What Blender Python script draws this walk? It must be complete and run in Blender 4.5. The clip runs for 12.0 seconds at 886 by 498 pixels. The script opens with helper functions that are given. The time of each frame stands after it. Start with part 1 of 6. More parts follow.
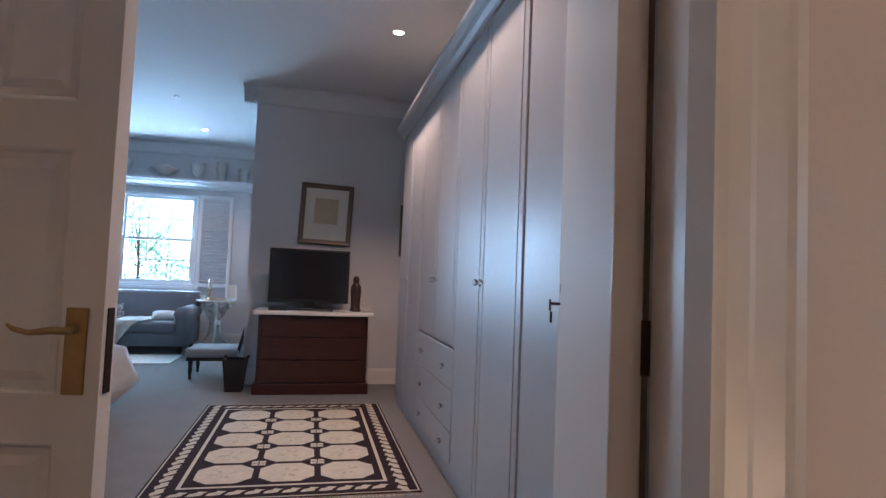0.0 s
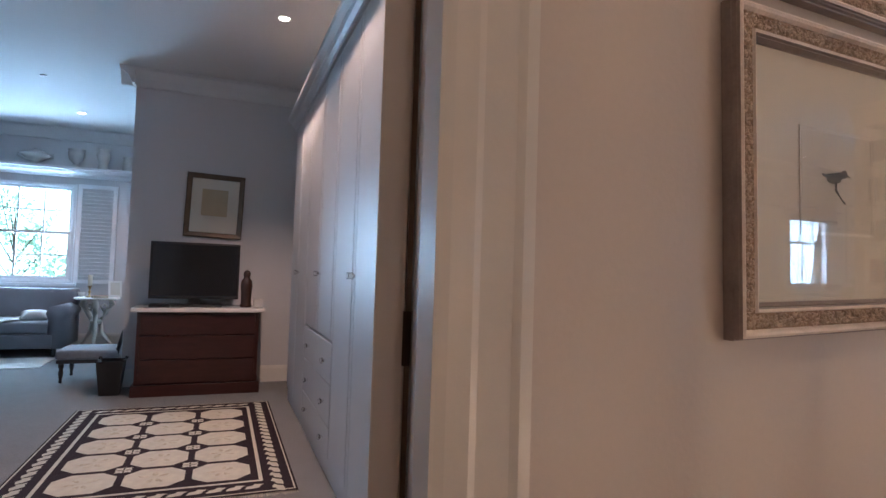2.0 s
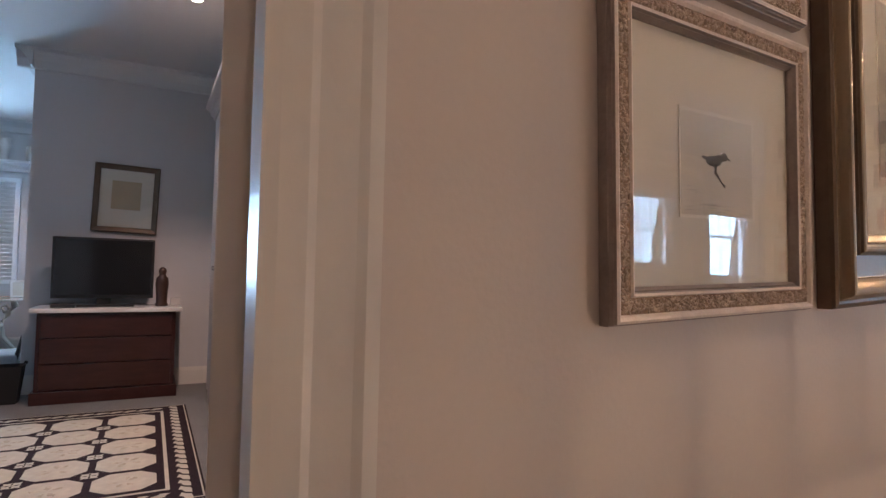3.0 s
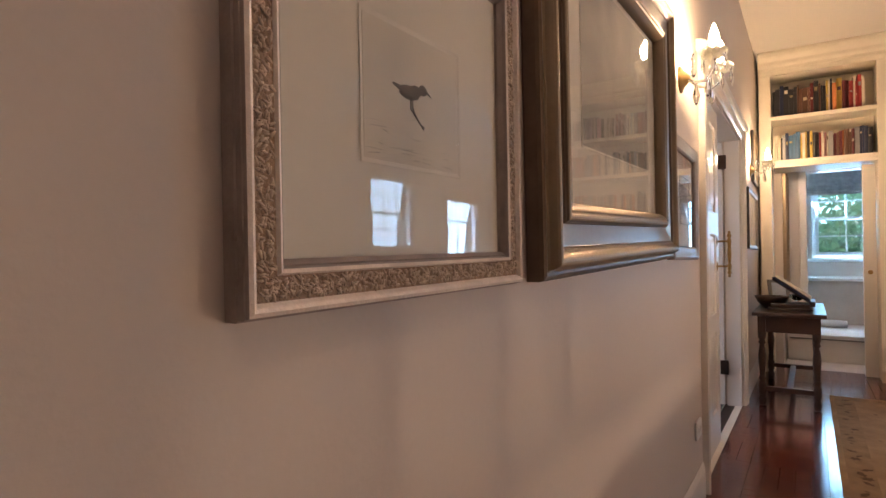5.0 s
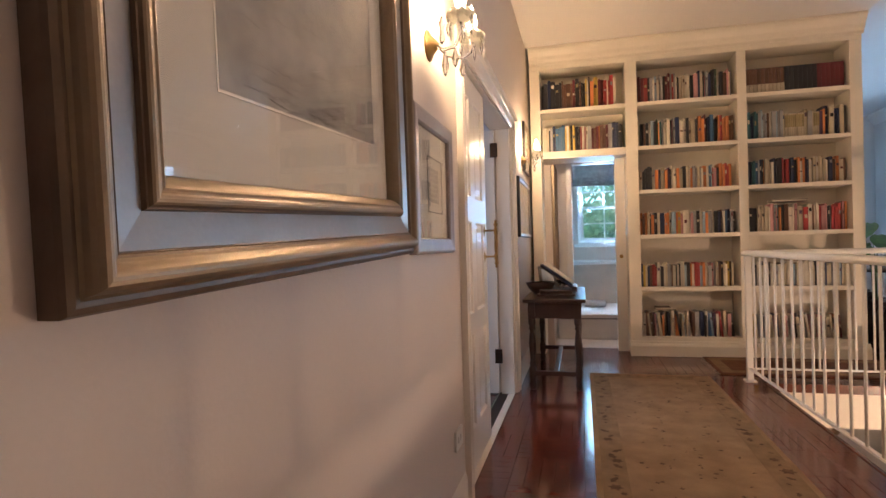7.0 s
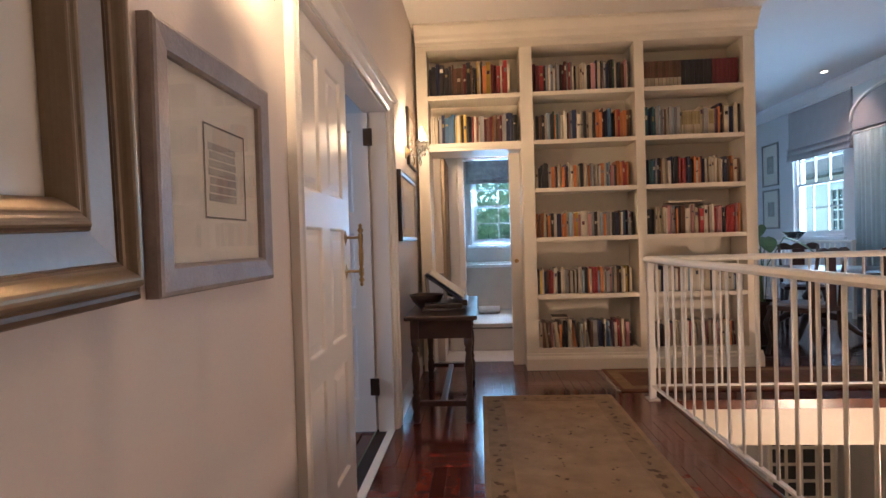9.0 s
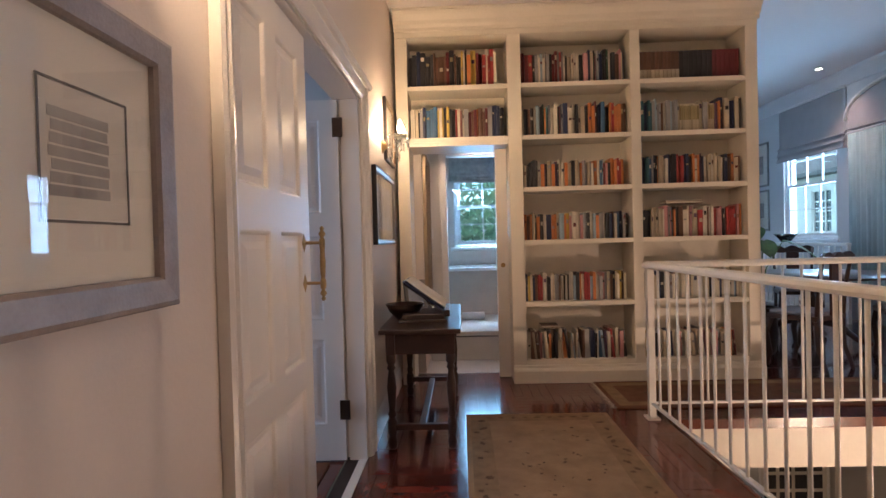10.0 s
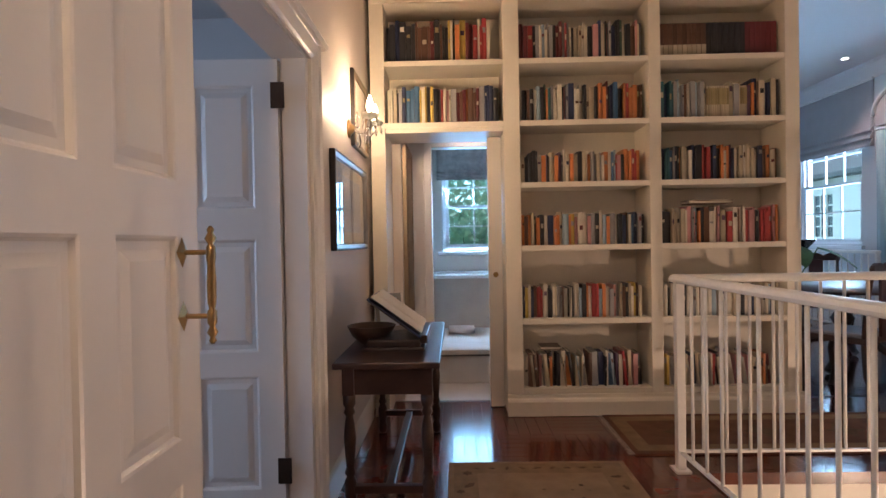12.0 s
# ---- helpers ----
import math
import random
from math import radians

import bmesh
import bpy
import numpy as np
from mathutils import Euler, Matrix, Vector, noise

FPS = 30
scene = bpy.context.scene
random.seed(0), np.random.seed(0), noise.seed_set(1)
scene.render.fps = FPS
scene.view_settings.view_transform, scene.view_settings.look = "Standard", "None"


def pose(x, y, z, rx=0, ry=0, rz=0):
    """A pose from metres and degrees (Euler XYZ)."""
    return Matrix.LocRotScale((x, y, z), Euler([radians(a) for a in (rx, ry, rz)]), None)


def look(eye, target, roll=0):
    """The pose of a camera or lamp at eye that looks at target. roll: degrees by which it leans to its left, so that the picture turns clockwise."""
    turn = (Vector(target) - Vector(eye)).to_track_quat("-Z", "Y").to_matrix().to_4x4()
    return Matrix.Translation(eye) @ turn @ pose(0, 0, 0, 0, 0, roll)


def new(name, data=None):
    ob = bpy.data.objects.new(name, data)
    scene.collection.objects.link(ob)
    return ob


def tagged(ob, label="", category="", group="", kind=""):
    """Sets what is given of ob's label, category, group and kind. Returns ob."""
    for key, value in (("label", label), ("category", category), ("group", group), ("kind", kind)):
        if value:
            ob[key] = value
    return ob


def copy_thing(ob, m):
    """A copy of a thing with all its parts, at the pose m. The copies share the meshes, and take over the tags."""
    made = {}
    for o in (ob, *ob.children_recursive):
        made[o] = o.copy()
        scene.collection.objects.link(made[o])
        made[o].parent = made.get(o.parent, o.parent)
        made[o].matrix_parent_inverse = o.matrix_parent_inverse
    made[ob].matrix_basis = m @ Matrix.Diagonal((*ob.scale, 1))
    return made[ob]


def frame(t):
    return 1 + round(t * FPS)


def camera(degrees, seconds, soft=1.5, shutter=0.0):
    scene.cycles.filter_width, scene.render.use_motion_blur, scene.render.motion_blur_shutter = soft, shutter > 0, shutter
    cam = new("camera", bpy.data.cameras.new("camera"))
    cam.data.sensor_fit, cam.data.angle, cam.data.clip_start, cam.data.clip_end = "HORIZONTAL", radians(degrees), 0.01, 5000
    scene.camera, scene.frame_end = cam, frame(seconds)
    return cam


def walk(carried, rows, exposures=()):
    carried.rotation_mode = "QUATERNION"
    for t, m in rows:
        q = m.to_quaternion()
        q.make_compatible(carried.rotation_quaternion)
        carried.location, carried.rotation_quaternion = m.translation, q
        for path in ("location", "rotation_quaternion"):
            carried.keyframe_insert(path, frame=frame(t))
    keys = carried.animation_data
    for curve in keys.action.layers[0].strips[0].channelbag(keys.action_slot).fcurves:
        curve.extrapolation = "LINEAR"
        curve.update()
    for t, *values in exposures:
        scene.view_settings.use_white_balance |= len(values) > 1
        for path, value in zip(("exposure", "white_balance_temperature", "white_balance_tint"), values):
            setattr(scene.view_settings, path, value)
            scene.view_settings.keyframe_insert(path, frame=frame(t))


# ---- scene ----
cam = camera(76.5, 12.0)
PATH = [
    (0, (-0.966, 0.002, 1.125), (-0.356, 1.904, 1.227), 2.3),
    (0.5, (-0.911, 0.01, 1.146), (-0.247, 1.894, 1.239), 2.1),
    (1, (-0.856, -0.007, 1.146), (-0.128, 1.853, 1.238), 2.0),
    (1.5, (-0.808, -0.043, 1.141), (-0.007, 1.787, 1.231), 1.9),
    (2, (-0.767, -0.072, 1.131), (0.115, 1.721, 1.22), 1.8),
    (2.5, (-0.705, -0.088, 1.124), (0.249, 1.668, 1.206), 1.6),
    (4.5, (-0.415, 0.067, 1.106), (1.124, 1.342, 1.17), -0.1),
    (5, (-0.327, 0.063, 1.101), (1.347, 1.157, 1.14), -0.2),
    (5.5, (-0.21, 0.043, 1.1), (1.552, 0.99, 1.121), -0.6),
    (6, (-0.092, 0.006, 1.11), (1.741, 0.807, 1.115), -0.85),
    (6.5, (0.014, -0.028, 1.113), (1.901, 0.632, 1.104), -1.1),
    (7, (0.188, -0.014, 1.122), (2.13, 0.467, 1.113), -1.5),
    (7.5, (0.359, 0.007, 1.144), (2.334, 0.321, 1.125), -1.7),
    (9.5, (1.138, -0.063, 1.192), (3.135, 0.039, 1.163), -1.6),
    (10, (1.326, -0.049, 1.203), (3.325, 0.018, 1.172), -1.5),
    (10.5, (1.501, -0.072, 1.204), (3.5, -0.025, 1.172), -1.3),
    (11, (1.697, -0.119, 1.213), (3.696, -0.075, 1.186), -1.3),
    (11.5, (1.871, -0.128, 1.215), (3.87, -0.084, 1.188), -1.1),
    (12, (2.08, -0.102, 1.22), (4.079, -0.061, 1.195), -1.0),
]
LENS_EXPOSURE = [(0, 0.02, 6150, 11), (1.5, 0.0, 6220, 11), (2.5, 0.14, 6320, 11), (4.5, 0.08, 6500, 12), (5, 0.04, 6540, 12), (6.5, 0.03, 6480, 12), (7.5, 0.0, 6250, 13), (9.5, -0.26, 6060, 13), (12, -0.34, 6040, 13)]
walk(cam, [(t, look(eye, target, roll)) for t, eye, target, roll in PATH], LENS_EXPOSURE)

# ---- world and lights ----
world = bpy.data.worlds.new("sky")
scene.world = world
world.use_nodes = True
wn = world.node_tree.nodes
sky = wn.new("ShaderNodeTexSky")
sky.sky_type = "NISHITA"
sky.sun_disc = False
sky.sun_elevation, sky.sun_rotation = radians(38), radians(-75)
wn["Background"].inputs["Strength"].default_value = 0.15
world.node_tree.links.new(sky.outputs[0], wn["Background"].inputs["Color"])

WARM = (1.0, 0.64, 0.36)
HALOGEN = (1.0, 0.69, 0.56)
DAY = (0.42, 0.69, 1.0)


def lamp(name, kind, where, target, power, colour, size=0.1, size_y=0.0, angle=60):
    data = bpy.data.lights.new(name, kind)
    data.energy, data.color = power, colour
    if kind == "AREA":
        data.shape, data.size, data.size_y = "RECTANGLE", size, size_y or size
    elif kind == "SUN":
        data.angle = size
    else:
        data.shadow_soft_size = size
    if kind == "SPOT":
        data.spot_size, data.spot_blend = radians(angle), 0.7
    ob = new(name, data)
    ob.matrix_basis = look(where, target)
    return ob


lamp("sun", "SUN", (0, 0, 0), (0.76, 0.20, -0.62), 5.0, (1.0, 0.97, 0.93), radians(10))
lamp("bedroom_daylight", "AREA", (-3.3, 9.25, 1.60), (-2.9, 0, 0.9), 330, DAY, 1.3, 1.6)
lamp("landing_daylight", "AREA", (9.9, -5.62, 1.8), (9.7, 0, 1.0), 155, DAY, 1.4, 1.5)
lamp("landing_daylight_east", "AREA", (7.5, -5.62, 1.85), (7.3, 0, 1.0), 85, DAY, 1.2, 1.5)
lamp("bathroom_window_light", "AREA", (9.30, -0.35, 1.60), (5, -0.3, 0.9), 60, (0.28, 0.62, 1.0), 1.0, 1.1)
lamp("bathroom_daylight", "AREA", (9.20, -0.35, 1.85), (8.9, -0.35, 0.0), 260, (0.45, 0.72, 1.0), 1.0, 0.4).data.spread = radians(100)
# Added daylight for the room beyond; no window is built or seen there.
lamp("dressing_daylight", "AREA", (3.2, 3.85, 1.6), (3.2, 0, 1.2), 52, (0.58, 0.75, 1.0), 1.0, 1.2)

# ---- materials ----


def mat(name, base, rough=0.5, metal=0.0, var=0.08, scale=3.0, fine=60.0, bump=0.02, spec=0.5, alt=None, stretch=(1, 1, 1), coat=0.0, sheen=0.0, random_value=0.0, island=False, shift=False):
    """A surface with colour drift at two scales and fine relief."""
    m = bpy.data.materials.new(name)
    m.use_nodes = True
    nt = m.node_tree
    n, link = nt.nodes, nt.links.new
    b = n["Principled BSDF"]
    b.inputs["Roughness"].default_value = rough
    b.inputs["Metallic"].default_value = metal
    b.inputs["Specular IOR Level"].default_value = spec
    b.inputs["Coat Weight"].default_value = coat
    b.inputs["Coat Roughness"].default_value = 0.08
    b.inputs["Sheen Weight"].default_value = sheen
    tc = n.new("ShaderNodeTexCoord")
    mp = n.new("ShaderNodeMapping")
    mp.inputs["Scale"].default_value = stretch
    link(tc.outputs["Object"], mp.inputs["Vector"])
    if shift:
        oi, sc = n.new("ShaderNodeObjectInfo"), n.new("ShaderNodeVectorMath")
        sc.operation = "SCALE"
        sc.inputs[0].default_value = (37.0, 53.0, 11.0)
        link(oi.outputs["Random"], sc.inputs["Scale"])
        link(sc.outputs[0], mp.inputs["Location"])
    big, small = n.new("ShaderNodeTexNoise"), n.new("ShaderNodeTexNoise")
    big.inputs["Scale"].default_value, small.inputs["Scale"].default_value = scale, fine
    big.inputs["Detail"].default_value, small.inputs["Detail"].default_value = 5, 4
    for t in (big, small):
        link(mp.outputs[0], t.inputs["Vector"])
    add = n.new("ShaderNodeMath")
    add.operation = "MULTIPLY_ADD"
    add.inputs[1].default_value = 0.35
    link(small.outputs["Fac"], add.inputs[0])
    link(big.outputs["Fac"], add.inputs[2])
    rng = n.new("ShaderNodeMapRange")
    rng.inputs["From Min"].default_value, rng.inputs["From Max"].default_value = 0.35, 1.0
    link(add.outputs[0], rng.inputs["Value"])
    mix = n.new("ShaderNodeMix")
    mix.data_type = "RGBA"
    hi = [min(1, c * (1 + var)) for c in base]
    lo = list(alt) if alt else [c * (1 - var * 1.6) for c in base]
    mix.inputs[6].default_value, mix.inputs[7].default_value = (*lo, 1), (*hi, 1)
    link(rng.outputs[0], mix.inputs[0])
    out = mix.outputs[2]
    if random_value:
        info = n.new("ShaderNodeNewGeometry" if island else "ShaderNodeObjectInfo")
        hsv = n.new("ShaderNodeHueSaturation")
        r2 = n.new("ShaderNodeMapRange")
        r2.inputs["To Min"].default_value, r2.inputs["To Max"].default_value = 1 - random_value, 1 + random_value
        link(info.outputs["Random Per Island" if island else "Random"], r2.inputs["Value"])
        link(r2.outputs[0], hsv.inputs["Value"])
        link(out, hsv.inputs["Color"])
        out = hsv.outputs[0]
    link(out, b.inputs["Base Color"])
    rr = n.new("ShaderNodeMapRange")
    rr.inputs["To Min"].default_value, rr.inputs["To Max"].default_value = max(0.02, rough * 0.85), min(1, rough * 1.15)
    link(big.outputs["Fac"], rr.inputs["Value"])
    link(rr.outputs[0], b.inputs["Roughness"])
    if bump:
        bp = n.new("ShaderNodeBump")
        bp.inputs["Strength"].default_value, bp.inputs["Distance"].default_value = min(1.0, bump * 10), 0.004
        link(small.outputs["Fac"], bp.inputs["Height"])
        link(bp.outputs[0], b.inputs["Normal"])
    return m


def glow(name, colour, strength):
    m = bpy.data.materials.new(name)
    m.use_nodes = True
    b = m.node_tree.nodes["Principled BSDF"]
    b.inputs["Base Color"].default_value = (*colour, 1)
    b.inputs["Emission Color"].default_value = (*colour, 1)
    b.inputs["Emission Strength"].default_value = strength
    return m


def clear(name, rough=0.0, ior=1.45, tint=(1, 1, 1)):
    m = bpy.data.materials.new(name)
    m.use_nodes = True
    b = m.node_tree.nodes["Principled BSDF"]
    b.inputs["Transmission Weight"].default_value = 1.0
    b.inputs["Roughness"].default_value, b.inputs["IOR"].default_value = rough, ior
    b.inputs["Base Color"].default_value = (*tint, 1)
    return m


def pane_glass(name):
    """Thin glass: clear straight through, with a mirror share that grows at a slant."""
    m = bpy.data.materials.new(name)
    m.use_nodes = True
    n, link = m.node_tree.nodes, m.node_tree.links.new
    n.remove(n["Principled BSDF"])
    tr, gl, mx, lw = n.new("ShaderNodeBsdfTransparent"), n.new("ShaderNodeBsdfGlossy"), n.new("ShaderNodeMixShader"), n.new("ShaderNodeLayerWeight")
    lw.inputs["Blend"].default_value = 0.5
    po, ma = n.new("ShaderNodeMath"), n.new("ShaderNodeMath")
    po.operation, ma.operation = "POWER", "MULTIPLY_ADD"
    po.inputs[1].default_value, ma.inputs[1].default_value, ma.inputs[2].default_value = 4.0, 0.55, 0.026
    gl.inputs["Roughness"].default_value = 0.01
    link(lw.outputs["Facing"], po.inputs[0])
    link(po.outputs[0], ma.inputs[0])
    link(ma.outputs[0], mx.inputs[0])
    link(tr.outputs[0], mx.inputs[1])
    link(gl.outputs[0], mx.inputs[2])
    link(mx.outputs[0], n["Material Output"].inputs["Surface"])
    return m


M = {}
M["wall"] = mat("cream_wall_paint", (0.66, 0.585, 0.535), 0.55, var=0.04, scale=1.2, fine=90, bump=0.012)
M["wall_grey"] = mat("grey_wall_paint", (0.61, 0.595, 0.605), 0.6, var=0.04, scale=1.2, fine=90, bump=0.012)
M["wall_pale"] = mat("pale_wall_paint", (0.62, 0.62, 0.62), 0.6, var=0.04, scale=1.2, fine=90, bump=0.012)
M["ceiling"] = mat("ceiling_paint", (0.74, 0.70, 0.64), 0.8, var=0.03, scale=0.8, fine=70, bump=0.01)
M["ceiling_white"] = mat("white_ceiling_paint", (0.70, 0.70, 0.70), 0.8, var=0.03, scale=0.8, fine=70, bump=0.01)
M["trim"] = mat("white_gloss_trim", (0.74, 0.70, 0.65), 0.32, var=0.04, scale=4, fine=40, bump=0.008)
M["door"] = mat("white_door_gloss", (0.74, 0.70, 0.66), 0.30, var=0.02, scale=2, fine=40, bump=0.003)
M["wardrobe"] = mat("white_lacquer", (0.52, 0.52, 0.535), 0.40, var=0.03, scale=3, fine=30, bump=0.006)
M["shelfpaint"] = mat("cream_shelf_paint", (0.76, 0.69, 0.58), 0.42, var=0.05, scale=4, fine=50, bump=0.01)
M["parquet"] = mat("red_brown_parquet", (0.135, 0.030, 0.019), 0.13, var=0.3, scale=9, fine=90, bump=0.010, alt=(0.065, 0.015, 0.010), coat=0.3, random_value=0.30, shift=True)
M["parquet_rest"] = mat("red_brown_parquet_joined", (0.135, 0.030, 0.019), 0.13, var=0.3, scale=9, fine=90, bump=0.010, alt=(0.065, 0.015, 0.010), coat=0.3, random_value=0.30, island=True)
M["subfloor"] = mat("dark_floor_joint", (0.02, 0.008, 0.006), 0.5)
M["nosing"] = mat("nosing_wood", (0.13, 0.04, 0.022), 0.25, var=0.3, scale=6, fine=60)
M["carpet"] = mat("grey_bedroom_carpet", (0.160, 0.154, 0.150), 0.95, var=0.10, scale=5, fine=260, bump=0.09, spec=0.1, sheen=0.2)
M["bathcarpet"] = mat("pale_bathroom_carpet", (0.58, 0.55, 0.52), 0.95, var=0.06, scale=5, fine=240, bump=0.08, spec=0.1)
M["mahogany"] = mat("mahogany", (0.048, 0.014, 0.012), 0.30, var=0.35, scale=5, fine=40, bump=0.01, alt=(0.026, 0.008, 0.007), stretch=(1, 1, 6))
M["darkwood"] = mat("dark_oak", (0.050, 0.024, 0.017), 0.32, var=0.35, scale=6, fine=50, bump=0.015, alt=(0.022, 0.010, 0.008), stretch=(3, 1, 1))
M["blackwood"] = mat("ebonised_wood", (0.016, 0.014, 0.014), 0.35, var=0.2)
M["marble"] = mat("pale_stone_top", (0.70, 0.68, 0.66), 0.25, var=0.08, scale=7, fine=25, bump=0.0)
M["black"] = mat("black_plastic", (0.012, 0.012, 0.014), 0.35, var=0.1)
M["screen"] = mat("dark_screen", (0.008, 0.010, 0.014), 0.12, var=0.1, bump=0)
M["brass"] = mat("aged_brass", (0.40, 0.265, 0.12), 0.33, 1.0, var=0.15, scale=20, fine=120, bump=0.01)
M["bronze"] = mat("dark_bronze", (0.05, 0.030, 0.022), 0.45, 0.7, var=0.2, scale=20)
M["steel"] = mat("dull_steel", (0.5, 0.5, 0.5), 0.3, 1.0, var=0.1)
M["gilt"] = mat("worn_gilt", (0.32, 0.25, 0.175), 0.44, 0.85, var=0.08, scale=5, fine=120, bump=0.004, alt=(0.26, 0.195, 0.135))
M["silver"] = mat("silver_leaf", (0.42, 0.395, 0.375), 0.33, 0.75, var=0.10, scale=8, fine=120, bump=0.004)
M["silver_dull"] = mat("dull_silver_leaf", (0.30, 0.285, 0.27), 0.5, 0.6, var=0.12, scale=10, fine=150, bump=0.02)
M["frame_brown"] = mat("brown_frame_side", (0.15, 0.105, 0.075), 0.4, 0.5, var=0.2, scale=12)
M["limed"] = mat("limed_ornate_frame", (0.86, 0.77, 0.71), 0.5, 0.1, var=0.12, scale=25, fine=160, bump=0.04)
M["limed_dark"] = mat("ornate_frame_relief", (0.40, 0.285, 0.205), 0.55, 0.05, var=0.3, scale=60, fine=200, bump=0.08, alt=(0.19, 0.125, 0.085))
M["limed_relief"] = mat("ornate_frame_carving", (0.66, 0.54, 0.44), 0.5, 0.05, var=0.25, scale=70, fine=200, bump=0.03, alt=(0.36, 0.27, 0.20))
M["washed"] = mat("washed_wood_frame", (0.34, 0.29, 0.27), 0.42, 0.3, var=0.18, scale=18, fine=140, bump=0.02, alt=(0.25, 0.21, 0.20))
M["mount"] = mat("cream_mount_board", (0.70, 0.66, 0.58), 0.8, var=0.02, scale=2, fine=200, bump=0.01)
M["mount_bevel"] = mat("mount_bevel", (0.74, 0.70, 0.62), 0.6, var=0.02)
M["print"] = mat("grey_print", (0.36, 0.34, 0.31), 0.8, var=0.30, scale=9, fine=60, bump=0.0, alt=(0.20, 0.19, 0.18))
M["print_pale"] = mat("pale_print", (0.66, 0.62, 0.54), 0.8, var=0.07, scale=6, fine=60, bump=0.0)
M["print_line"] = mat("grey_etching_line", (0.15, 0.145, 0.135), 0.8, var=0.2, scale=30)
M["print_ink"] = mat("ink", (0.045, 0.045, 0.05), 0.8, var=0.2, scale=30)
M["print_sand"] = mat("sand_print", (0.50, 0.40, 0.26), 0.8, var=0.1, scale=9)
M["print_blue"] = mat("blue_grey_print", (0.60, 0.65, 0.72), 0.8, var=0.2, scale=5, alt=(0.40, 0.45, 0.54))
M["glass"] = pane_glass("picture_glass")
M["crystal"] = clear("crystal", 0.02, 1.52)
M["pressed_glass"] = mat("pressed_glass", (0.86, 0.84, 0.80), 0.08, var=0.03, scale=30, bump=0.01)
ng_ = M["pressed_glass"].node_tree
tg_, mg_ = ng_.nodes.new("ShaderNodeBsdfTranslucent"), ng_.nodes.new("ShaderNodeMixShader")
tg_.inputs["Color"].default_value = (0.95, 0.93, 0.88, 1)
mg_.inputs[0].default_value = 0.7
ng_.links.new(ng_.nodes["Principled BSDF"].outputs[0], mg_.inputs[1])
ng_.links.new(tg_.outputs[0], mg_.inputs[2])
ng_.links.new(mg_.outputs[0], ng_.nodes["Material Output"].inputs["Surface"])
M["bulb"] = glow("lit_bulb", (1.0, 0.76, 0.46), 120.0)
M["candle"] = mat("candle_sleeve", (0.80, 0.72, 0.58), 0.5)
M["downlight"] = glow("lit_downlight", (1.0, 0.90, 0.74), 40.0)
M["white"] = mat("white_plastic", (0.78, 0.77, 0.75), 0.35, var=0.02)
M["ironwhite"] = mat("white_painted_iron", (0.78, 0.74, 0.67), 0.35, var=0.05, scale=20)
M["sofa"] = mat("blue_grey_upholstery", (0.20, 0.205, 0.235), 0.9, var=0.08, scale=4, fine=220, bump=0.05, spec=0.15, sheen=0.3)
M["linen"] = mat("white_linen", (0.62, 0.61, 0.61), 0.9, var=0.05, scale=5, fine=160, bump=0.04, sheen=0.2)
M["cream_cloth"] = mat("cream_throw", (0.60, 0.57, 0.52), 0.95, var=0.08, scale=8, fine=160, bump=0.06, sheen=0.2)
M["bear"] = mat("tan_plush", (0.42, 0.31, 0.20), 1.0, var=0.2, scale=20, fine=200, bump=0.1, sheen=0.5)
M["bear_pale"] = mat("grey_plush", (0.50, 0.49, 0.50), 1.0, var=0.2, scale=20, fine=200, bump=0.1, sheen=0.5)
M["plaster"] = mat("pale_pottery", (0.56, 0.54, 0.53), 0.6, var=0.08, scale=12)
M["shutter"] = mat("white_shutter", (0.80, 0.81, 0.83), 0.5, var=0.03)
M["sash"] = mat("white_sash", (0.74, 0.76, 0.78), 0.45, var=0.03)
M["rug_dark"] = mat("aubergine_wool", (0.028, 0.016, 0.020), 1.0, var=0.2, scale=20, fine=240, bump=0.1, spec=0.1)
M["rug_cream"] = mat("cream_wool", (0.54, 0.49, 0.40), 1.0, var=0.10, scale=18, fine=240, bump=0.1, spec=0.1)
M["rug_leaf"] = mat("cream_wool_motif", (0.50, 0.44, 0.35), 1.0, var=0.3, scale=40, fine=240, bump=0.1, spec=0.1)
M["runner"] = mat("faded_tan_wool", (0.33, 0.225, 0.135), 1.0, var=0.16, scale=7, fine=200, bump=0.1, spec=0.1, alt=(0.22, 0.14, 0.082))
M["runner_edge"] = mat("runner_border_wool", (0.27, 0.18, 0.105), 1.0, var=0.2, scale=12, fine=200, bump=0.1, spec=0.1)
M["runner_dark"] = mat("runner_motif_wool", (0.145, 0.09, 0.055), 1.0, var=0.3, scale=30, fine=200, bump=0.1, spec=0.1)
M["rug_rust"] = mat("rust_wool", (0.17, 0.085, 0.055), 1.0, var=0.25, scale=9, fine=200, bump=0.1, spec=0.1)
M["paper"] = mat("page_block", (0.66, 0.60, 0.48), 0.9, var=0.06, scale=3, fine=300, bump=0.05)
M["blind"] = mat("grey_roman_blind", (0.40, 0.38, 0.38), 0.9, var=0.06, scale=5, fine=180, bump=0.04)
M["blind_pattern"] = mat("patterned_blind", (0.58, 0.54, 0.52), 0.9, var=0.14, scale=14, fine=120, bump=0.03, alt=(0.34, 0.31, 0.30))
M["curtain"] = mat("duck_egg_curtain", (0.44, 0.56, 0.58), 0.9, var=0.06, scale=5, fine=180, bump=0.03, sheen=0.2)
M["tile"] = mat("beige_stone_tile", (0.52, 0.46, 0.40), 0.35, var=0.08, scale=6)
M["enamel"] = mat("white_enamel", (0.80, 0.80, 0.80), 0.12, var=0.02, bump=0)
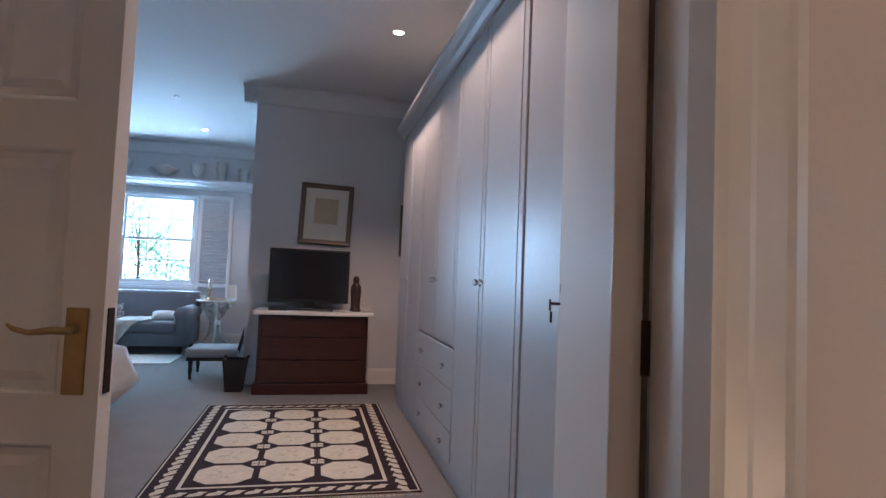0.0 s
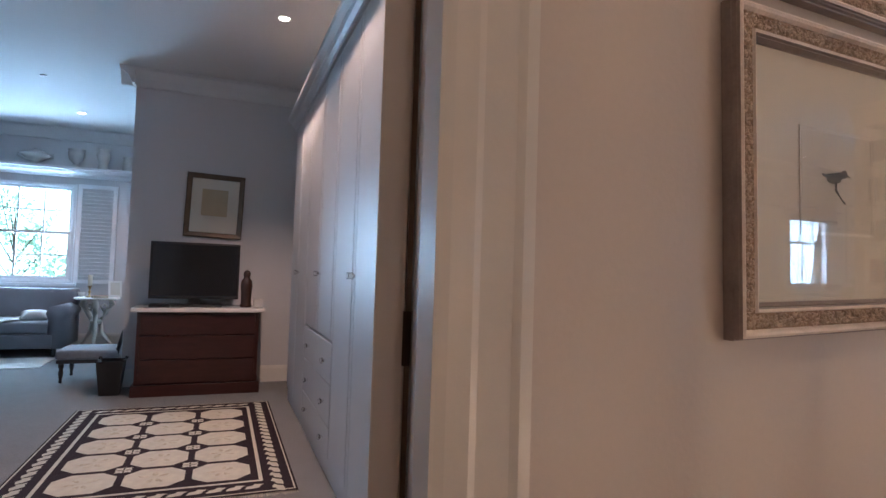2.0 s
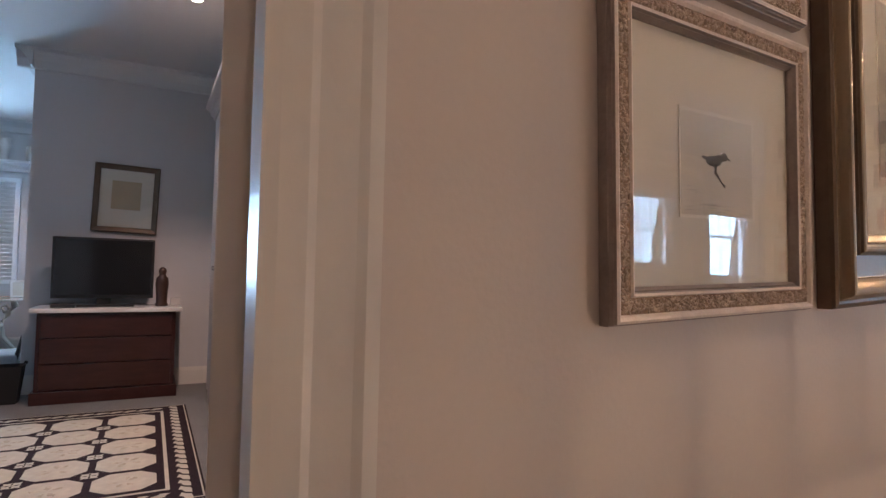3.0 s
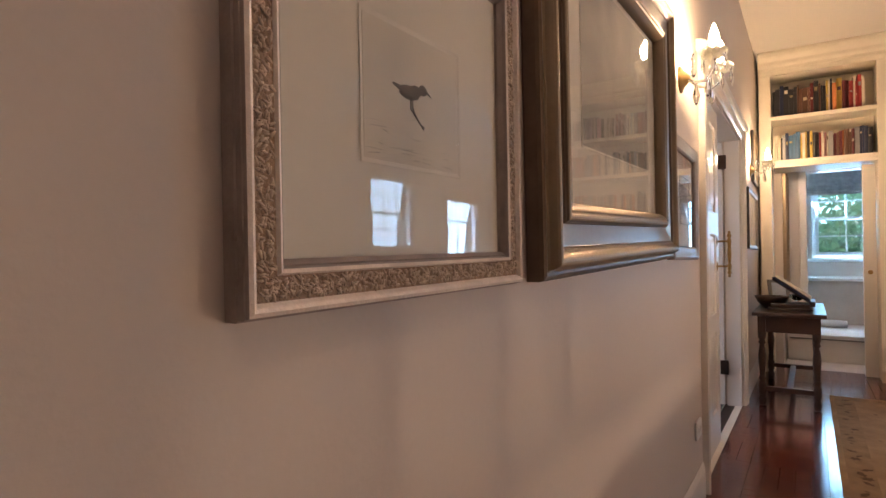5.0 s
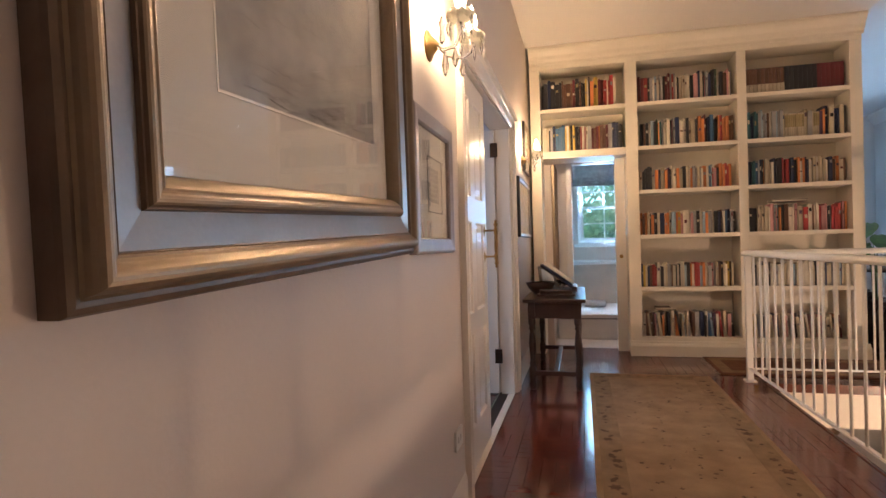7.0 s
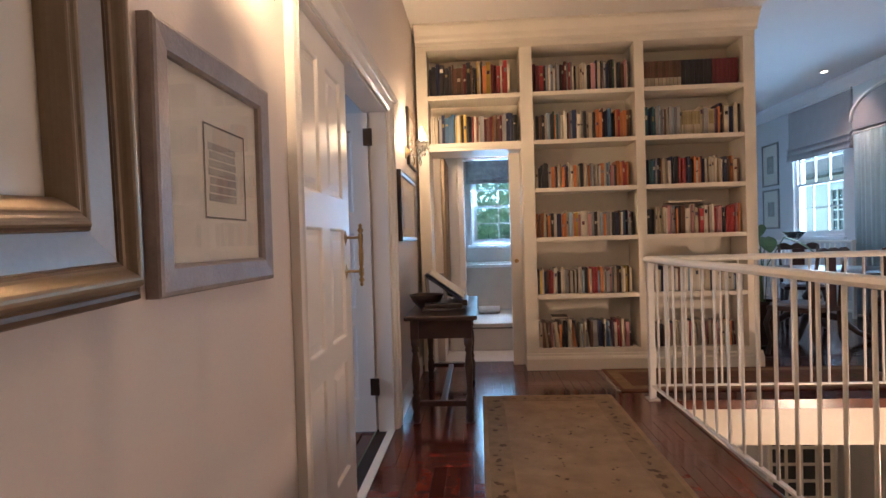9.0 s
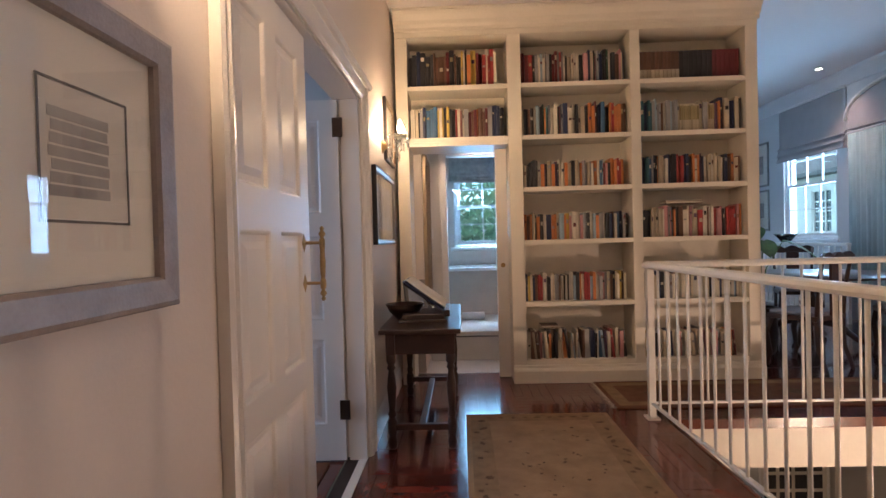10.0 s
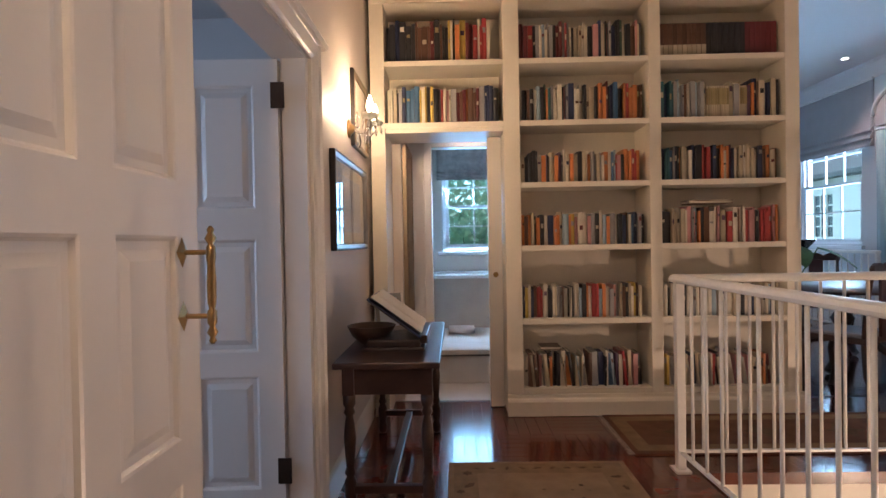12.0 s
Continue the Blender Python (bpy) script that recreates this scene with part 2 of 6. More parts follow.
M["mirror"] = mat("mirror_silver", (0.90, 0.90, 0.90), 0.02, 1.0, var=0.01, bump=0)
M["leafm"] = mat("green_leaf", (0.09, 0.19, 0.05), 0.45, var=0.35, scale=8, fine=30, bump=0.02, alt=(0.025, 0.06, 0.02))
M["foliage"] = mat("tree_foliage", (0.12, 0.18, 0.09), 0.6, var=0.4, scale=1.5, fine=9, bump=0.0, alt=(0.07, 0.11, 0.06))
nt_ = M["foliage"].node_tree
tl, mx_ = nt_.nodes.new("ShaderNodeBsdfTranslucent"), nt_.nodes.new("ShaderNodeMixShader")
tl.inputs["Color"].default_value = (0.62, 0.84, 0.72, 1)
mx_.inputs[0].default_value = 0.65
nt_.links.new(nt_.nodes["Principled BSDF"].outputs[0], mx_.inputs[1])
nt_.links.new(tl.outputs[0], mx_.inputs[2])
nt_.links.new(mx_.outputs[0], nt_.nodes["Material Output"].inputs["Surface"])
M["bark"] = mat("bark", (0.09, 0.07, 0.055), 0.9, var=0.3, scale=8, fine=40, bump=0.08)
M["lawn"] = mat("lawn", (0.06, 0.10, 0.035), 0.95, var=0.3, scale=0.8, fine=30, bump=0.05)
M["render"] = mat("white_house_render", (0.80, 0.80, 0.78), 0.8, var=0.03, scale=1, fine=60)
M["rooftile"] = mat("grey_roof", (0.14, 0.14, 0.15), 0.7, var=0.2, scale=4)
M["darkpane"] = mat("dark_window_pane", (0.03, 0.045, 0.06), 0.1, var=0.1, bump=0)
M["seat"] = mat("grey_seat_fabric", (0.27, 0.27, 0.29), 0.9, var=0.1, scale=30, fine=160, bump=0.06)
M["wicker"] = mat("black_wicker", (0.014, 0.013, 0.014), 0.7, var=0.3, scale=40, fine=120, bump=0.2)
M["overcast"] = glow("overcast_sky", (0.52, 0.86, 1.0), 1.9)
M["overcast_bright"] = glow("bright_overcast_sky", (0.60, 0.90, 1.0), 3.4)

# ---- mesh helpers ----


def box(bm, x0, x1, y0, y1, z0, z1):
    v = [bm.verts.new(p) for p in ((x0, y0, z0), (x1, y0, z0), (x1, y1, z0), (x0, y1, z0), (x0, y0, z1), (x1, y0, z1), (x1, y1, z1), (x0, y1, z1))]
    for f in ((3, 2, 1, 0), (4, 5, 6, 7), (0, 1, 5, 4), (1, 2, 6, 5), (2, 3, 7, 6), (3, 0, 4, 7)):
        bm.faces.new([v[i] for i in f])
    return v


def boxes(*bs, bevel=0.0):
    bm = bmesh.new()
    for b in bs:
        box(bm, *b)
    if bevel:
        bmesh.ops.bevel(bm, geom=bm.edges[:], offset=bevel, segments=2, affect="EDGES", profile=0.6)
    return bm


def lathe(prof, seg=14, at=(0, 0, 0), bm=None, axis="z"):
    bm = bm or bmesh.new()
    rings = []
    for r, z in prof:
        ring = []
        for k in range(seg):
            a = 2 * math.pi * k / seg
            p = (r * math.cos(a), r * math.sin(a), z)
            if axis == "y":
                p = (p[0], p[2], p[1])
            elif axis == "x":
                p = (p[2], p[0], p[1])
            ring.append(bm.verts.new((p[0] + at[0], p[1] + at[1], p[2] + at[2])))
        rings.append(ring)
    for a, b in zip(rings, rings[1:]):
        for k in range(seg):
            bm.faces.new((a[k], a[(k + 1) % seg], b[(k + 1) % seg], b[k]))
    bm.faces.new(rings[0][::-1])
    bm.faces.new(rings[-1])
    bmesh.ops.recalc_face_normals(bm, faces=bm.faces[:])
    return bm


def tube(points, r, seg=8, bm=None):
    """A round bar along points; r may be a list."""
    bm = bm or bmesh.new()
    rings = []
    pts = [Vector(p) for p in points]
    for i, p in enumerate(pts):
        d = (pts[min(i + 1, len(pts) - 1)] - pts[max(i - 1, 0)]).normalized()
        side = d.cross(Vector((0.13, 0.21, 1)) if abs(d.z) < 0.9 else Vector((1, 0.1, 0))).normalized()
        up = side.cross(d)
        rad = r[i] if isinstance(r, (list, tuple)) else r
        rings.append([bm.verts.new(p + rad * (math.cos(2 * math.pi * k / seg) * side + math.sin(2 * math.pi * k / seg) * up)) for k in range(seg)])
    for a, b in zip(rings, rings[1:]):
        for k in range(seg):
            bm.faces.new((a[k], a[(k + 1) % seg], b[(k + 1) % seg], b[k]))
    bm.faces.new(rings[0][::-1])
    bm.faces.new(rings[-1])
    bmesh.ops.recalc_face_normals(bm, faces=bm.faces[:])
    return bm


def moulding(w, h, prof, bm=None, back=True):
    """A mitred frame w by h in the xz plane from the origin, facing -y; prof: points (inward, forward)."""
    bm = bm or bmesh.new()
    loops = []
    for u, d in prof:
        loops.append([bm.verts.new(p) for p in ((u, -d, u), (w - u, -d, u), (w - u, -d, h - u), (u, -d, h - u))])
    for a, b in zip(loops, loops[1:]):
        for k in range(4):
            bm.faces.new((a[k], a[(k + 1) % 4], b[(k + 1) % 4], b[k]))
    if back:
        for k in range(4):
            bm.faces.new((loops[-1][k], loops[-1][(k + 1) % 4], loops[0][(k + 1) % 4], loops[0][k]))
    bmesh.ops.recalc_face_normals(bm, faces=bm.faces[:])
    return bm


def extrude_profile(prof, x0, x1, bm=None, axis="x"):
    """A bar with a closed profile of (across, up), along x or y."""
    bm = bm or bmesh.new()
    ends = []
    for x in (x0, x1):
        ends.append([bm.verts.new((x, a, z) if axis == "x" else (a, x, z)) for a, z in prof])
    n = len(prof)
    for k in range(n):
        bm.faces.new((ends[0][k], ends[0][(k + 1) % n], ends[1][(k + 1) % n], ends[1][k]))
    bm.faces.new(ends[0][::-1])
    bm.faces.new(ends[1])
    bmesh.ops.recalc_face_normals(bm, faces=bm.faces[:])
    return bm


def blob(bm, c, r, seg=10, squash=(1, 1, 1), wob=0.0):
    m = Matrix.Translation(c) @ Matrix.Diagonal((r * squash[0], r * squash[1], r * squash[2], 1))
    got = bmesh.ops.create_icosphere(bm, subdivisions=2, radius=1, matrix=m)
    if wob:
        for v in got["verts"]:
            v.co += wob * r * noise.noise_vector(v.co * 3 / r)
    return bm


def part(name, bm, material, parent=None, label="", smooth=False):
    me = bpy.data.meshes.new(name)
    bm.to_mesh(me)
    bm.free()
    me.materials.append(material)
    if smooth:
        me.polygons.foreach_set("use_smooth", [True] * len(me.polygons))
    ob = new(name, me)
    if parent is not None:
        ob.parent = parent
    if label:
        ob["label"] = label
    return ob


def thing(name, m, label, category, group="", kind=""):
    ob = new(name)
    ob.matrix_basis = m
    ob.empty_display_size = 0.1
    return tagged(ob, label, category, group, kind)


def setting(name, bm, material, label, category="", smooth=False):
    return tagged(part(name, bm, material, None, "", smooth), label, category, "", "structure")


def wall_cells(a0, a1, z0, z1, holes):
    """The rectangles of a wall left round its holes (a, b, low, high)."""
    cells, at = [], a0
    for a, b, lo, hi in sorted(holes):
        if a > at:
            cells.append((at, a, z0, z1))
        if lo > z0:
            cells.append((a, b, z0, lo))
        if hi < z1:
            cells.append((a, b, hi, z1))
        at = b
    if at < a1:
        cells.append((at, a1, z0, z1))
    return cells


def wall_along_x(name, y0, y1, x0, x1, z0, z1, holes, material, label):
    return setting(name, boxes(*[(a, b, y0, y1, lo, hi) for a, b, lo, hi in wall_cells(x0, x1, z0, z1, holes)]), material, label, "wall")


def wall_along_y(name, x0, x1, y0, y1, z0, z1, holes, material, label):
    return setting(name, boxes(*[(x0, x1, a, b, lo, hi) for a, b, lo, hi in wall_cells(y0, y1, z0, z1, holes)]), material, label, "wall")

# ---- large structure ----
H_COR, H_STUDY, H_BED = 3.10, 3.32, 3.00

wall_along_x("wall_north", 0.50, 0.62, -3.0, 7.05, 0, 3.32, [(-2.30, -0.452, 0, 2.10), (2.66, 4.44, 0, 2.02)], M["wall"], "cream painted landing wall hung with framed prints")
wall_along_y("wall_west", -3.12, -3.0, -5.45, 0.62, -2.9, 3.32, [], M["wall"], "cream painted wall closing the landing")
wall_along_x("wall_south", -5.50, -5.30, -3.0, 12.3, -2.9, 3.32, [(6.95, 8.20, 1.26, 2.60), (9.35, 10.65, 1.08, 2.75)], M["wall_pale"], "pale painted wall with two sash windows")
wall_along_y("wall_east", 12.2, 12.3, -5.3, -2.58, 0, 3.32, [], M["wall_pale"], "pale painted end wall of the landing room")
wall_along_x("wall_behind_bookcase_side", -2.58, -2.50, 6.42, 12.3, 0, 3.32, [], M["wall_pale"], "pale wall beside the bookcase")
wall_along_y("wall_behind_bookcase", 6.34, 6.42, -2.58, 0.50, 0, 3.32, [(-0.47, 0.37, 0, 2.05)], M["wall"], "cream wall behind the built-in bookcase")
setting("floor_slab", boxes((-3.0, 5.05, -1.36, 0.62, -0.34, -0.022), (5.05, 12.3, -5.3, 0.62, -0.34, -0.022), (-3.0, 0.4, -5.3, -1.36, -0.34, -0.022)), M["shelfpaint"], "cream painted edge of the upper floor slab", "floor")
setting("floor", boxes((-3.0, 5.05, -1.36, 0.62, -0.021, -0.006), (5.05, 6.4, -5.3, 0.62, -0.021, -0.006), (6.4, 12.2, -5.3, -2.5, -0.021, -0.006), (-3.0, 0.4, -5.3, -1.36, -0.021, -0.006)), M["subfloor"], "dark bed of the polished parquet floor", "floor")
setting("trim_nosing", boxes((0.4, 5.05, -1.385, -1.361, -0.075, -0.001), (5.03, 5.049, -5.3, -1.386, -0.075, -0.001), bevel=0.004), M["nosing"], "polished wooden edge of the stairwell opening", "trim")
setting("ceiling", boxes((-3.0, 6.42, -2.50, 0.5, H_COR, 3.31)), M["ceiling"], "cream painted landing ceiling", "ceiling")
setting("ceiling_room", boxes((-3.1, 12.3, -5.5, 0.6, H_STUDY, 3.44)), M["ceiling_white"], "white painted high ceiling", "ceiling")
setting("cornice_south", extrude_profile([(-5.299, 3.319), (-5.14, 3.319), (-5.15, 3.28), (-5.22, 3.22), (-5.25, 3.19), (-5.28, 3.16), (-5.299, 3.15)], -3.0, 12.2), M["ceiling_white"], "white moulded plaster cornice", "cornice")
setting("cornice_east", extrude_profile([(12.199, 3.319), (12.04, 3.319), (12.05, 3.28), (12.12, 3.22), (12.15, 3.19), (12.199, 3.15)], -5.13, -2.58, axis="y"), M["ceiling_white"], "white moulded plaster cornice", "cornice")

# lower hall seen down the stairwell
setting("floor_lower", boxes((-3.0, 12.3, -5.5, 0.62, -3.0, -2.9)), M["tile"], "pale stone floor of the lower hall", "floor")
wall_along_x("wall_lower_north", 0.50, 0.62, -3.0, 12.3, -2.9, -0.34, [], M["wall"], "cream lower hall wall")
wall_along_y("wall_lower_east", 9.6, 9.7, -5.3, 0.5, -2.9, -0.34, [], M["wall_pale"], "pale lower hall wall")

# skirting boards
SK = [(0, 0), (0, 0.15), (0.008, 0.165), (0.012, 0.15), (0.016, 0.13), (0.018, 0.0)]
for n, (a, b) in enumerate(((-0.362, 2.52), (4.60, 5.98))):
    setting("baseboard_north", extrude_profile([(0.498 - u, z + 0.001) for u, z in SK], a, b), M["trim"], "white painted moulded skirting board", "skirting board")
setting("baseboard_south", extrude_profile([(-5.298 + u, z + 0.001) for u, z in SK], 5.05, 12.2), M["trim"], "white painted skirting board", "skirting board")


def architrave(name, x0, x1, top, y, side=1, w=0.14, head=True, relief=1.0):
    """A moulded casing round an opening in a wall along x; side 1: it stands forward to -y."""
    prof = [(0.0, 0.0), (0.0, 0.028), (0.018, 0.034), (0.030, 0.024), (0.075, 0.020), (0.085, 0.027), (0.115, 0.022), (0.128, 0.014), (w, 0.012), (w, 0.0)]
    prof = [(u * w / 0.14 if w < 0.13 else u, d * relief) for u, d in prof[:-2]] + [(w, 0.012 * relief), (w, 0.0)]
    bm = bmesh.new()
    for xa, s in ((x0, -1), (x1, 1)):
        lo, hi = [], []
        for u, d in prof:
            x = xa + s * (w - u)
            lo.append(bm.verts.new((x, y - side * d, 0.001)))
            hi.append(bm.verts.new((x, y - side * d, top + (w - u if head else 0))))
        for k in range(len(prof) - 1):
            bm.faces.new((lo[k], lo[k + 1], hi[k + 1], hi[k]))
    if head:
        lo, hi = [], []
        for u, d in prof:
            lo.append(bm.verts.new((x0 - (w - u), y - side * d, top + w - u)))
            hi.append(bm.verts.new((x1 + (w - u), y - side * d, top + w - u)))
        for k in range(len(prof) - 1):
            bm.faces.new((lo[k], lo[k + 1], hi[k + 1], hi[k]))
    bmesh.ops.recalc_face_normals(bm, faces=bm.faces[:])
    return setting(name, bm, M["trim"], "white painted moulded door casing", "door casing")


architrave("trim_door_1", -2.30, -0.497, 2.06, 0.499, w=0.133, relief=0.22)
architrave("trim_door_2", 2.66, 4.44, 2.00, 0.499, w=0.10)
setting("trim_door_2_head", extrude_profile([(0.498, 2.075), (0.455, 2.085), (0.445, 2.10), (0.452, 2.115), (0.47, 2.125), (0.498, 2.13)], 2.50, 4.60), M["trim"], "white moulded cap over the double door", "door casing")
# linings of the doorways
setting("trim_threshold", boxes((2.68, 4.40, 0.503, 0.548, -0.004, 0.005), bevel=0.002), M["trim"], "pale painted threshold strip under the double door", "threshold")
bm = bmesh.new()
low, top = [[bm.verts.new((x, y, z)) for x, y in ((-0.4965, 0.4985), (-0.4965, 0.540), (-0.456, 0.648), (-0.4515, 0.648), (-0.4515, 0.4985))] for z in (0.001, 2.099)]
for k in range(5):
    bm.faces.new((low[k], low[(k + 1) % 5], top[(k + 1) % 5], top[k]))
bm.faces.new(low)
bm.faces.new(top)
bmesh.ops.recalc_face_normals(bm, faces=bm.faces[:])
setting("trim_lining_1", bm, M["door"], "white painted splayed door lining", "door lining")
setting("trim_lining_head", boxes((-2.30, -0.497, 0.500, 0.645, 2.06, 2.10)), M["door"], "white painted door head", "door lining")
setting("trim_lining_2", boxes((2.661, 2.675, 0.502, 0.64, 0.0, 2.0), (4.40, 4.439, 0.502, 0.60, 0.0, 2.0), (2.675, 4.40, 0.502, 0.64, 1.99, 2.02)), M["door"], "white painted door lining", "door lining")


def panelled_leaf(w, h, t, rows, cols=2, stile=0.11, rails=(0.2, 0.12, 0.12, 0.11), parent=None, sunk=0.012):
    """A door leaf: a slab with raised and fielded panels in both faces. x along the leaf from its hinge, z up, faces at y 0 and t."""
    xs = [stile]
    pw = (w - stile * (cols + 1)) / cols
    xs = [(stile + c * (pw + stile), stile + c * (pw + stile) + pw) for c in range(cols)]
    zs, z = [], 0.0
    free = h - sum(rails)
    for r, share in zip(rails, rows):
        z += r
        zs.append((z, z + free * share))
        z += free * share
    bm = bmesh.new()
    xc = sorted({0.0, w, *[a for p in xs for a in p]})
    zc = sorted({0.0, h, *[a for p in zs for a in p]})
    holes = [(a, b, c, d) for a, b in xs for c, d in zs]
    for xa, xb in zip(xc, xc[1:]):
        for za, zb in zip(zc, zc[1:]):
            if not any(abs(xa - a) < 1e-6 and abs(za - c) < 1e-6 for a, b, c, d in holes):
                box(bm, xa, xb, 0, t, za, zb)
    bmesh.ops.remove_doubles(bm, verts=bm.verts[:], dist=1e-5)
    frame_ob = part("leaf_frame", bm, M["door"], parent)
    for a, b, c, d in holes:
        bm = bmesh.new()
        for y0, s in ((0.0, 1), (t, -1)):
            ring = []
            for inset, depth in ((0.0, 0.0), (0.006, 0.003), (0.012, sunk), (0.030, sunk), (0.052, 0.004)):
                ring.append([bm.verts.new(p) for p in ((a + inset, y0 + s * depth, c + inset), (b - inset, y0 + s * depth, c + inset), (b - inset, y0 + s * depth, d - inset), (a + inset, y0 + s * depth, d - inset))])
            for r1, r2 in zip(ring, ring[1:]):
                for k in range(4):
                    bm.faces.new((r1[k], r1[(k + 1) % 4], r2[(k + 1) % 4], r2[k]))
            bm.faces.new(ring[-1])
        bmesh.ops.recalc_face_normals(bm, faces=bm.faces[:])
        part("panel", bm, M["door"], parent)


def hinge_plate(parent, x, y, z, h=0.10):
    part("hinge", boxes((x - 0.028, x + 0.028, y - 0.003, y + 0.003, z, z + h), bevel=0.001), M["bronze"], parent, "dark bronze hinge")


# double door on the landing: one leaf shut, the other folded back into the room
d2 = thing("door_2", pose(2.68, 0.53, 0.008), "shut white panelled door leaf with a long brass pull", "door", "", "structure")
panelled_leaf(0.77, 1.975, 0.045, (0.325, 0.323, 0.352), rails=(0.2, 0.1, 0.125, 0.105), parent=d2, stile=0.10)
pull = part("pull_handle", lathe([(0.004, 0.985), (0.009, 0.993), (0.005, 1.0), (0.013, 1.012), (0.006, 1.026), (0.011, 1.034), (0.011, 1.062), (0.007, 1.066), (0.0095, 1.08), (0.011, 1.125), (0.0085, 1.17), (0.011, 1.185), (0.011, 1.21), (0.006, 1.216), (0.014, 1.230), (0.006, 1.243), (0.009, 1.25), (0.003, 1.259)], 12, (0.69, -0.068, 0.0)), M["brass"], d2, "polished brass pull handle", True)
for z in (1.05, 1.198):
    bm = tube([(0.69, -0.068, z), (0.69, -0.002, z)], 0.006, 8)
    part("stay", bm, M["brass"], d2)
    bm = bmesh.new()
    ring = [bm.verts.new(p) for p in ((0.662, -0.001, z), (0.69, -0.001, z - 0.036), (0.718, -0.001, z), (0.69, -0.001, z + 0.036))]
    tip = bm.verts.new((0.69, -0.010, z))
    for k in range(4):
        bm.faces.new((ring[k], ring[(k + 1) % 4], tip))
    bm.faces.new(ring[::-1])
    part("rose", bm, M["brass"], d2, "diamond-shaped brass rose")
d3 = thing("door_3", pose(4.425, 0.615, 0.008, 0, 0, 92), "open white panelled door leaf folded into the room", "door", "", "structure")
panelled_leaf(0.80, 1.975, 0.045, (0.325, 0.323, 0.352), rails=(0.2, 0.1, 0.125, 0.105), parent=d3, stile=0.10)
for z in (0.235, 1.78):
    hp = part("hinge", boxes((4.368, 4.376, 0.585, 0.640, z, z + 0.105), bevel=0.001), M["bronze"], None, "dark bronze hinge")
    hp.parent = d3
    hp.matrix_parent_inverse = d3.matrix_basis.inverted()

# bedroom double door: one leaf nearly shut, the other open against the wardrobe
leaf_dir = 11.0
d1 = thing("door_1", pose(-2.26, 1.480, 0.008, 0, 0, -leaf_dir), "white panelled bedroom door with brass lever, ajar", "door", "", "structure")
panelled_leaf(0.748, 2.05, 0.058, (0.33, 0.40, 0.27), parent=d1, stile=0.10)
lever = part("lever_plate", boxes((0.662, 0.714, -0.008, -0.001, 0.815, 1.025), bevel=0.003), M["brass"], d1, "worn brass lever plate")
part("lever", tube([(0.688, -0.006, 0.972), (0.688, -0.045, 0.972), (0.660, -0.052, 0.973), (0.605, -0.050, 0.966), (0.570, -0.050, 0.974), (0.555, -0.050, 0.984)], [0.010, 0.009, 0.009, 0.007, 0.006, 0.004], 10), M["brass"], d1, "scrolled brass lever handle", True)
part("lock_plate", boxes((0.7475, 0.7510, 0.016, 0.044, 0.815, 1.025)), M["bronze"], d1, "dark lock face plate")
d4 = thing("door_4", pose(-0.467, 0.652, 0.008, 0, 0, 64.8), "open white bedroom door leaf with a key in its lock", "door", "", "structure")
part("leaf", boxes((0, 0.92, 0, 0.043, 0, 2.05), bevel=0.003), M["door"], d4)
part("key", tube([(0.86, 0.072, 1.055), (0.86, 0.041, 1.055)], 0.004, 8), M["bronze"], d4, "dark iron key")
part("key_bow", boxes((0.848, 0.872, 0.070, 0.075, 1.035, 1.068), bevel=0.002), M["bronze"], d4)
part("key_fob", boxes((0.850, 0.870, 0.066, 0.072, 1.00, 1.032), bevel=0.003), M["bronze"], d4)
part("escutcheon", lathe([(0.014, 0.043), (0.014, 0.047), (0.006, 0.049)], 12, (0.86, 0, 1.10), axis="y"), M["steel"], d4)
# Brown strip draws the dark shadow gap between leaf and casing.
part("edge_strip", boxes((0.002, 0.030, -0.0085, -0.001, 0.0, 2.05)), M["frame_brown"], d4, "dark brown strip in place of the shadow gap at the hinge edge")
part("hinge", boxes((-0.004, 0.0015, -0.010, 0.002, 0.995, 1.07), bevel=0.001), M["bronze"], d4, "dark bronze hinge")

# room behind the double door
setting("floor_dressing", boxes((1.0, 6.3, 0.63, 4.0, -0.03, -0.004)), M["parquet"], "polished wooden floor beyond the double door", "floor")
wall_along_x("wall_dressing_north", 4.0, 4.1, 1.0, 6.3, 0, 3.0, [], M["wall_pale"], "pale wall of the room beyond")
wall_along_y("wall_dressing_west", 1.2, 1.28, 0.62, 4.0, 0, 3.0, [], M["wall_pale"], "pale wall of the room beyond")
wall_along_y("wall_dressing_east", 6.22, 6.3, 0.62, 4.0, 0, 3.0, [], M["wall_pale"], "pale wall of the room beyond")
setting("ceiling_dressing", boxes((1.0, 6.3, 0.62, 4.1, 2.9, 3.0)), M["ceiling_white"], "white ceiling of the room beyond", "ceiling")

# passage and bathroom behind the bookcase opening
setting("floor_bathroom", boxes((6.401, 9.4, -1.6, 0.50, -0.02, 0.0)), M["bathcarpet"], "pale carpet of the bathroom passage", "floor")
wall_along_y("wall_bathroom_door", 7.05, 7.15, -1.6, 0.62, 0, 2.9, [(-0.75, 0.09, 0, 2.05)], M["trim"], "white wall with the bathroom doorway")
wall_along_x("wall_bathroom_north", 0.50, 0.62, 7.15, 9.5, 0, 2.9, [], M["wall"], "cream bathroom wall")
wall_along_x("wall_bathroom_south", -1.68, -1.60, 6.42, 9.5, 0, 2.9, [], M["wall"], "cream bathroom wall")
wall_along_y("wall_bathroom_east", 9.0, 9.18, -1.6, 0.5, 0, 2.9, [(-0.75, 0.05, 1.10, 2.20)], M["wall"], "cream bathroom wall with a window")
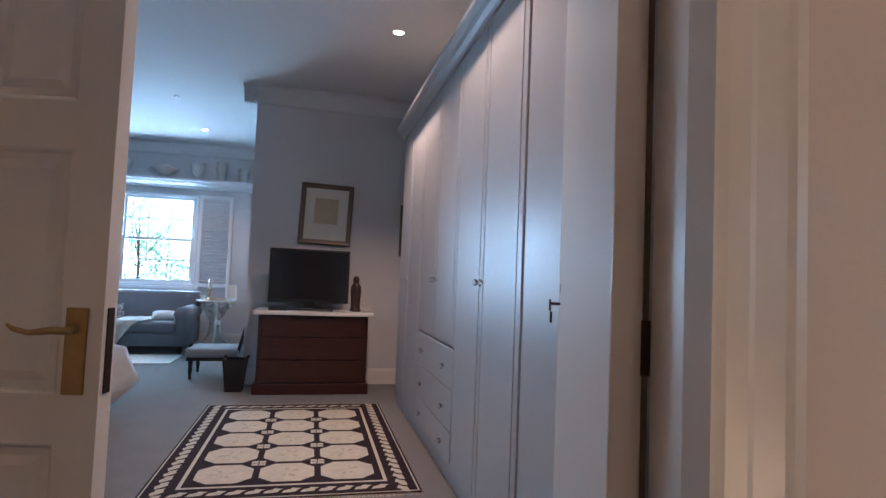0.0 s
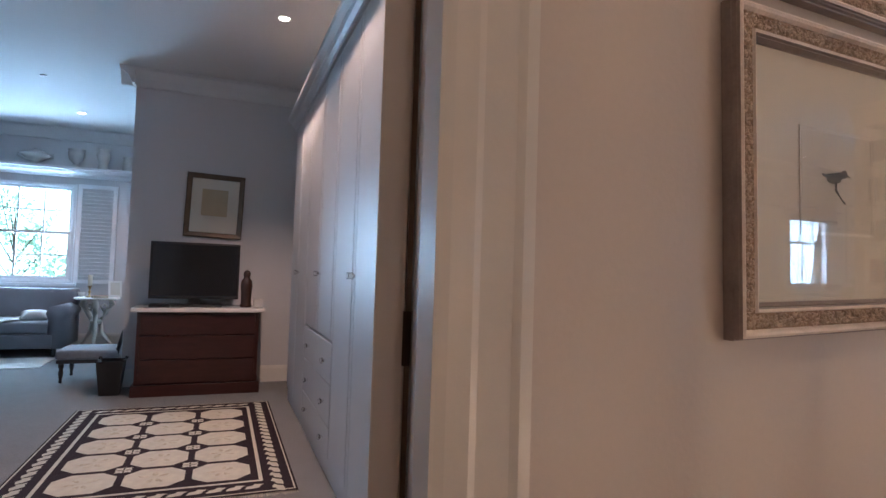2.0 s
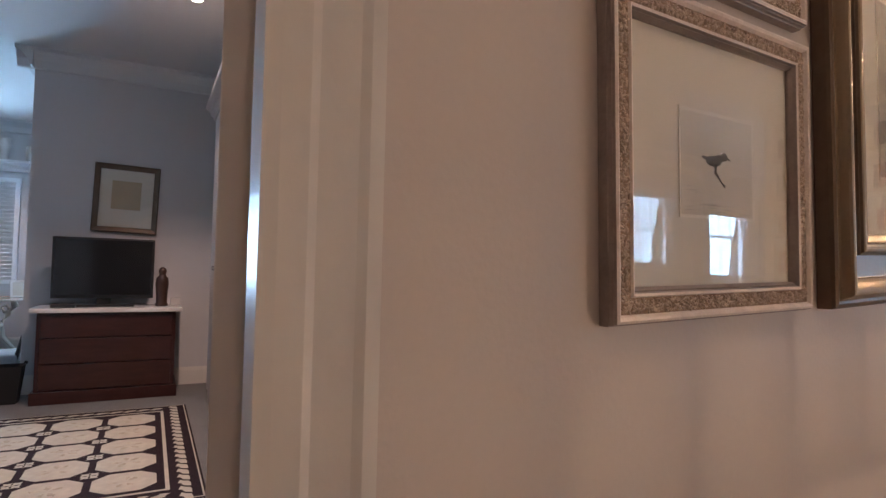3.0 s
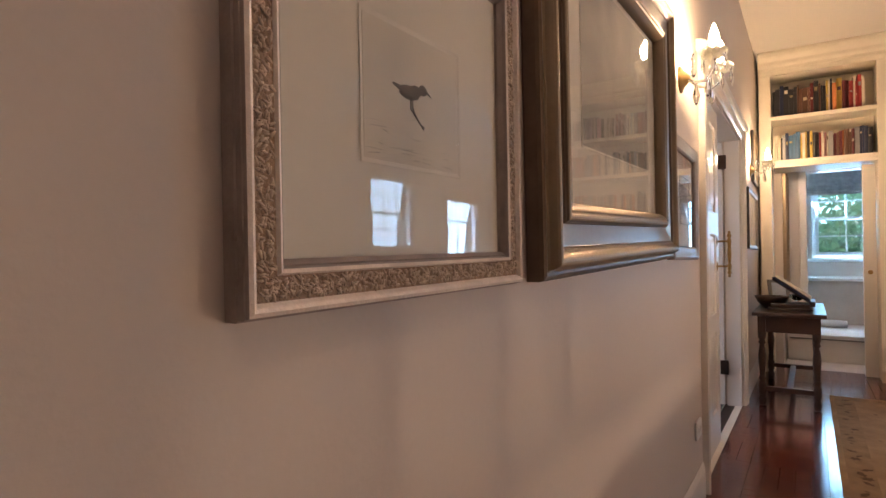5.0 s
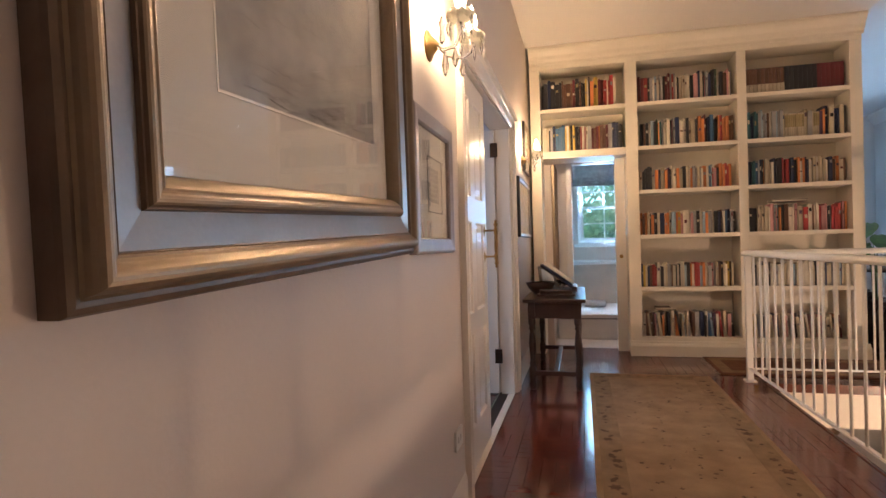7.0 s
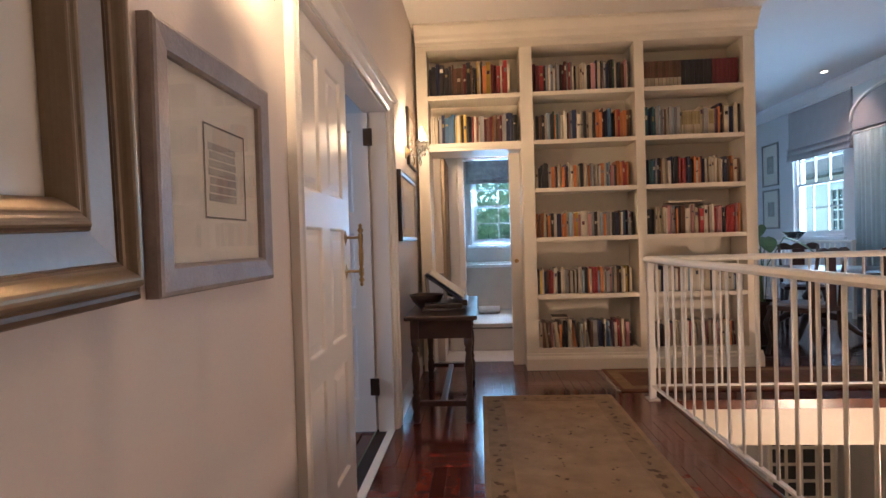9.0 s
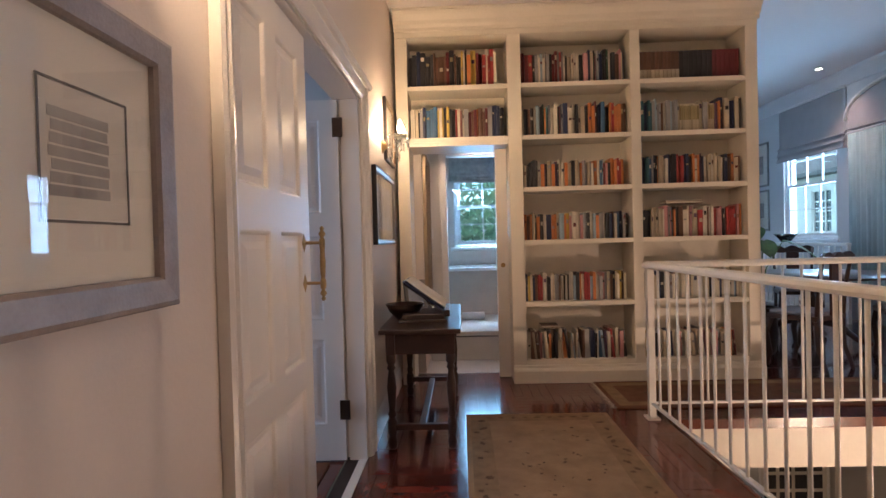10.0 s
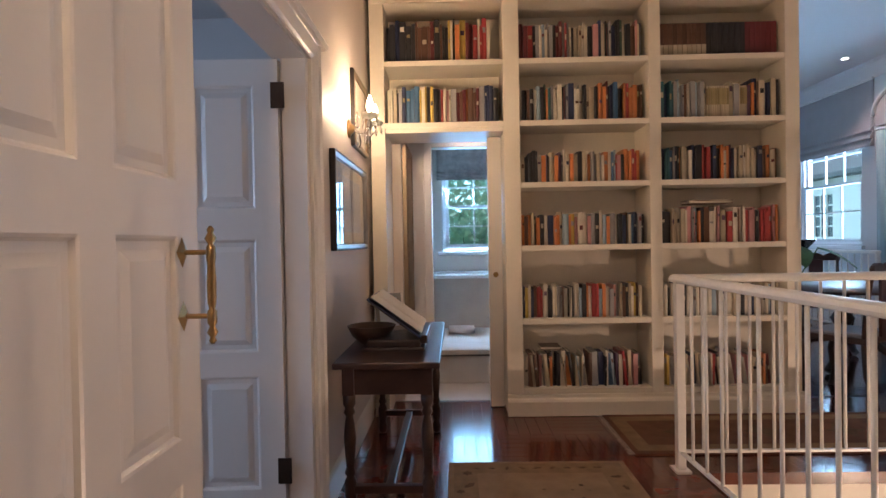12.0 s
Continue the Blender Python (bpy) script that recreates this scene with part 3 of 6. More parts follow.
setting("ceiling_bathroom", boxes((6.42, 9.5, -1.6, 0.62, 2.42, 2.5)), M["ceiling_white"], "white bathroom ceiling", "ceiling")
setting("trim_bathroom_casing", boxes((7.02, 7.049, 0.09, 0.16, 0.0, 2.1), (7.02, 7.049, -0.82, -0.75, 0.0, 2.1), (7.02, 7.049, -0.75, 0.09, 2.05, 2.12), bevel=0.006), M["trim"], "white moulded doorway casing", "door casing")

wall_along_x("wall_passage", 0.30, 0.499, 6.425, 7.048, 0, 2.41, [], M["wall"], "cream side wall of the bathroom passage")
# bedroom
setting("floor_bedroom", boxes((-6.5, 0.5, 0.42, 9.0, -0.03, 0.0)), M["carpet"], "grey cut-pile bedroom carpet", "floor")
setting("floor_threshold", boxes((-2.3, -0.457, 0.50, 0.68, -0.02, -0.002)), M["nosing"], "dark wooden door sill", "floor")
wall_along_x("wall_bedroom_tv", 5.77, 5.90, -1.67, 0.6, 0, 3.0, [], M["wall_grey"], "grey painted bedroom wall with a picture")
wall_along_y("wall_bedroom_recess", -1.67, -1.55, 5.90, 8.9, 0, 3.0, [], M["wall_grey"], "grey painted side wall of the window recess")
wall_along_x("wall_bedroom_window", 8.90, 9.15, -6.5, -1.55, 0, 3.0, [(-3.84, -2.76, 0.86, 2.24)], M["wall_grey"], "grey painted wall with a sash window")
wall_along_y("wall_bedroom_west", -6.6, -6.5, 0.30, 9.15, 0, 3.0, [], M["wall_grey"], "grey painted bedroom wall")
wall_along_y("wall_bedroom_east", 0.5, 0.6, 0.56, 5.77, 0, 3.0, [], M["wall_grey"], "grey painted wall behind the wardrobe")
wall_along_x("wall_bedroom_entry", 1.50, 1.60, -6.5, -2.24, 0, 3.0, [], M["wall_grey"], "painted wall beside the bedroom door")
wall_along_y("wall_entry_return", -2.36, -2.24, 0.36, 1.50, 0, 3.0, [], M["wall"], "cream return wall beside the bedroom door")
setting("ceiling_bedroom", boxes((-6.6, 0.6, 0.50, 9.15, 3.0, 3.1)), M["ceiling_white"], "white painted bedroom ceiling", "ceiling")
# Unseen cover slab, added so no light leaks through the gap above the door.
setting("ceiling_entry", boxes((-3.1, 0.7, 0.621, 1.3, 3.02, 3.15)), M["ceiling_white"], "unseen slab added to close the ceiling gap over the bedroom entry", "ceiling")
CV = [(0, 0), (-0.13, 0), (-0.125, -0.03), (-0.09, -0.05), (-0.05, -0.09), (-0.03, -0.13), (-0.022, -0.15), (0, -0.16)]
setting("cornice_bedroom", extrude_profile([(5.769 + a, 2.999 + z) for a, z in CV], -1.795, 0.499), M["ceiling_white"], "white moulded plaster cornice", "cornice")
setting("cornice_recess", extrude_profile([(-1.671 + a, 2.999 + z) for a, z in CV], 5.64, 8.76, axis="y"), M["ceiling_white"], "white moulded plaster cornice", "cornice")
setting("cornice_window", extrude_profile([(8.899 + a, 2.999 + z) for a, z in CV], -6.5, -1.672), M["ceiling_white"], "white moulded plaster cornice", "cornice")
setting("baseboard_bedroom", extrude_profile([(5.768 - u, z + 0.001) for u, z in SK], -1.67, 0.3), M["trim"], "white painted moulded skirting board", "skirting board")
setting("baseboard_recess", extrude_profile([(-1.672 - u, z + 0.001) for u, z in SK], 5.75, 8.88, axis="y"), M["trim"], "white painted moulded skirting board", "skirting board")
setting("baseboard_window", extrude_profile([(8.898 - u, z + 0.001) for u, z in SK], -6.5, -1.70), M["trim"], "white painted moulded skirting board", "skirting board")


def sash_window(name, m, w, h, cols, rows, label, sill=True):
    """A sash window in the xz plane, room side at -y; origin at its lower left corner."""
    win = thing(name, m, label, "window", "", "structure")
    part("window_frame", moulding(w, h, [(0, 0), (0, 0.05), (0.012, 0.055), (0.05, 0.04), (0.05, -0.06), (0, -0.06)]), M["sash"], win)
    for lo, hi, y in ((0.05, h / 2 + 0.02, -0.005), (h / 2 - 0.02, h - 0.05, 0.032)):
        bm = moulding(w - 0.1, hi - lo, [(0, 0), (0, 0.03), (0.04, 0.03), (0.04, 0), (0, 0)], back=False)
        ww, hh = w - 0.1 - 0.08, hi - lo - 0.08
        for c in range(1, cols):
            x = 0.04 + ww * c / cols
            box(bm, x - 0.010, x + 0.010, -0.026, -0.002, 0.04, 0.04 + hh)
        half = rows // 2
        for r in range(1, half):
            z = 0.04 + hh * r / half
            box(bm, 0.04, 0.04 + ww, -0.024, -0.004, z - 0.010, z + 0.010)
        s = part("sash", bm, M["sash"], win)
        s.location = (0.05, y, lo)
        for c in range(cols):
            for r in range(half):
                p = part("pane", boxes((0.04 + ww * c / cols, 0.04 + ww * (c + 1) / cols, -0.016, -0.012, 0.04 + hh * r / half, 0.04 + hh * (r + 1) / half)), M["glass"], s)
                p.visible_shadow = False
    if sill:
        part("window_sill", boxes((-0.05, w + 0.05, -0.12, -0.056, -0.045, -0.001), bevel=0.006), M["sash"], win)
    return win


w1 = sash_window("window_1", pose(-3.84, 8.96, 0.86), 1.08, 1.38, 3, 4, "white twelve-pane sash window with trees outside")
part("lining", boxes((-0.0, 0.012, -0.0595, -0.052, 0, 1.38), (1.068, 1.08, -0.0595, -0.052, 0, 1.38)), M["sash"], w1)
sash_window("window_2", pose(10.65, -5.38, 1.08, 0, 0, 180), 1.30, 1.67, 3, 4, "white sash window with a house outside")
sash_window("window_3", pose(8.20, -5.38, 1.26, 0, 0, 180), 1.25, 1.34, 3, 4, "white sash window above the landing")
sash_window("window_4", pose(9.06, 0.05, 1.10, 0, 0, -90), 0.80, 1.10, 2, 4, "white bathroom sash window with dense foliage outside")

for nm, bx in (("north", (-60, 60, 48, 48.2, -3.2, 40)), ("east", (62, 62.2, -60, 48, -3.2, 40)), ("south", (-60, 60, -60.2, -60, -3.2, 40))):
    setting("backdrop_" + nm, boxes(bx), M["overcast_bright" if nm == "north" else "overcast"], "bright overcast sky beyond the garden", "sky")

# ---- landing: bookcase ----
STILES = [(0.368, 0.468), (-0.57, -0.458), (-1.543, -1.463), (-2.489, -2.392)]
SHELVES = [2.485, 2.055, 1.625, 1.185, 0.672, 0.185]
bk = thing("bookcase", pose(0, 0, 0), "tall cream built-in bookcase full of books round a doorway", "bookcase")
for n, (a, b) in enumerate(STILES):
    part("upright", boxes((6.0, 6.335, a, b, 0.0 if n != 0 else 0.0, 2.885), bevel=0.003), M["shelfpaint"], bk)
BAYS = [(-0.458, 0.368), (-1.463, -0.57), (-2.392, -1.543)]
for n, (a, b) in enumerate(BAYS):
    for k, z in enumerate(SHELVES if n else SHELVES[:2]):
        part("shelf", boxes((6.004, 6.325, a + 0.001, b - 0.001, z - 0.038, z), bevel=0.003), M["shelfpaint"], bk)
    part("back_panel", boxes((6.326, 6.336, a, b, 0.15 if n else 2.02, 2.885)), M["shelfpaint"], bk)
part("header", boxes((5.998, 6.335, -2.489, 0.468, 2.886, 3.098)), M["shelfpaint"], bk)
part("crown", extrude_profile([(5.997, 2.93), (5.985, 2.935), (5.985, 2.96), (5.962, 2.98), (5.955, 3.01), (5.925, 3.05), (5.915, 3.075), (5.90, 3.08), (5.90, 3.097), (5.997, 3.097)], -2.505, 0.47, axis="y"), M["shelfpaint"], bk)
part("plinth", extrude_profile([(5.997, 0.002), (5.962, 0.002), (5.962, 0.10), (5.972, 0.115), (5.985, 0.125), (5.99, 0.145), (5.997, 0.148)], -2.505, -0.455, axis="y"), M["shelfpaint"], bk)
part("base_board", boxes((6.0, 6.335, -2.392, -1.543, 0.002, 0.146), (6.0, 6.335, -1.463, -0.57, 0.002, 0.146)), M["shelfpaint"], bk)
part("doorway_soffit", boxes((6.01, 6.42, -0.455, 0.365, 1.985, 2.016)), M["shelfpaint"], bk)

BOOK_COLOURS = {
    "k": (0.018, 0.017, 0.02), "n": (0.02, 0.03, 0.08), "u": (0.04, 0.11, 0.22), "t": (0.03, 0.12, 0.14), "g": (0.05, 0.10, 0.06),
    "m": (0.13, 0.015, 0.02), "r": (0.36, 0.03, 0.03), "o": (0.52, 0.17, 0.04), "y": (0.55, 0.38, 0.06), "b": (0.12, 0.055, 0.03),
    "w": (0.62, 0.56, 0.45), "c": (0.50, 0.42, 0.29), "s": (0.28, 0.27, 0.27), "p": (0.48, 0.22, 0.22), "l": (0.28, 0.38, 0.46), "v": (0.10, 0.05, 0.10), "d": (0.34, 0.27, 0.12),
}
BM = {}
for k, c in BOOK_COLOURS.items():
    c = [0.92 * v + 0.08 * sum(c) / 3 for v in c]
    BM[k] = mat("book_cloth_" + {"k": "black", "n": "navy", "u": "blue", "t": "teal", "g": "green", "m": "maroon", "r": "red", "o": "orange", "y": "yellow", "b": "brown", "w": "white", "c": "cream", "s": "grey", "p": "pink", "l": "pale_blue", "v": "plum", "d": "olive"}[k], c, 0.45, var=0.15, scale=9, fine=90, bump=0.02, random_value=0.25)
BOOK_NAMES = {"k": "black", "n": "navy blue", "u": "blue", "t": "teal", "g": "green", "m": "maroon", "r": "red", "o": "orange", "y": "yellow", "b": "brown", "w": "white", "c": "cream", "s": "grey", "p": "pink", "l": "pale blue", "v": "plum", "d": "olive"}
# one string a row of books, by colour of spine
ROWS_OF_BOOKS = {
    (0, 0): ("knkkbbmkkywkymmrrr", 0.30, 0.92),
    (0, 1): ("wwknuuyyykrwwmmbbmnnk", 0.26, 0.99),
    (1, 0): ("mrkwlskmmrwccwknkskgkbc", 0.26, 0.98),
    (1, 1): ("wkkwlgtwkswwckomkukoroobb", 0.26, 1.0),
    (1, 2): ("ckkwvcvkwwccwscwoulrkorro", 0.22, 0.97),
    (1, 3): ("obckkwoclywwskwlsknwunsk", 0.23, 1.0),
    (1, 4): ("nynrwwcsbwwkwwlorlwpckcyb", 0.23, 0.96),
    (1, 5): ("wcbpsckwcklcswbskulvmrck", 0.24, 0.97),
    (2, 0): ("bbbbbbbbbbkkkkkkkmmmmmm", 0.22, 1.0),
    (2, 1): ("tttllswlscddddddddddccdddvncnk", 0.27, 1.0),
    (2, 2): ("ntunkcwkrrunkwvnwcwccnboc", 0.24, 1.0),
    (2, 3): ("kcccwpsplkwpccrwwrpkrrrpm", 0.25, 1.0),
    (2, 4): ("wwwckwswcwlswwcwwcswwlcck", 0.22, 1.0),
    (2, 5): ("ywkwccpcwwrwcsccwpcwsccbm", 0.22, 0.93),
}
rb = random.Random(11)
thin = bmesh.new()
thin_order = ["k"] + [k for k in BM if k != "k"]
for (bay, row), (spines, tall, share) in ROWS_OF_BOOKS.items():
    a, b = BAYS[bay]
    z = SHELVES[row]
    room = SHELVES[row - 1] - 0.045 - z if row else 2.86 - z
    # capital letters are the thin volumes between the counted books
    spines = "".join(k + (rb.choice("wcksbnop" + k + k).upper() if rb.random() < 0.5 and (bay, row) != (2, 0) and k != "d" else "") for k in spines)
    wid = [rb.choice((0.55, 0.75, 0.9, 1.1, 1.45)) * rb.uniform(0.9, 1.1) for _ in spines]
    if (bay, row) == (2, 0):
        wid = [0.9] * 10 + [1.05] * 7 + [1.0] * 6
    wid = [0.62 if k == "d" and row == 1 else w for k, w in zip(spines, wid)]
    step = (b - a - 0.03) * share / sum(wid)
    y = b - 0.012
    for k, w0 in zip(spines, wid):
        w = w0 * step
        h = min(room - 0.02, tall * rb.uniform(0.84, 1.04))
        deep = rb.uniform(0.13, 0.19)
        front = 6.06 + rb.uniform(-0.015, 0.03)
        lean = 0.0
        uniform = (bay, row) == (2, 0) or k == "d"
        if uniform:
            h, front, deep = (0.235, 6.065, 0.17) if row == 0 else (0.225, 6.075, 0.17)
        if k.isupper():
            hw = w / 2 - 0.0006
            old = len(thin.faces)
            box(thin, front, front + deep, y - w / 2 - hw, y - w / 2 + hw, z + 0.0005, z + h)
            thin.faces.ensure_lookup_table()
            for fc in thin.faces[old:]:
                fc.material_index = thin_order.index(k.lower())
            y -= w
            continue
        if row == 5 and bay:
            lean = rb.uniform(-9, 2)
        bo = thing("book", pose(front, y - w / 2, z + 0.0005, lean, 0, 0), BOOK_NAMES[k] + " book standing upright on a bookcase shelf", "book", "books in the bookcase")
        t = min(0.003, w * 0.15)
        hw = w / 2 - 0.0006
        bm = boxes((0.0, deep, -hw, -hw + t, 0, h), (0.0, deep, hw - t, hw, 0, h))
        n = 5
        arc = [(-0.004 * math.cos(math.pi * (i / (n - 1) - 0.5)) , hw * (2 * i / (n - 1) - 1)) for i in range(n)]
        lo = [bm.verts.new((x, yy, 0)) for x, yy in arc]
        hi = [bm.verts.new((x, yy, h)) for x, yy in arc]
        for i in range(n - 1):
            bm.faces.new((lo[i], lo[i + 1], hi[i + 1], hi[i]))
        bmesh.ops.recalc_face_normals(bm, faces=bm.faces[:])
        part("cover", bm, BM["c" if k == "d" and row == 1 else k], bo)
        part("page_block", boxes((0.002, deep - 0.004, -hw + t, hw - t, 0.003, h - 0.004)), M["paper"], bo)
        if uniform:
            if k in "db":
                lo_, hi_ = (0.42, 0.93) if row else (0.06, 0.36)
                part("spine_label", boxes((-0.0056, -0.0022, -hw * 0.9, hw * 0.9, h * lo_, h * hi_)), BM["d" if row else "c"], bo)
        elif rb.random() < 0.45:
            zl, hl = h * rb.uniform(0.45, 0.75), h * rb.uniform(0.05, 0.16)
            pick = rb.choice("ccdsw") if sum(BOOK_COLOURS[k]) < 0.7 else rb.choice("kmnbsv")
            zl = min(zl, h - hl - 0.01)
            part("spine_label", boxes((-0.0056, -0.0022, -hw * 0.62, hw * 0.62, zl, zl + hl)), BM[pick], bo)
        y -= w
tv_ = thing("thin_books", pose(0, 0, 0), "thin booklets packed between the books on the shelves", "books", "", "stuff")
tb_ = part("booklets", thin, BM["k"], tv_)
tb_["kind"] = "stuff"
for k in thin_order:
    if k != "k":
        tb_.data.materials.append(BM[k])
for (x, y, z, l) in ((6.05, -1.75, 1.185 + 0.272, 0.30), (6.05, -1.9, 0.672 + 0.232, 0.2), (6.05, -0.70, 0.185 + 0.26, 0.14)):
    fb = thing("book", pose(x, y, z), "thin book lying flat on top of upright books", "book", "books in the bookcase")
    part("cover", boxes((0, 0.15, -l, 0, 0, 0.004), (0, 0.15, -l, 0, 0.020, 0.024)), BM["b"], fb)
    part("page_block", boxes((0.004, 0.146, -l + 0.004, -0.001, 0.004, 0.020)), M["paper"], fb)

# sliding door edge in the bookcase doorway
pd = thing("door_5", pose(6.20, -0.452, 0.004), "white door edge with a round lock in the bookcase doorway", "door", "", "structure")
part("leaf", boxes((0, 0.06, 0.0, 0.10, 0.0, 1.975), bevel=0.003), M["door"], pd)
part("lock", lathe([(0.016, -0.006), (0.020, -0.003), (0.020, 0.0)], 14, (0, 0.05, 0.97), axis="x"), M["brass"], pd, "round brass lock")

# ---- landing: balustrade ----
rail = thing("balustrade", pose(0, 0, 0), "white iron balustrade round the stairwell", "balustrade")
POST = (5.035, -1.268)
part("post", boxes((POST[0] - 0.022, POST[0] + 0.022, POST[1] - 0.022, POST[1] + 0.022, 0.0, 0.99), bevel=0.004), M["ironwhite"], rail)
part("foot_plate", boxes((POST[0] - 0.05, POST[0] + 0.05, POST[1] - 0.04, POST[1] + 0.04, -0.001, 0.012), bevel=0.003), M["ironwhite"], rail)
HP = [(-0.034, 0.0), (-0.036, 0.012), (-0.028, 0.028), (-0.012, 0.036), (0.012, 0.036), (0.028, 0.028), (0.036, 0.012), (0.034, 0.0), (0.02, -0.006), (-0.02, -0.006)]
RX0, RYA = 0.42, -1.40
hr = part("handrail", extrude_profile([(a, z) for a, z in HP], 0, 4.66), M["ironwhite"], rail)
ang = math.atan2(POST[1] - RYA, POST[0] - RX0)
hr.matrix_basis = pose(RX0, RYA, 0.992, 0, 0, math.degrees(ang))
part("handrail", extrude_profile([(POST[0] + a, 0.992 + z) for a, z in HP], -5.25, POST[1] + 0.02, axis="y"), M["ironwhite"], rail)
br = part("bottom_rail", boxes((0, 4.6, -0.012, 0.012, 0.096, 0.108)), M["ironwhite"], rail)
br.matrix_basis = pose(RX0, RYA, 0, 0, 0, math.degrees(ang))
part("bottom_rail", boxes((POST[0] - 0.012, POST[0] + 0.012, -5.25, POST[1], 0.096, 0.108)), M["ironwhite"], rail)
bal = part("baluster", lathe([(0.0085, 0.104), (0.0085, 0.99)], 8), M["ironwhite"], rail, "", True)
bal.location = (POST[0], POST[1] - 0.12, 0)
n_far = int((5.25 - 1.27) / 0.122)
for k in range(1, n_far):
    b = new("baluster", bal.data)
    b.parent = rail
    b.location = (POST[0], POST[1] - 0.12 - 0.122 * k, 0)
for k in range(1, 32):
    b = new("baluster", bal.data)
    b.parent = rail
    d = 0.146 * k
    b.location = (POST[0] - d * math.cos(ang), POST[1] - d * math.sin(ang), 0)
# second balustrade beyond the table
r2 = thing("balustrade", pose(8.6, -4.95, 0), "white iron balustrade in front of the far window", "balustrade")
part("handrail", boxes((0, 2.9, -0.03, 0.03, 1.0, 1.035), bevel=0.006), M["ironwhite"], r2)
part("bottom_rail", boxes((0, 2.9, -0.012, 0.012, 0.09, 0.105)), M["ironwhite"], r2)
for k in range(25):
    b = new("baluster", bal.data)
    b.parent = r2
    b.location = (0.05 + 0.116 * k, 0, 0)
for x in (0.0, 2.88):
    part("post", boxes((x, x + 0.04, -0.02, 0.02, 0, 1.0), bevel=0.003), M["ironwhite"], r2)

# ---- landing: hall table ----
tb = thing("hall_table", pose(4.50, -0.03, 0), "dark turned-leg hall table against the landing wall", "table")
TW, TD, TH = 1.24, 0.47, 0.70
part("tabletop", boxes((0, TW, 0, TD, TH - 0.028, TH), bevel=0.006), M["darkwood"], tb)
part("apron", boxes((0.05, 0.075, 0.05, TD - 0.05, 0.55, TH - 0.028)), M["darkwood"], tb)
part("apron", boxes((TW - 0.075, TW - 0.05, 0.05, TD - 0.05, 0.55, TH - 0.028)), M["darkwood"], tb)
part("apron", boxes((0.075, TW - 0.075, 0.05, 0.072, 0.55, TH - 0.028)), M["darkwood"], tb)
part("apron", boxes((0.075, TW - 0.075, TD - 0.072, TD - 0.05, 0.55, TH - 0.028)), M["darkwood"], tb)
LEG = [(0.018, 0), (0.026, 0.012), (0.028, 0.05), (0.020, 0.075), (0.026, 0.09), (0.028, 0.095), (0.028, 0.16), (0.026, 0.165), (0.017, 0.185), (0.026, 0.20), (0.018, 0.225), (0.024, 0.30), (0.028, 0.36), (0.022, 0.42), (0.016, 0.455), (0.026, 0.47), (0.019, 0.49), (0.027, 0.505), (0.028, 0.51), (0.028, 0.55)]
for x in (0.062, TW - 0.062):
    for y in (0.062, TD - 0.062):
        lg = part("leg", lathe(LEG, 12), M["darkwood"], tb, "", True)
        lg.location = (x, y, 0)
        part("leg_block", boxes((x - 0.026, x + 0.026, y - 0.026, y + 0.026, 0.55, TH - 0.03)), M["darkwood"], tb)
part("stretcher", boxes((0.045, 0.08, 0.08, TD - 0.08, 0.11, 0.145), bevel=0.004), M["darkwood"], tb)
part("stretcher", boxes((TW - 0.08, TW - 0.045, 0.08, TD - 0.08, 0.11, 0.145), bevel=0.004), M["darkwood"], tb)
part("stretcher", boxes((0.08, TW - 0.08, TD / 2 - 0.02, TD / 2 + 0.02, 0.115, 0.14), bevel=0.004), M["darkwood"], tb)

st = thing("book_stand", pose(4.78, 0.20, TH + 0.0005), "dark carved wooden book rest on the hall table", "book stand")
part("base", boxes((0, 0.30, -0.13, 0.13, 0, 0.05), bevel=0.008), M["darkwood"], st)
part("base_moulding", boxes((-0.02, 0.32, -0.15, 0.15, 0, 0.016), bevel=0.005), M["darkwood"], st)
bm = boxes((0, 0.36, -0.16, 0.16, 0, 0.016), bevel=0.003)
rest = part("rest", bm, M["darkwood"], st)
rest.matrix_basis = pose(0.16, -0.14, 0.05, 36, 0, 0) @ pose(-0.18, 0.16, 0.0)
part("ledge", boxes((-0.02, 0.34, -0.165, -0.125, 0.035, 0.075), bevel=0.006), M["darkwood"], st)
ob_ = thing("open_book", st.matrix_basis @ pose(0.16, -0.135, 0.072, 36, 0, 0), "large open book resting on the wooden stand", "book")
part("cover", boxes((-0.24, 0.24, 0.0, 0.31, 0.0, 0.006), bevel=0.002), BM["n"], ob_)
bm = bmesh.new()
NB = 17
rows_ = []
for y in (0.008, 0.302):
    rows_.append([bm.verts.new((-0.23 + 0.46 * i / (NB - 1), y, 0.0065 + 0.022 * abs(math.sin(2 * math.pi * (i / (NB - 1) - 0.5) * 0.5 + 0.0)) ** 0.5 * (1 - 0.35 * abs(2 * i / (NB - 1) - 1)))) for i in range(NB)])
flat = [[bm.verts.new((v.co.x, v.co.y, 0.0064)) for v in r] for r in rows_]
for i in range(NB - 1):
    bm.faces.new((rows_[0][i], rows_[0][i + 1], rows_[1][i + 1], rows_[1][i]))
    for s in (0, 1):
        bm.faces.new((flat[s][i], flat[s][i + 1], rows_[s][i + 1], rows_[s][i]))
bmesh.ops.recalc_face_normals(bm, faces=bm.faces[:])
part("page_block", bm, M["paper"], ob_, "pale open pages")
bl = thing("bowl", pose(4.95, 0.33, TH + 0.0005), "dark carved wooden bowl on the hall table", "bowl")
part("body", lathe([(0.05, 0.0), (0.06, 0.01), (0.10, 0.05), (0.125, 0.10), (0.117, 0.10), (0.09, 0.055), (0.05, 0.02)], 20), M["darkwood"], bl, "", True)
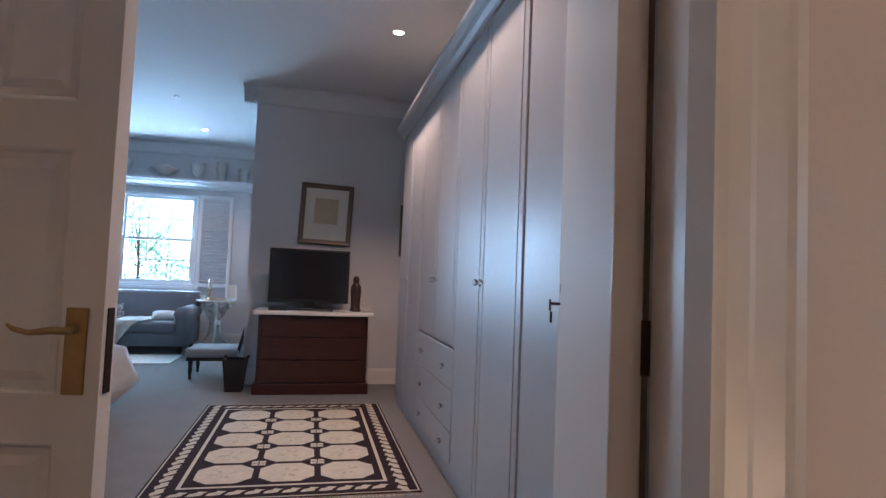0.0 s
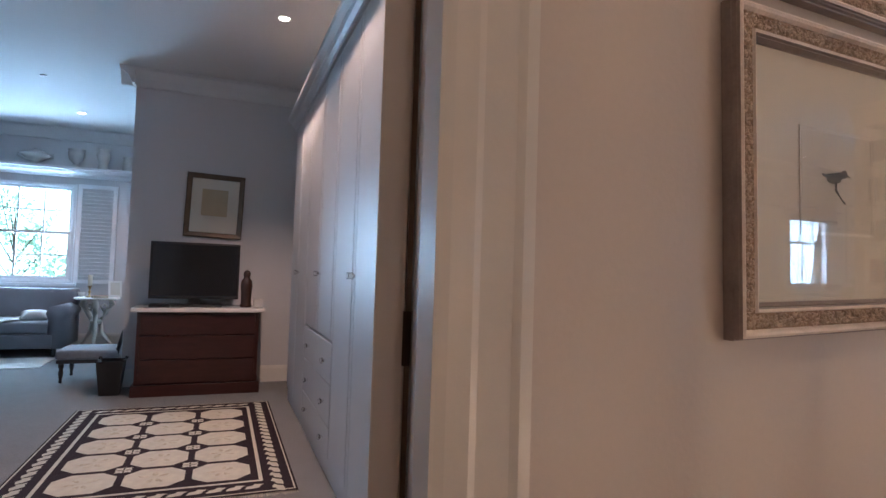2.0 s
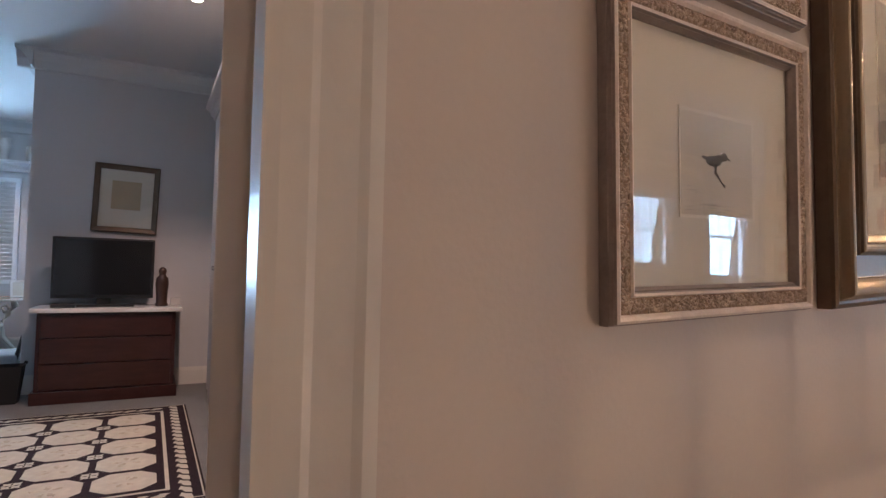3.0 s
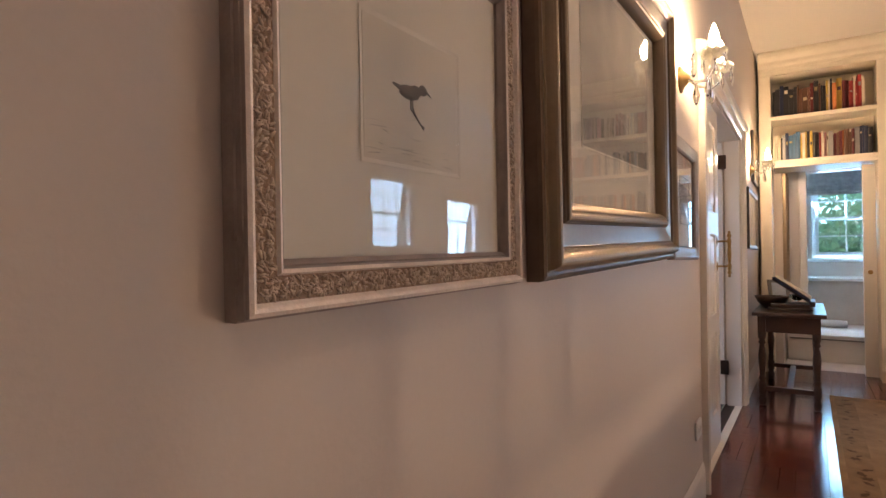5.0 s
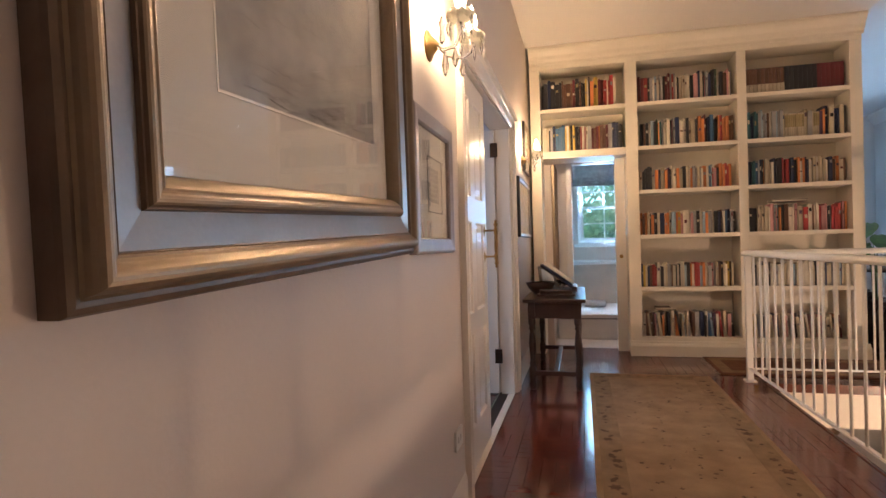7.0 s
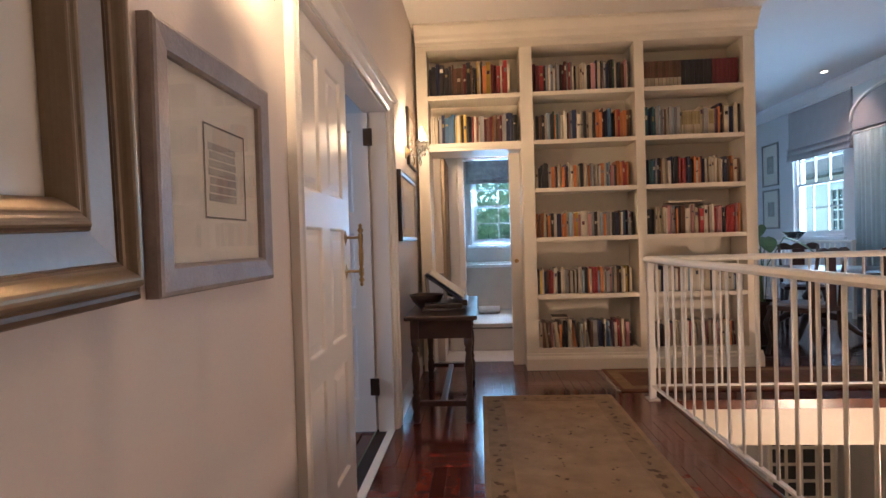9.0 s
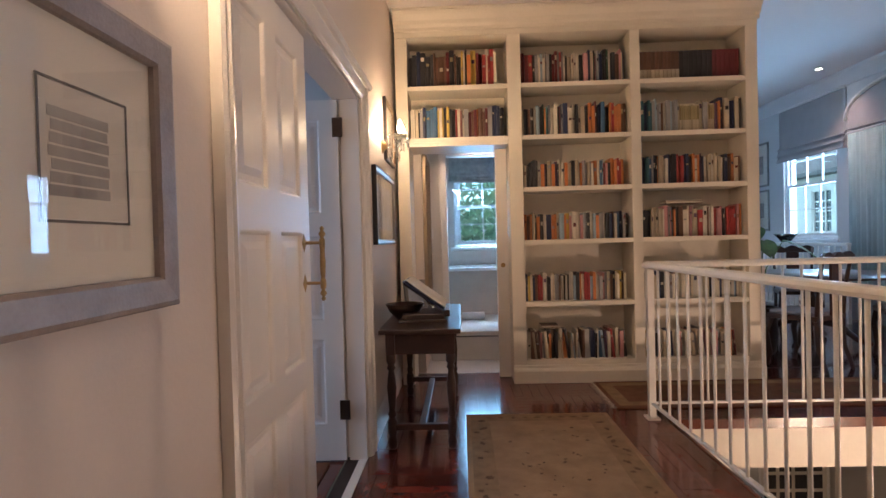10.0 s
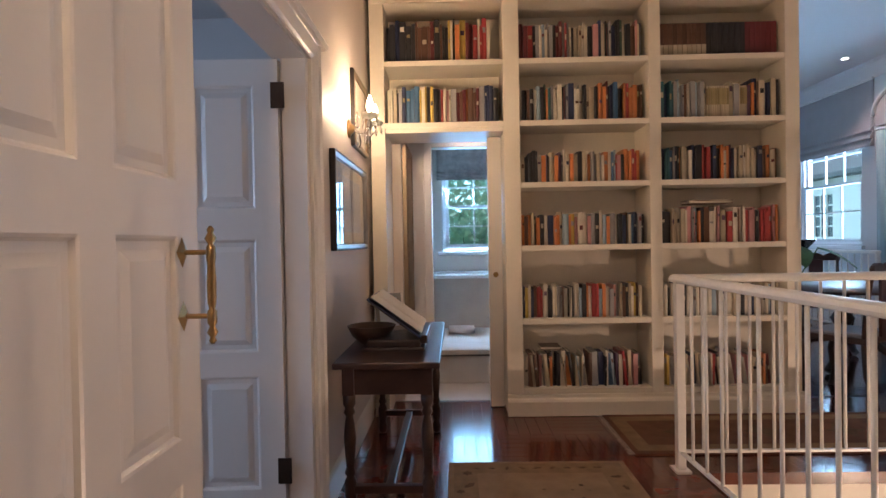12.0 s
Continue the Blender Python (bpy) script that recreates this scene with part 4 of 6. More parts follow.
gl = thing("glass_ornament", pose(5.25, 0.16, TH + 0.0005), "small clear glass dish on the hall table", "ornament")
part("body", lathe([(0.03, 0.0), (0.012, 0.012), (0.010, 0.04), (0.05, 0.07), (0.06, 0.10), (0.054, 0.10), (0.02, 0.055)], 16), M["crystal"], gl, "", True)
pf = thing("standing_photo", pose(5.35, 0.36, TH + 0.001, -12, 0, -60), "grey photo frame standing on the hall table", "photo frame")
part("frame", moulding(0.17, 0.22, [(0, -0.01), (0, 0.012), (0.025, 0.008), (0.025, 0.0), (0, -0.01)]), M["silver_dull"], pf)
part("photo", boxes((0.02, 0.15, -0.002, 0.004, 0.02, 0.20)), M["print_blue"], pf)

# ---- landing: framed prints ----


def framed(name, x, z, w, h, y, layers, mount, art, label, glass_inset, lean=0.0):
    """layers: (material, profile); mount: (inset, material); art: (x0, x1, z0, z1, material), in the frame's own metres."""
    f = thing(name, pose(x, y, z, 0, -lean, 0), label, "picture", "framed prints on the landing")
    for k, (mt, prof, pname) in enumerate(layers):
        part(pname, moulding(w, h, prof), M[mt], f)
    g = glass_inset
    part("mount", boxes((g, w - g, -0.009, -0.003, g, h - g)), M[mount], f)
    x0, x1, z0, z1, mt = art
    part("bevel", moulding(x1 - x0 + 0.012, z1 - z0 + 0.012, [(0, 0.0), (0, 0.0015), (0.006, 0.0), (0, 0.0)], back=False), M["mount_bevel"], f).location = (x0 - 0.006, -0.0092, z0 - 0.006)
    part("print", boxes((x0, x1, -0.0098, -0.0085, z0, z1)), M[mt], f)
    gp = part("glass", boxes((g, w - g, -0.0150, -0.0130, g, h - g)), M["glass"], f)
    gp.visible_shadow = False
    return f


def ornate(f, w, h):
    """Carved relief running round an ornate frame, as many small raised curls."""
    rr = random.Random(5)
    bm = bmesh.new()
    u0, u1 = 0.017, 0.039
    lengths = [((u0, u1, "v"), h), ((w - u1, w - u0, "v"), h), ((u0, u1, "h"), w), ((h - u1, h - u0, "h"), w)]
    for (a, b, d), ln in lengths:
        s = 0.03
        while s < ln - 0.03:
            c = (a + b) / 2
            for k in range(8):
                off = rr.uniform(-0.5, 0.5) * (b - a) * 0.85
                al = s + rr.uniform(-0.006, 0.006)
                p = (c + off, -0.0225 - rr.uniform(0, 0.002), al) if d == "v" else (al, -0.0225 - rr.uniform(0, 0.002), c + off)
                ax = rr.uniform(0, math.pi)
                r = rr.uniform(0.0019, 0.0034)
                m = Matrix.Translation(p) @ Matrix.Rotation(ax, 4, "Y") @ Matrix.Diagonal((r * 1.8, 0.0022, r * 0.6, 1))
                bmesh.ops.create_icosphere(bm, subdivisions=1, radius=1, matrix=m)
            s += 0.0085
    ob = part("carved_relief", bm, M["limed_relief"], f, "raised scrolling leaf carving", True)
    ob["kind"] = "stuff"


def ornate_layers():
    return [
        ("washed", [(0, 0), (0, 0.016), (0.002, 0.017), (0.002, 0.024), (0.004, 0.025), (0.004, 0.029)], "side"),
        ("limed", [(0.004, 0.029), (0.008, 0.031), (0.012, 0.029), (0.016, 0.023)], "outer_moulding"),
        ("limed_dark", [(0.016, 0.023), (0.024, 0.020), (0.034, 0.020), (0.040, 0.023)], "carved_band"),
        ("limed", [(0.040, 0.023), (0.042, 0.027), (0.046, 0.025)], "inner_moulding"),
        ("washed", [(0.046, 0.025), (0.048, 0.020), (0.050, 0.021), (0.055, 0.014), (0.055, 0.0)], "sight_edge"),
    ]


F1W, F1H = 0.560, 0.512
f1 = framed("framed_print", -0.015, 1.046, F1W, F1H, 0.4985, ornate_layers(), "mount", (0.180, 0.384, 0.169, 0.337, "print_pale"), "pale ornate carved frame with a small grey wading shape print", 0.051, 1.5)
ornate(f1, F1W, F1H)
# the printed sketch: a dark low shape on thin strokes above a faint shore
bm = bmesh.new()
for k, (px, pz, rx, rz, tilt) in enumerate(((0.270, 0.262, 0.021, 0.0085, 6), (0.281, 0.265, 0.014, 0.0085, -10), (0.299, 0.2705, 0.0095, 0.0075, 0), (0.250, 0.264, 0.017, 0.0032, 10), (0.262, 0.257, 0.016, 0.0045, 8))):
    m = Matrix.Translation((px, -0.0100, pz)) @ Matrix.Rotation(radians(tilt), 4, "Y") @ Matrix.Diagonal((rx, 0.0006, rz, 1))
    bmesh.ops.create_icosphere(bm, subdivisions=2, radius=1, matrix=m)
tube([(0.306, -0.0102, 0.270), (0.318, -0.0102, 0.265)], [0.0016, 0.0005], 5, bm)
tube([(0.272, -0.0102, 0.256), (0.271, -0.0102, 0.241), (0.286, -0.0102, 0.230), (0.299, -0.0102, 0.219)], 0.0010, 5, bm)
tube([(0.276, -0.0102, 0.256), (0.275, -0.0102, 0.243), (0.289, -0.0102, 0.226), (0.301, -0.0102, 0.222)], 0.0008, 5, bm)
part("sketch", bm, M["print_line"], f1, "dark ink sketch")
rs = random.Random(12)
bm = bmesh.new()
for k in range(22):
    x, z = rs.uniform(0.186, 0.360), 0.175 + 0.055 * rs.random() ** 1.6
    tube([(x, -0.0100, z), (min(x + rs.uniform(0.006, 0.03), 0.381), -0.0100, z + rs.uniform(-0.002, 0.002))], rs.uniform(0.0002, 0.0004), 4, bm)
part("shore_strokes", bm, M["print"], f1, "faint grey pencil strokes")
f0 = framed("framed_print", -0.034, 1.592, F1W, F1H, 0.4985, ornate_layers(), "mount", (0.180, 0.384, 0.169, 0.337, "print_pale"), "pale ornate carved frame hung above another", 0.051, 1.5)
ornate(f0, F1W, F1H)

F2X, F2Z, F2W, F2H = 0.620, 1.060, 1.150, 0.868
f2 = framed("framed_print", F2X, F2Z, F2W, F2H, 0.4985, [
    ("frame_brown", [(0, 0), (0, 0.026), (0.003, 0.033), (0.010, 0.036), (0.016, 0.035)], "dark_edge"),
    ("gilt", [(0.016, 0.035), (0.020, 0.038), (0.022, 0.045), (0.025, 0.052), (0.029, 0.0565), (0.034, 0.058), (0.038, 0.0575), (0.042, 0.0555), (0.046, 0.0515), (0.049, 0.0475), (0.052, 0.0445), (0.056, 0.043)], "gilt_bead"),
    ("frame_brown", [(0.056, 0.043), (0.058, 0.040), (0.061, 0.041), (0.063, 0.038)], "dark_line"),
    ("silver", [(0.063, 0.038), (0.066, 0.037), (0.104, 0.030), (0.107, 0.030)], "silver_band"),
    ("frame_brown", [(0.107, 0.030), (0.109, 0.036), (0.112, 0.037), (0.114, 0.041)], "dark_step"),
    ("gilt", [(0.114, 0.041), (0.117, 0.0432), (0.121, 0.044), (0.125, 0.0430), (0.128, 0.0405), (0.131, 0.0398), (0.134, 0.041), (0.137, 0.0395), (0.140, 0.0365), (0.143, 0.0335), (0.147, 0.029), (0.150, 0.024), (0.152, 0.018), (0.152, 0.0)], "inner_gilt"),
], "mount", (0.293, 0.915, 0.288, 0.70, "print"), "large stepped silver and gilt frame with a grey landscape print", 0.148, 2.2)
rr = random.Random(3)
bm = bmesh.new()
for k in range(70):
    x, z = rr.uniform(0.31, 0.84), 0.30 + 0.19 * rr.random() ** 2
    pts = [(x, -0.0101, z)]
    for n in range(4):
        x, z = x + rr.uniform(0.01, 0.035), z + rr.uniform(-0.008, 0.007)
        pts.append((min(x, 0.905), -0.0101, min(max(z, 0.293), 0.66)))
    tube(pts, rr.uniform(0.00015, 0.00045), 4, bm)
part("etched_lines", bm, M["print_line"], f2, "dark etched strokes")

f3 = framed("framed_print", 1.832, 1.098, 0.515, 0.475, 0.4985, [
    ("washed", [(0, 0), (0, 0.022), (0.003, 0.026)], "outer_edge"),
    ("washed", [(0.003, 0.026), (0.010, 0.028), (0.048, 0.024), (0.054, 0.018), (0.056, 0.0)], "moulding"),
], "mount", (0.20, 0.383, 0.148, 0.329, "print_pale"), "plain washed grey-brown frame with a small striped print", 0.054)
bm = bmesh.new()
for k in range(7):
    z = 0.178 + 0.0175 * k
    box(bm, 0.213 + 0.003 * (k % 3), 0.341 - 0.003 * (k % 2), -0.0104, -0.0099, z, z + 0.0145)
part("printed_block", bm, M["print"], f3, "grey printed bands")
part("border_line", boxes((0.194, 0.389, -0.0112, -0.0103, 0.142, 0.146), (0.194, 0.389, -0.0112, -0.0103, 0.331, 0.335), (0.194, 0.198, -0.0112, -0.0103, 0.146, 0.331), (0.385, 0.389, -0.0112, -0.0103, 0.146, 0.331)), M["print_line"], f3, "dark ruled border line")

f4 = framed("framed_print", 4.80, 1.185, 0.98, 0.50, 0.4985, [
    ("blackwood", [(0, 0), (0, 0.028), (0.004, 0.030), (0.012, 0.030)], "dark_edge"),
    ("silver", [(0.012, 0.030), (0.030, 0.024), (0.034, 0.014), (0.036, 0.0)], "silver_moulding"),
], "mount", (0.16, 0.82, 0.10, 0.40, "print_blue"), "dark and silver frame with a blue-grey print above the hall table", 0.034)
f5 = framed("framed_print", 5.40, 1.80, 0.52, 0.46, 0.4985, [
    ("blackwood", [(0, 0), (0, 0.020), (0.004, 0.024)], "dark_edge"),
    ("gilt", [(0.004, 0.024), (0.02, 0.028), (0.035, 0.018), (0.036, 0.0)], "gilt_moulding"),
], "mount", (0.10, 0.42, 0.10, 0.36, "print_pale"), "small gilt frame hung beside a wall light", 0.034)

# ---- landing: wall lights ----


def crystal_sconce(m, label):
    s = thing("wall_light", m, label, "wall light", "crystal wall lights")
    part("backplate", lathe([(0.055, 0.0), (0.053, -0.006), (0.035, -0.014), (0.02, -0.03), (0.008, -0.04)], 18, axis="y"), M["brass"], s, "round brass backplate", True)
    for side in (-1, 1):
        pts = [(0, -0.03, 0), (side * 0.03, -0.06, -0.03), (side * 0.06, -0.11, -0.035), (side * 0.095, -0.135, -0.005), (side * 0.10, -0.14, 0.03)]
        part("arm", tube(pts, 0.006, 8), M["crystal"], s, "curved glass arm", True)
        x, y = side * 0.10, -0.14
        part("drip_dish", lathe([(0.006, 0.03), (0.03, 0.036), (0.046, 0.05), (0.048, 0.052), (0.03, 0.040), (0.006, 0.036)], 16, (x, y, 0)), M["pressed_glass"], s, "scalloped glass drip dish", True)
        part("candle_sleeve", lathe([(0.012, 0.036), (0.013, 0.052), (0.012, 0.066), (0.006, 0.068)], 12, (x, y, 0)), M["candle"], s, "white candle sleeve", True)
        part("bulb", lathe([(0.005, 0.068), (0.014, 0.078), (0.0195, 0.098), (0.016, 0.125), (0.008, 0.150), (0.001, 0.166)], 12, (x, y, 0)), M["bulb"], s, "lit candle bulb", True).visible_shadow = False
        bm = bmesh.new()
        for k in range(10):
            a = 2 * math.pi * (k + 0.5) / 10
            blob(bm, (x + 0.036 * math.cos(a), y + 0.036 * math.sin(a), 0.052), 0.0135, 8, (1, 1, 1.25))
        part("glass_petals", bm, M["pressed_glass"], s, "ring of pressed glass petals", True)
        for k in range(6):
            a = 2 * math.pi * k / 6
            px, py = x + 0.044 * math.cos(a), y + 0.044 * math.sin(a)
            bm = lathe([(0.001, 0.046), (0.005, 0.038), (0.005, 0.032), (0.001, 0.026)], 6, (px, py, 0))
            lathe([(0.001, 0.026), (0.0075, 0.006), (0.006, -0.006), (0.001, -0.024)], 6, (px, py, 0), bm)
            part("crystal_drop", bm, M["pressed_glass"] if k % 2 else M["crystal"], s, "cut glass drop")
        part("crystal_pendant", lathe([(0.001, -0.035), (0.006, -0.05), (0.012, -0.075), (0.008, -0.095), (0.001, -0.105)], 8, (side * 0.06, -0.11, 0)), M["crystal"], s, "cut glass drop")
        lo = m @ Vector((x, y - 0.005, 0.115))
        lamp("bulb_light", "POINT", lo, lo + Vector((0, 0, -1)), 10.0, WARM, 0.018)
    part("crystal_pendant", lathe([(0.001, -0.02), (0.006, -0.04), (0.014, -0.075), (0.009, -0.10), (0.001, -0.115)], 8, (0, -0.06, 0)), M["crystal"], s, "cut glass drop")
    part("finial", lathe([(0.004, 0.0), (0.012, 0.02), (0.006, 0.05), (0.012, 0.07), (0.001, 0.10)], 10, (0, -0.05, 0)), M["crystal"], s, "", True)
    return s


crystal_sconce(pose(2.12, 0.499, 1.835), "lit crystal two-branch wall light beside silver frames")
crystal_sconce(pose(5.33, 0.499, 1.885), "lit crystal two-branch wall light above the hall table")


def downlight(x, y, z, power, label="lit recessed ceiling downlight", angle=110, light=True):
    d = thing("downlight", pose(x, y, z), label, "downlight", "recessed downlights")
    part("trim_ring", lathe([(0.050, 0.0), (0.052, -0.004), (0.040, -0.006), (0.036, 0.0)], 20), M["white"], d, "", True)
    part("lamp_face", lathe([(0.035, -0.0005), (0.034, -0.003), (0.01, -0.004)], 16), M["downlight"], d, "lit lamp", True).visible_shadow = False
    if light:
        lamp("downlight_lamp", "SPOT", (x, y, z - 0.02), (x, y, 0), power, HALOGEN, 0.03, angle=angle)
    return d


downlight(-0.486, 4.004, 3.0, 150)
downlight(-0.486, 2.30, 3.0, 105)
# Unseen downlight, added to lift the wardrobe end inside the bedroom door.
downlight(-0.95, 1.15, 3.0, 14)
downlight(-2.541, 7.829, 3.0, 55)
downlight(8.89, -4.785, 3.32, 45)
# This passage downlight is added out of sight to warm the dark walls.
downlight(6.75, -0.25, 2.418, 34, "unseen downlight added to brighten the bathroom passage")

# ---- landing: rugs ----


def fringe(bm, x0, x1, y, z, step=0.012, length=0.03, axis="x", seed=1):
    rr_ = random.Random(seed)
    s = x0
    while s < x1:
        d = length * rr_.uniform(0.7, 1.2)
        e = s + rr_.uniform(-0.006, 0.006)
        p = ((s, y, z), (s + 0.004, y, z), (e + 0.003, y + d, z - 0.003), (e, y + d, z - 0.003)) if axis == "x" else ((y, s, z), (y, s + 0.004, z), (y + d, e + 0.003, z - 0.003), (y + d, e, z - 0.003))
        bm.faces.new([bm.verts.new(q) for q in p])
        s += step


def motif(bm, c, r, kind, turn, z):
    """A flat woven motif: a leaf, a lozenge or a rosette."""
    if kind == "leaf":
        pts = [(-1.0, 0.0), (-0.5, 0.42), (0.1, 0.34), (0.35, 0.55), (0.7, 0.25), (1.0, 0.0), (0.55, -0.12), (0.2, -0.45), (-0.4, -0.30)]
    elif kind == "lozenge":
        pts = [(-1, 0), (-0.35, 0.35), (0, 1), (0.35, 0.35), (1, 0), (0.35, -0.35), (0, -1), (-0.35, -0.35)]
    else:
        pts = [((1.0 if k % 2 else 0.6) * math.cos(math.pi * k / 6), (1.0 if k % 2 else 0.6) * math.sin(math.pi * k / 6)) for k in range(12)]
    ca, sa = math.cos(turn), math.sin(turn)
    bm.faces.new([bm.verts.new((c[0] + r * (x * ca - y * sa), c[1] + r * (x * sa + y * ca), z)) for x, y in pts])


run = thing("runner_rug", pose(1.70, -1.0, 0.0), "long faded tan runner rug with worn dark motifs", "rug")
RL, RW = 3.45, 0.95
part("ground", boxes((0, RL, 0, RW, 0.0, 0.009), bevel=0.002), M["runner"], run)
bm = bmesh.new()
for a, b, c, d in ((0.03, RL - 0.03, 0.03, 0.15), (0.03, RL - 0.03, RW - 0.15, RW - 0.03), (RL - 0.15, RL - 0.03, 0.15, RW - 0.15), (0.03, 0.15, 0.15, RW - 0.15)):
    box(bm, a, b, c, d, 0.0092, 0.0105)
part("border", bm, M["runner_edge"], run, "slightly darker woven border")
rr = random.Random(21)
bm = bmesh.new()
for k in range(44):
    x = 0.06 + k * 0.077
    for y in (0.09, RW - 0.09):
        if rr.random() < 0.8:
            motif(bm, (x + rr.uniform(-0.025, 0.025), y + rr.uniform(-0.03, 0.03)), rr.uniform(0.014, 0.042), rr.choice(("leaf", "rosette", "leaf")), rr.uniform(0, 6.28), 0.0115)
for k in range(9):
    motif(bm, (RL - 0.09, 0.16 + k * 0.08), rr.uniform(0.018, 0.028), "leaf", rr.uniform(0, 6.28), 0.0115)
for k in range(120):
    motif(bm, (rr.uniform(0.25, RL - 0.25), rr.uniform(0.22, RW - 0.22)), rr.uniform(0.006, 0.017), rr.choice(("lozenge", "rosette", "leaf")), rr.uniform(0, 6.28), 0.0112)
ob = part("worn_pattern", bm, M["runner_dark"], run, "worn dark brown woven motifs")
ob["kind"] = "stuff"
bm = bmesh.new()
fringe(bm, 0.01, RW - 0.01, RL, 0.006, 0.008, 0.02, "y", 4)
ob = part("fringe", bm, M["rug_cream"], run)
ob["kind"] = "stuff"

rg = thing("landing_rug", pose(5.24, -3.3, 0.0), "rust and tan fringed rug in front of the bookcase", "rug")
part("ground", boxes((0, 0.72, 0, 2.20, 0.0, 0.010), bevel=0.002), M["rug_rust"], rg)
bm = boxes((0.05, 0.67, 2.08, 2.17, 0.0102, 0.0112), (0.05, 0.14, 0.03, 2.08, 0.0102, 0.0112), (0.58, 0.67, 0.03, 2.08, 0.0102, 0.0112))
part("border", bm, M["runner_edge"], rg, "tan woven border")
for k in range(4):
    bm = bmesh.new()
    motif(bm, (0.36, 1.80 - 0.5 * k), 0.13, "lozenge", 0, 0.0114)
    part("medallion", bm, M["runner_dark"], rg, "dark woven medallion")
bm = bmesh.new()
fringe(bm, 0.01, 0.71, 2.20, 0.006, 0.008, 0.035, "x", 5)
ob = part("fringe", bm, M["rug_cream"], rg)
ob["kind"] = "stuff"

dr = thing("doorway_rug", pose(3.45, 0.70, -0.002), "dark red patterned rug in the room beyond the double door", "rug")
part("ground", boxes((0, 0.9, 0, 1.6, 0.0, 0.010), bevel=0.002), M["rug_rust"], dr)
bm = bmesh.new()
for k in range(40):
    motif(bm, (rr.uniform(0.08, 0.82), rr.uniform(0.08, 1.5)), rr.uniform(0.02, 0.05), rr.choice(("lozenge", "rosette")), rr.uniform(0, 6), 0.0108 + 0.00002 * k)
part("motifs", bm, M["runner_dark"], dr, "dark woven motifs")

sw = thing("socket_plate", pose(2.42, 0.4985, 0.34), "white wall socket plate above the skirting", "wall socket")
part("plate", boxes((-0.06, 0.06, -0.010, 0, -0.04, 0.04), bevel=0.003), M["white"], sw)
part("rocker", boxes((-0.03, -0.01, -0.013, -0.0095, -0.012, 0.012), (0.01, 0.03, -0.013, -0.0095, -0.012, 0.012)), M["white"], sw)

# ---- bathroom passage ----
tm = thing("wall_mirror", pose(6.50, 0.2985, 0.55), "tall gilt-framed mirror in the bathroom passage", "mirror")
part("frame", moulding(0.50, 1.45, [(0, 0), (0, 0.03), (0.02, 0.045), (0.05, 0.035), (0.06, 0.015), (0.06, 0)]), M["gilt"], tm)
part("mirror_glass", boxes((0.055, 0.445, -0.012, -0.006, 0.055, 1.395)), M["mirror"], tm)
ls = thing("light_switch", pose(7.0495, 0.27, 1.27), "white light switch beside the bathroom door", "light switch")
part("plate", boxes((-0.008, 0, -0.035, 0.035, -0.055, 0.055), bevel=0.002), M["white"], ls)
part("rocker", boxes((-0.012, -0.0085, -0.01, 0.01, -0.02, 0.02)), M["white"], ls)
bt = thing("bathtub", pose(8.12, -1.58, 0), "built-in bathtub with a white rim and beige surround", "bathtub")
part("surround", boxes((0.04, 0.86, 0.0, 2.06, 0.0, 0.82)), M["tile"], bt)
bm = bmesh.new()
for a, b, c, d in ((0, 0.14, 0, 2.07), (0.72, 0.87, 0, 2.07), (0.14, 0.72, 0, 0.16), (0.14, 0.72, 1.91, 2.07)):
    box(bm, a, b, c, d, 0.822, 0.86)
part("rim", bm, M["enamel"], bt, "white enamel rim")
tap = thing("bath_tap", pose(8.30, -0.62, 0.861), "chrome bath tap on the tub rim", "tap")
part("body", tube([(0, 0, 0), (0, 0, 0.09), (0.04, 0, 0.12), (0.10, 0, 0.10)], 0.012, 10), M["steel"], tap, "", True)
bs = thing("bath_step", pose(6.90, -1.5, 0.0005), "low pale carpeted platform before the bath", "step")
part("body", boxes((0, 1.255, 0, 1.78, 0, 0.29), bevel=0.012), M["bathcarpet"], bs)
part("nosing", boxes((-0.012, 0.02, 0.02, 1.76, 0.235, 0.25), bevel=0.003), M["carpet"], bs, "grey edging strip")
tw = thing("rolled_towel", pose(7.72, -0.16, 0.336), "rolled white towel on the bath platform", "towel")
part("roll", lathe([(0.012, -0.13), (0.042, -0.128), (0.045, 0.0), (0.042, 0.128), (0.012, 0.13)], 14, axis="y"), M["linen"], tw, "", True)


def roman_blind(m, w, h, material, label, folds=3):
    b = thing("roman_blind", m, label, "blind")
    part("headrail", boxes((0, w, -0.03, 0, h - 0.03, h), bevel=0.003), M["white"], b)
    bm = bmesh.new()
    prof = [(-0.012, h - 0.03)]
    z = h - 0.03
    low = 0.30 if folds > 1 else 0.0
    prof.append((-0.016, low * h + 0.06))
    for k in range(folds):
        z = low * h + 0.05 - k * (low * h) / folds
        prof += [(-0.05 - 0.008 * k, z - 0.03), (-0.058 - 0.008 * k, z - 0.055), (-0.030 - 0.006 * k, z - 0.05)]
    loops = []
    n = 20
    for d, zz in prof:
        loops.append([bm.verts.new((w * i / n, d - 0.004 * math.sin(i * 0.9) * (1 - zz / h), zz - 0.006 * math.sin(math.pi * i / n))) for i in range(n + 1)])
    for a, c in zip(loops, loops[1:]):
        for i in range(n):
            bm.faces.new((a[i], a[i + 1], c[i + 1], c[i]))
    for a in (0, n):
        for la, lb in zip(loops, loops[1:]):
            va, vb = bm.verts.new((la[a].co.x, -0.002, la[a].co.z)), bm.verts.new((lb[a].co.x, -0.002, lb[a].co.z))
            bm.faces.new((la[a], lb[a], vb, va))
    part("cloth", bm, material, b, "", True)
    return b


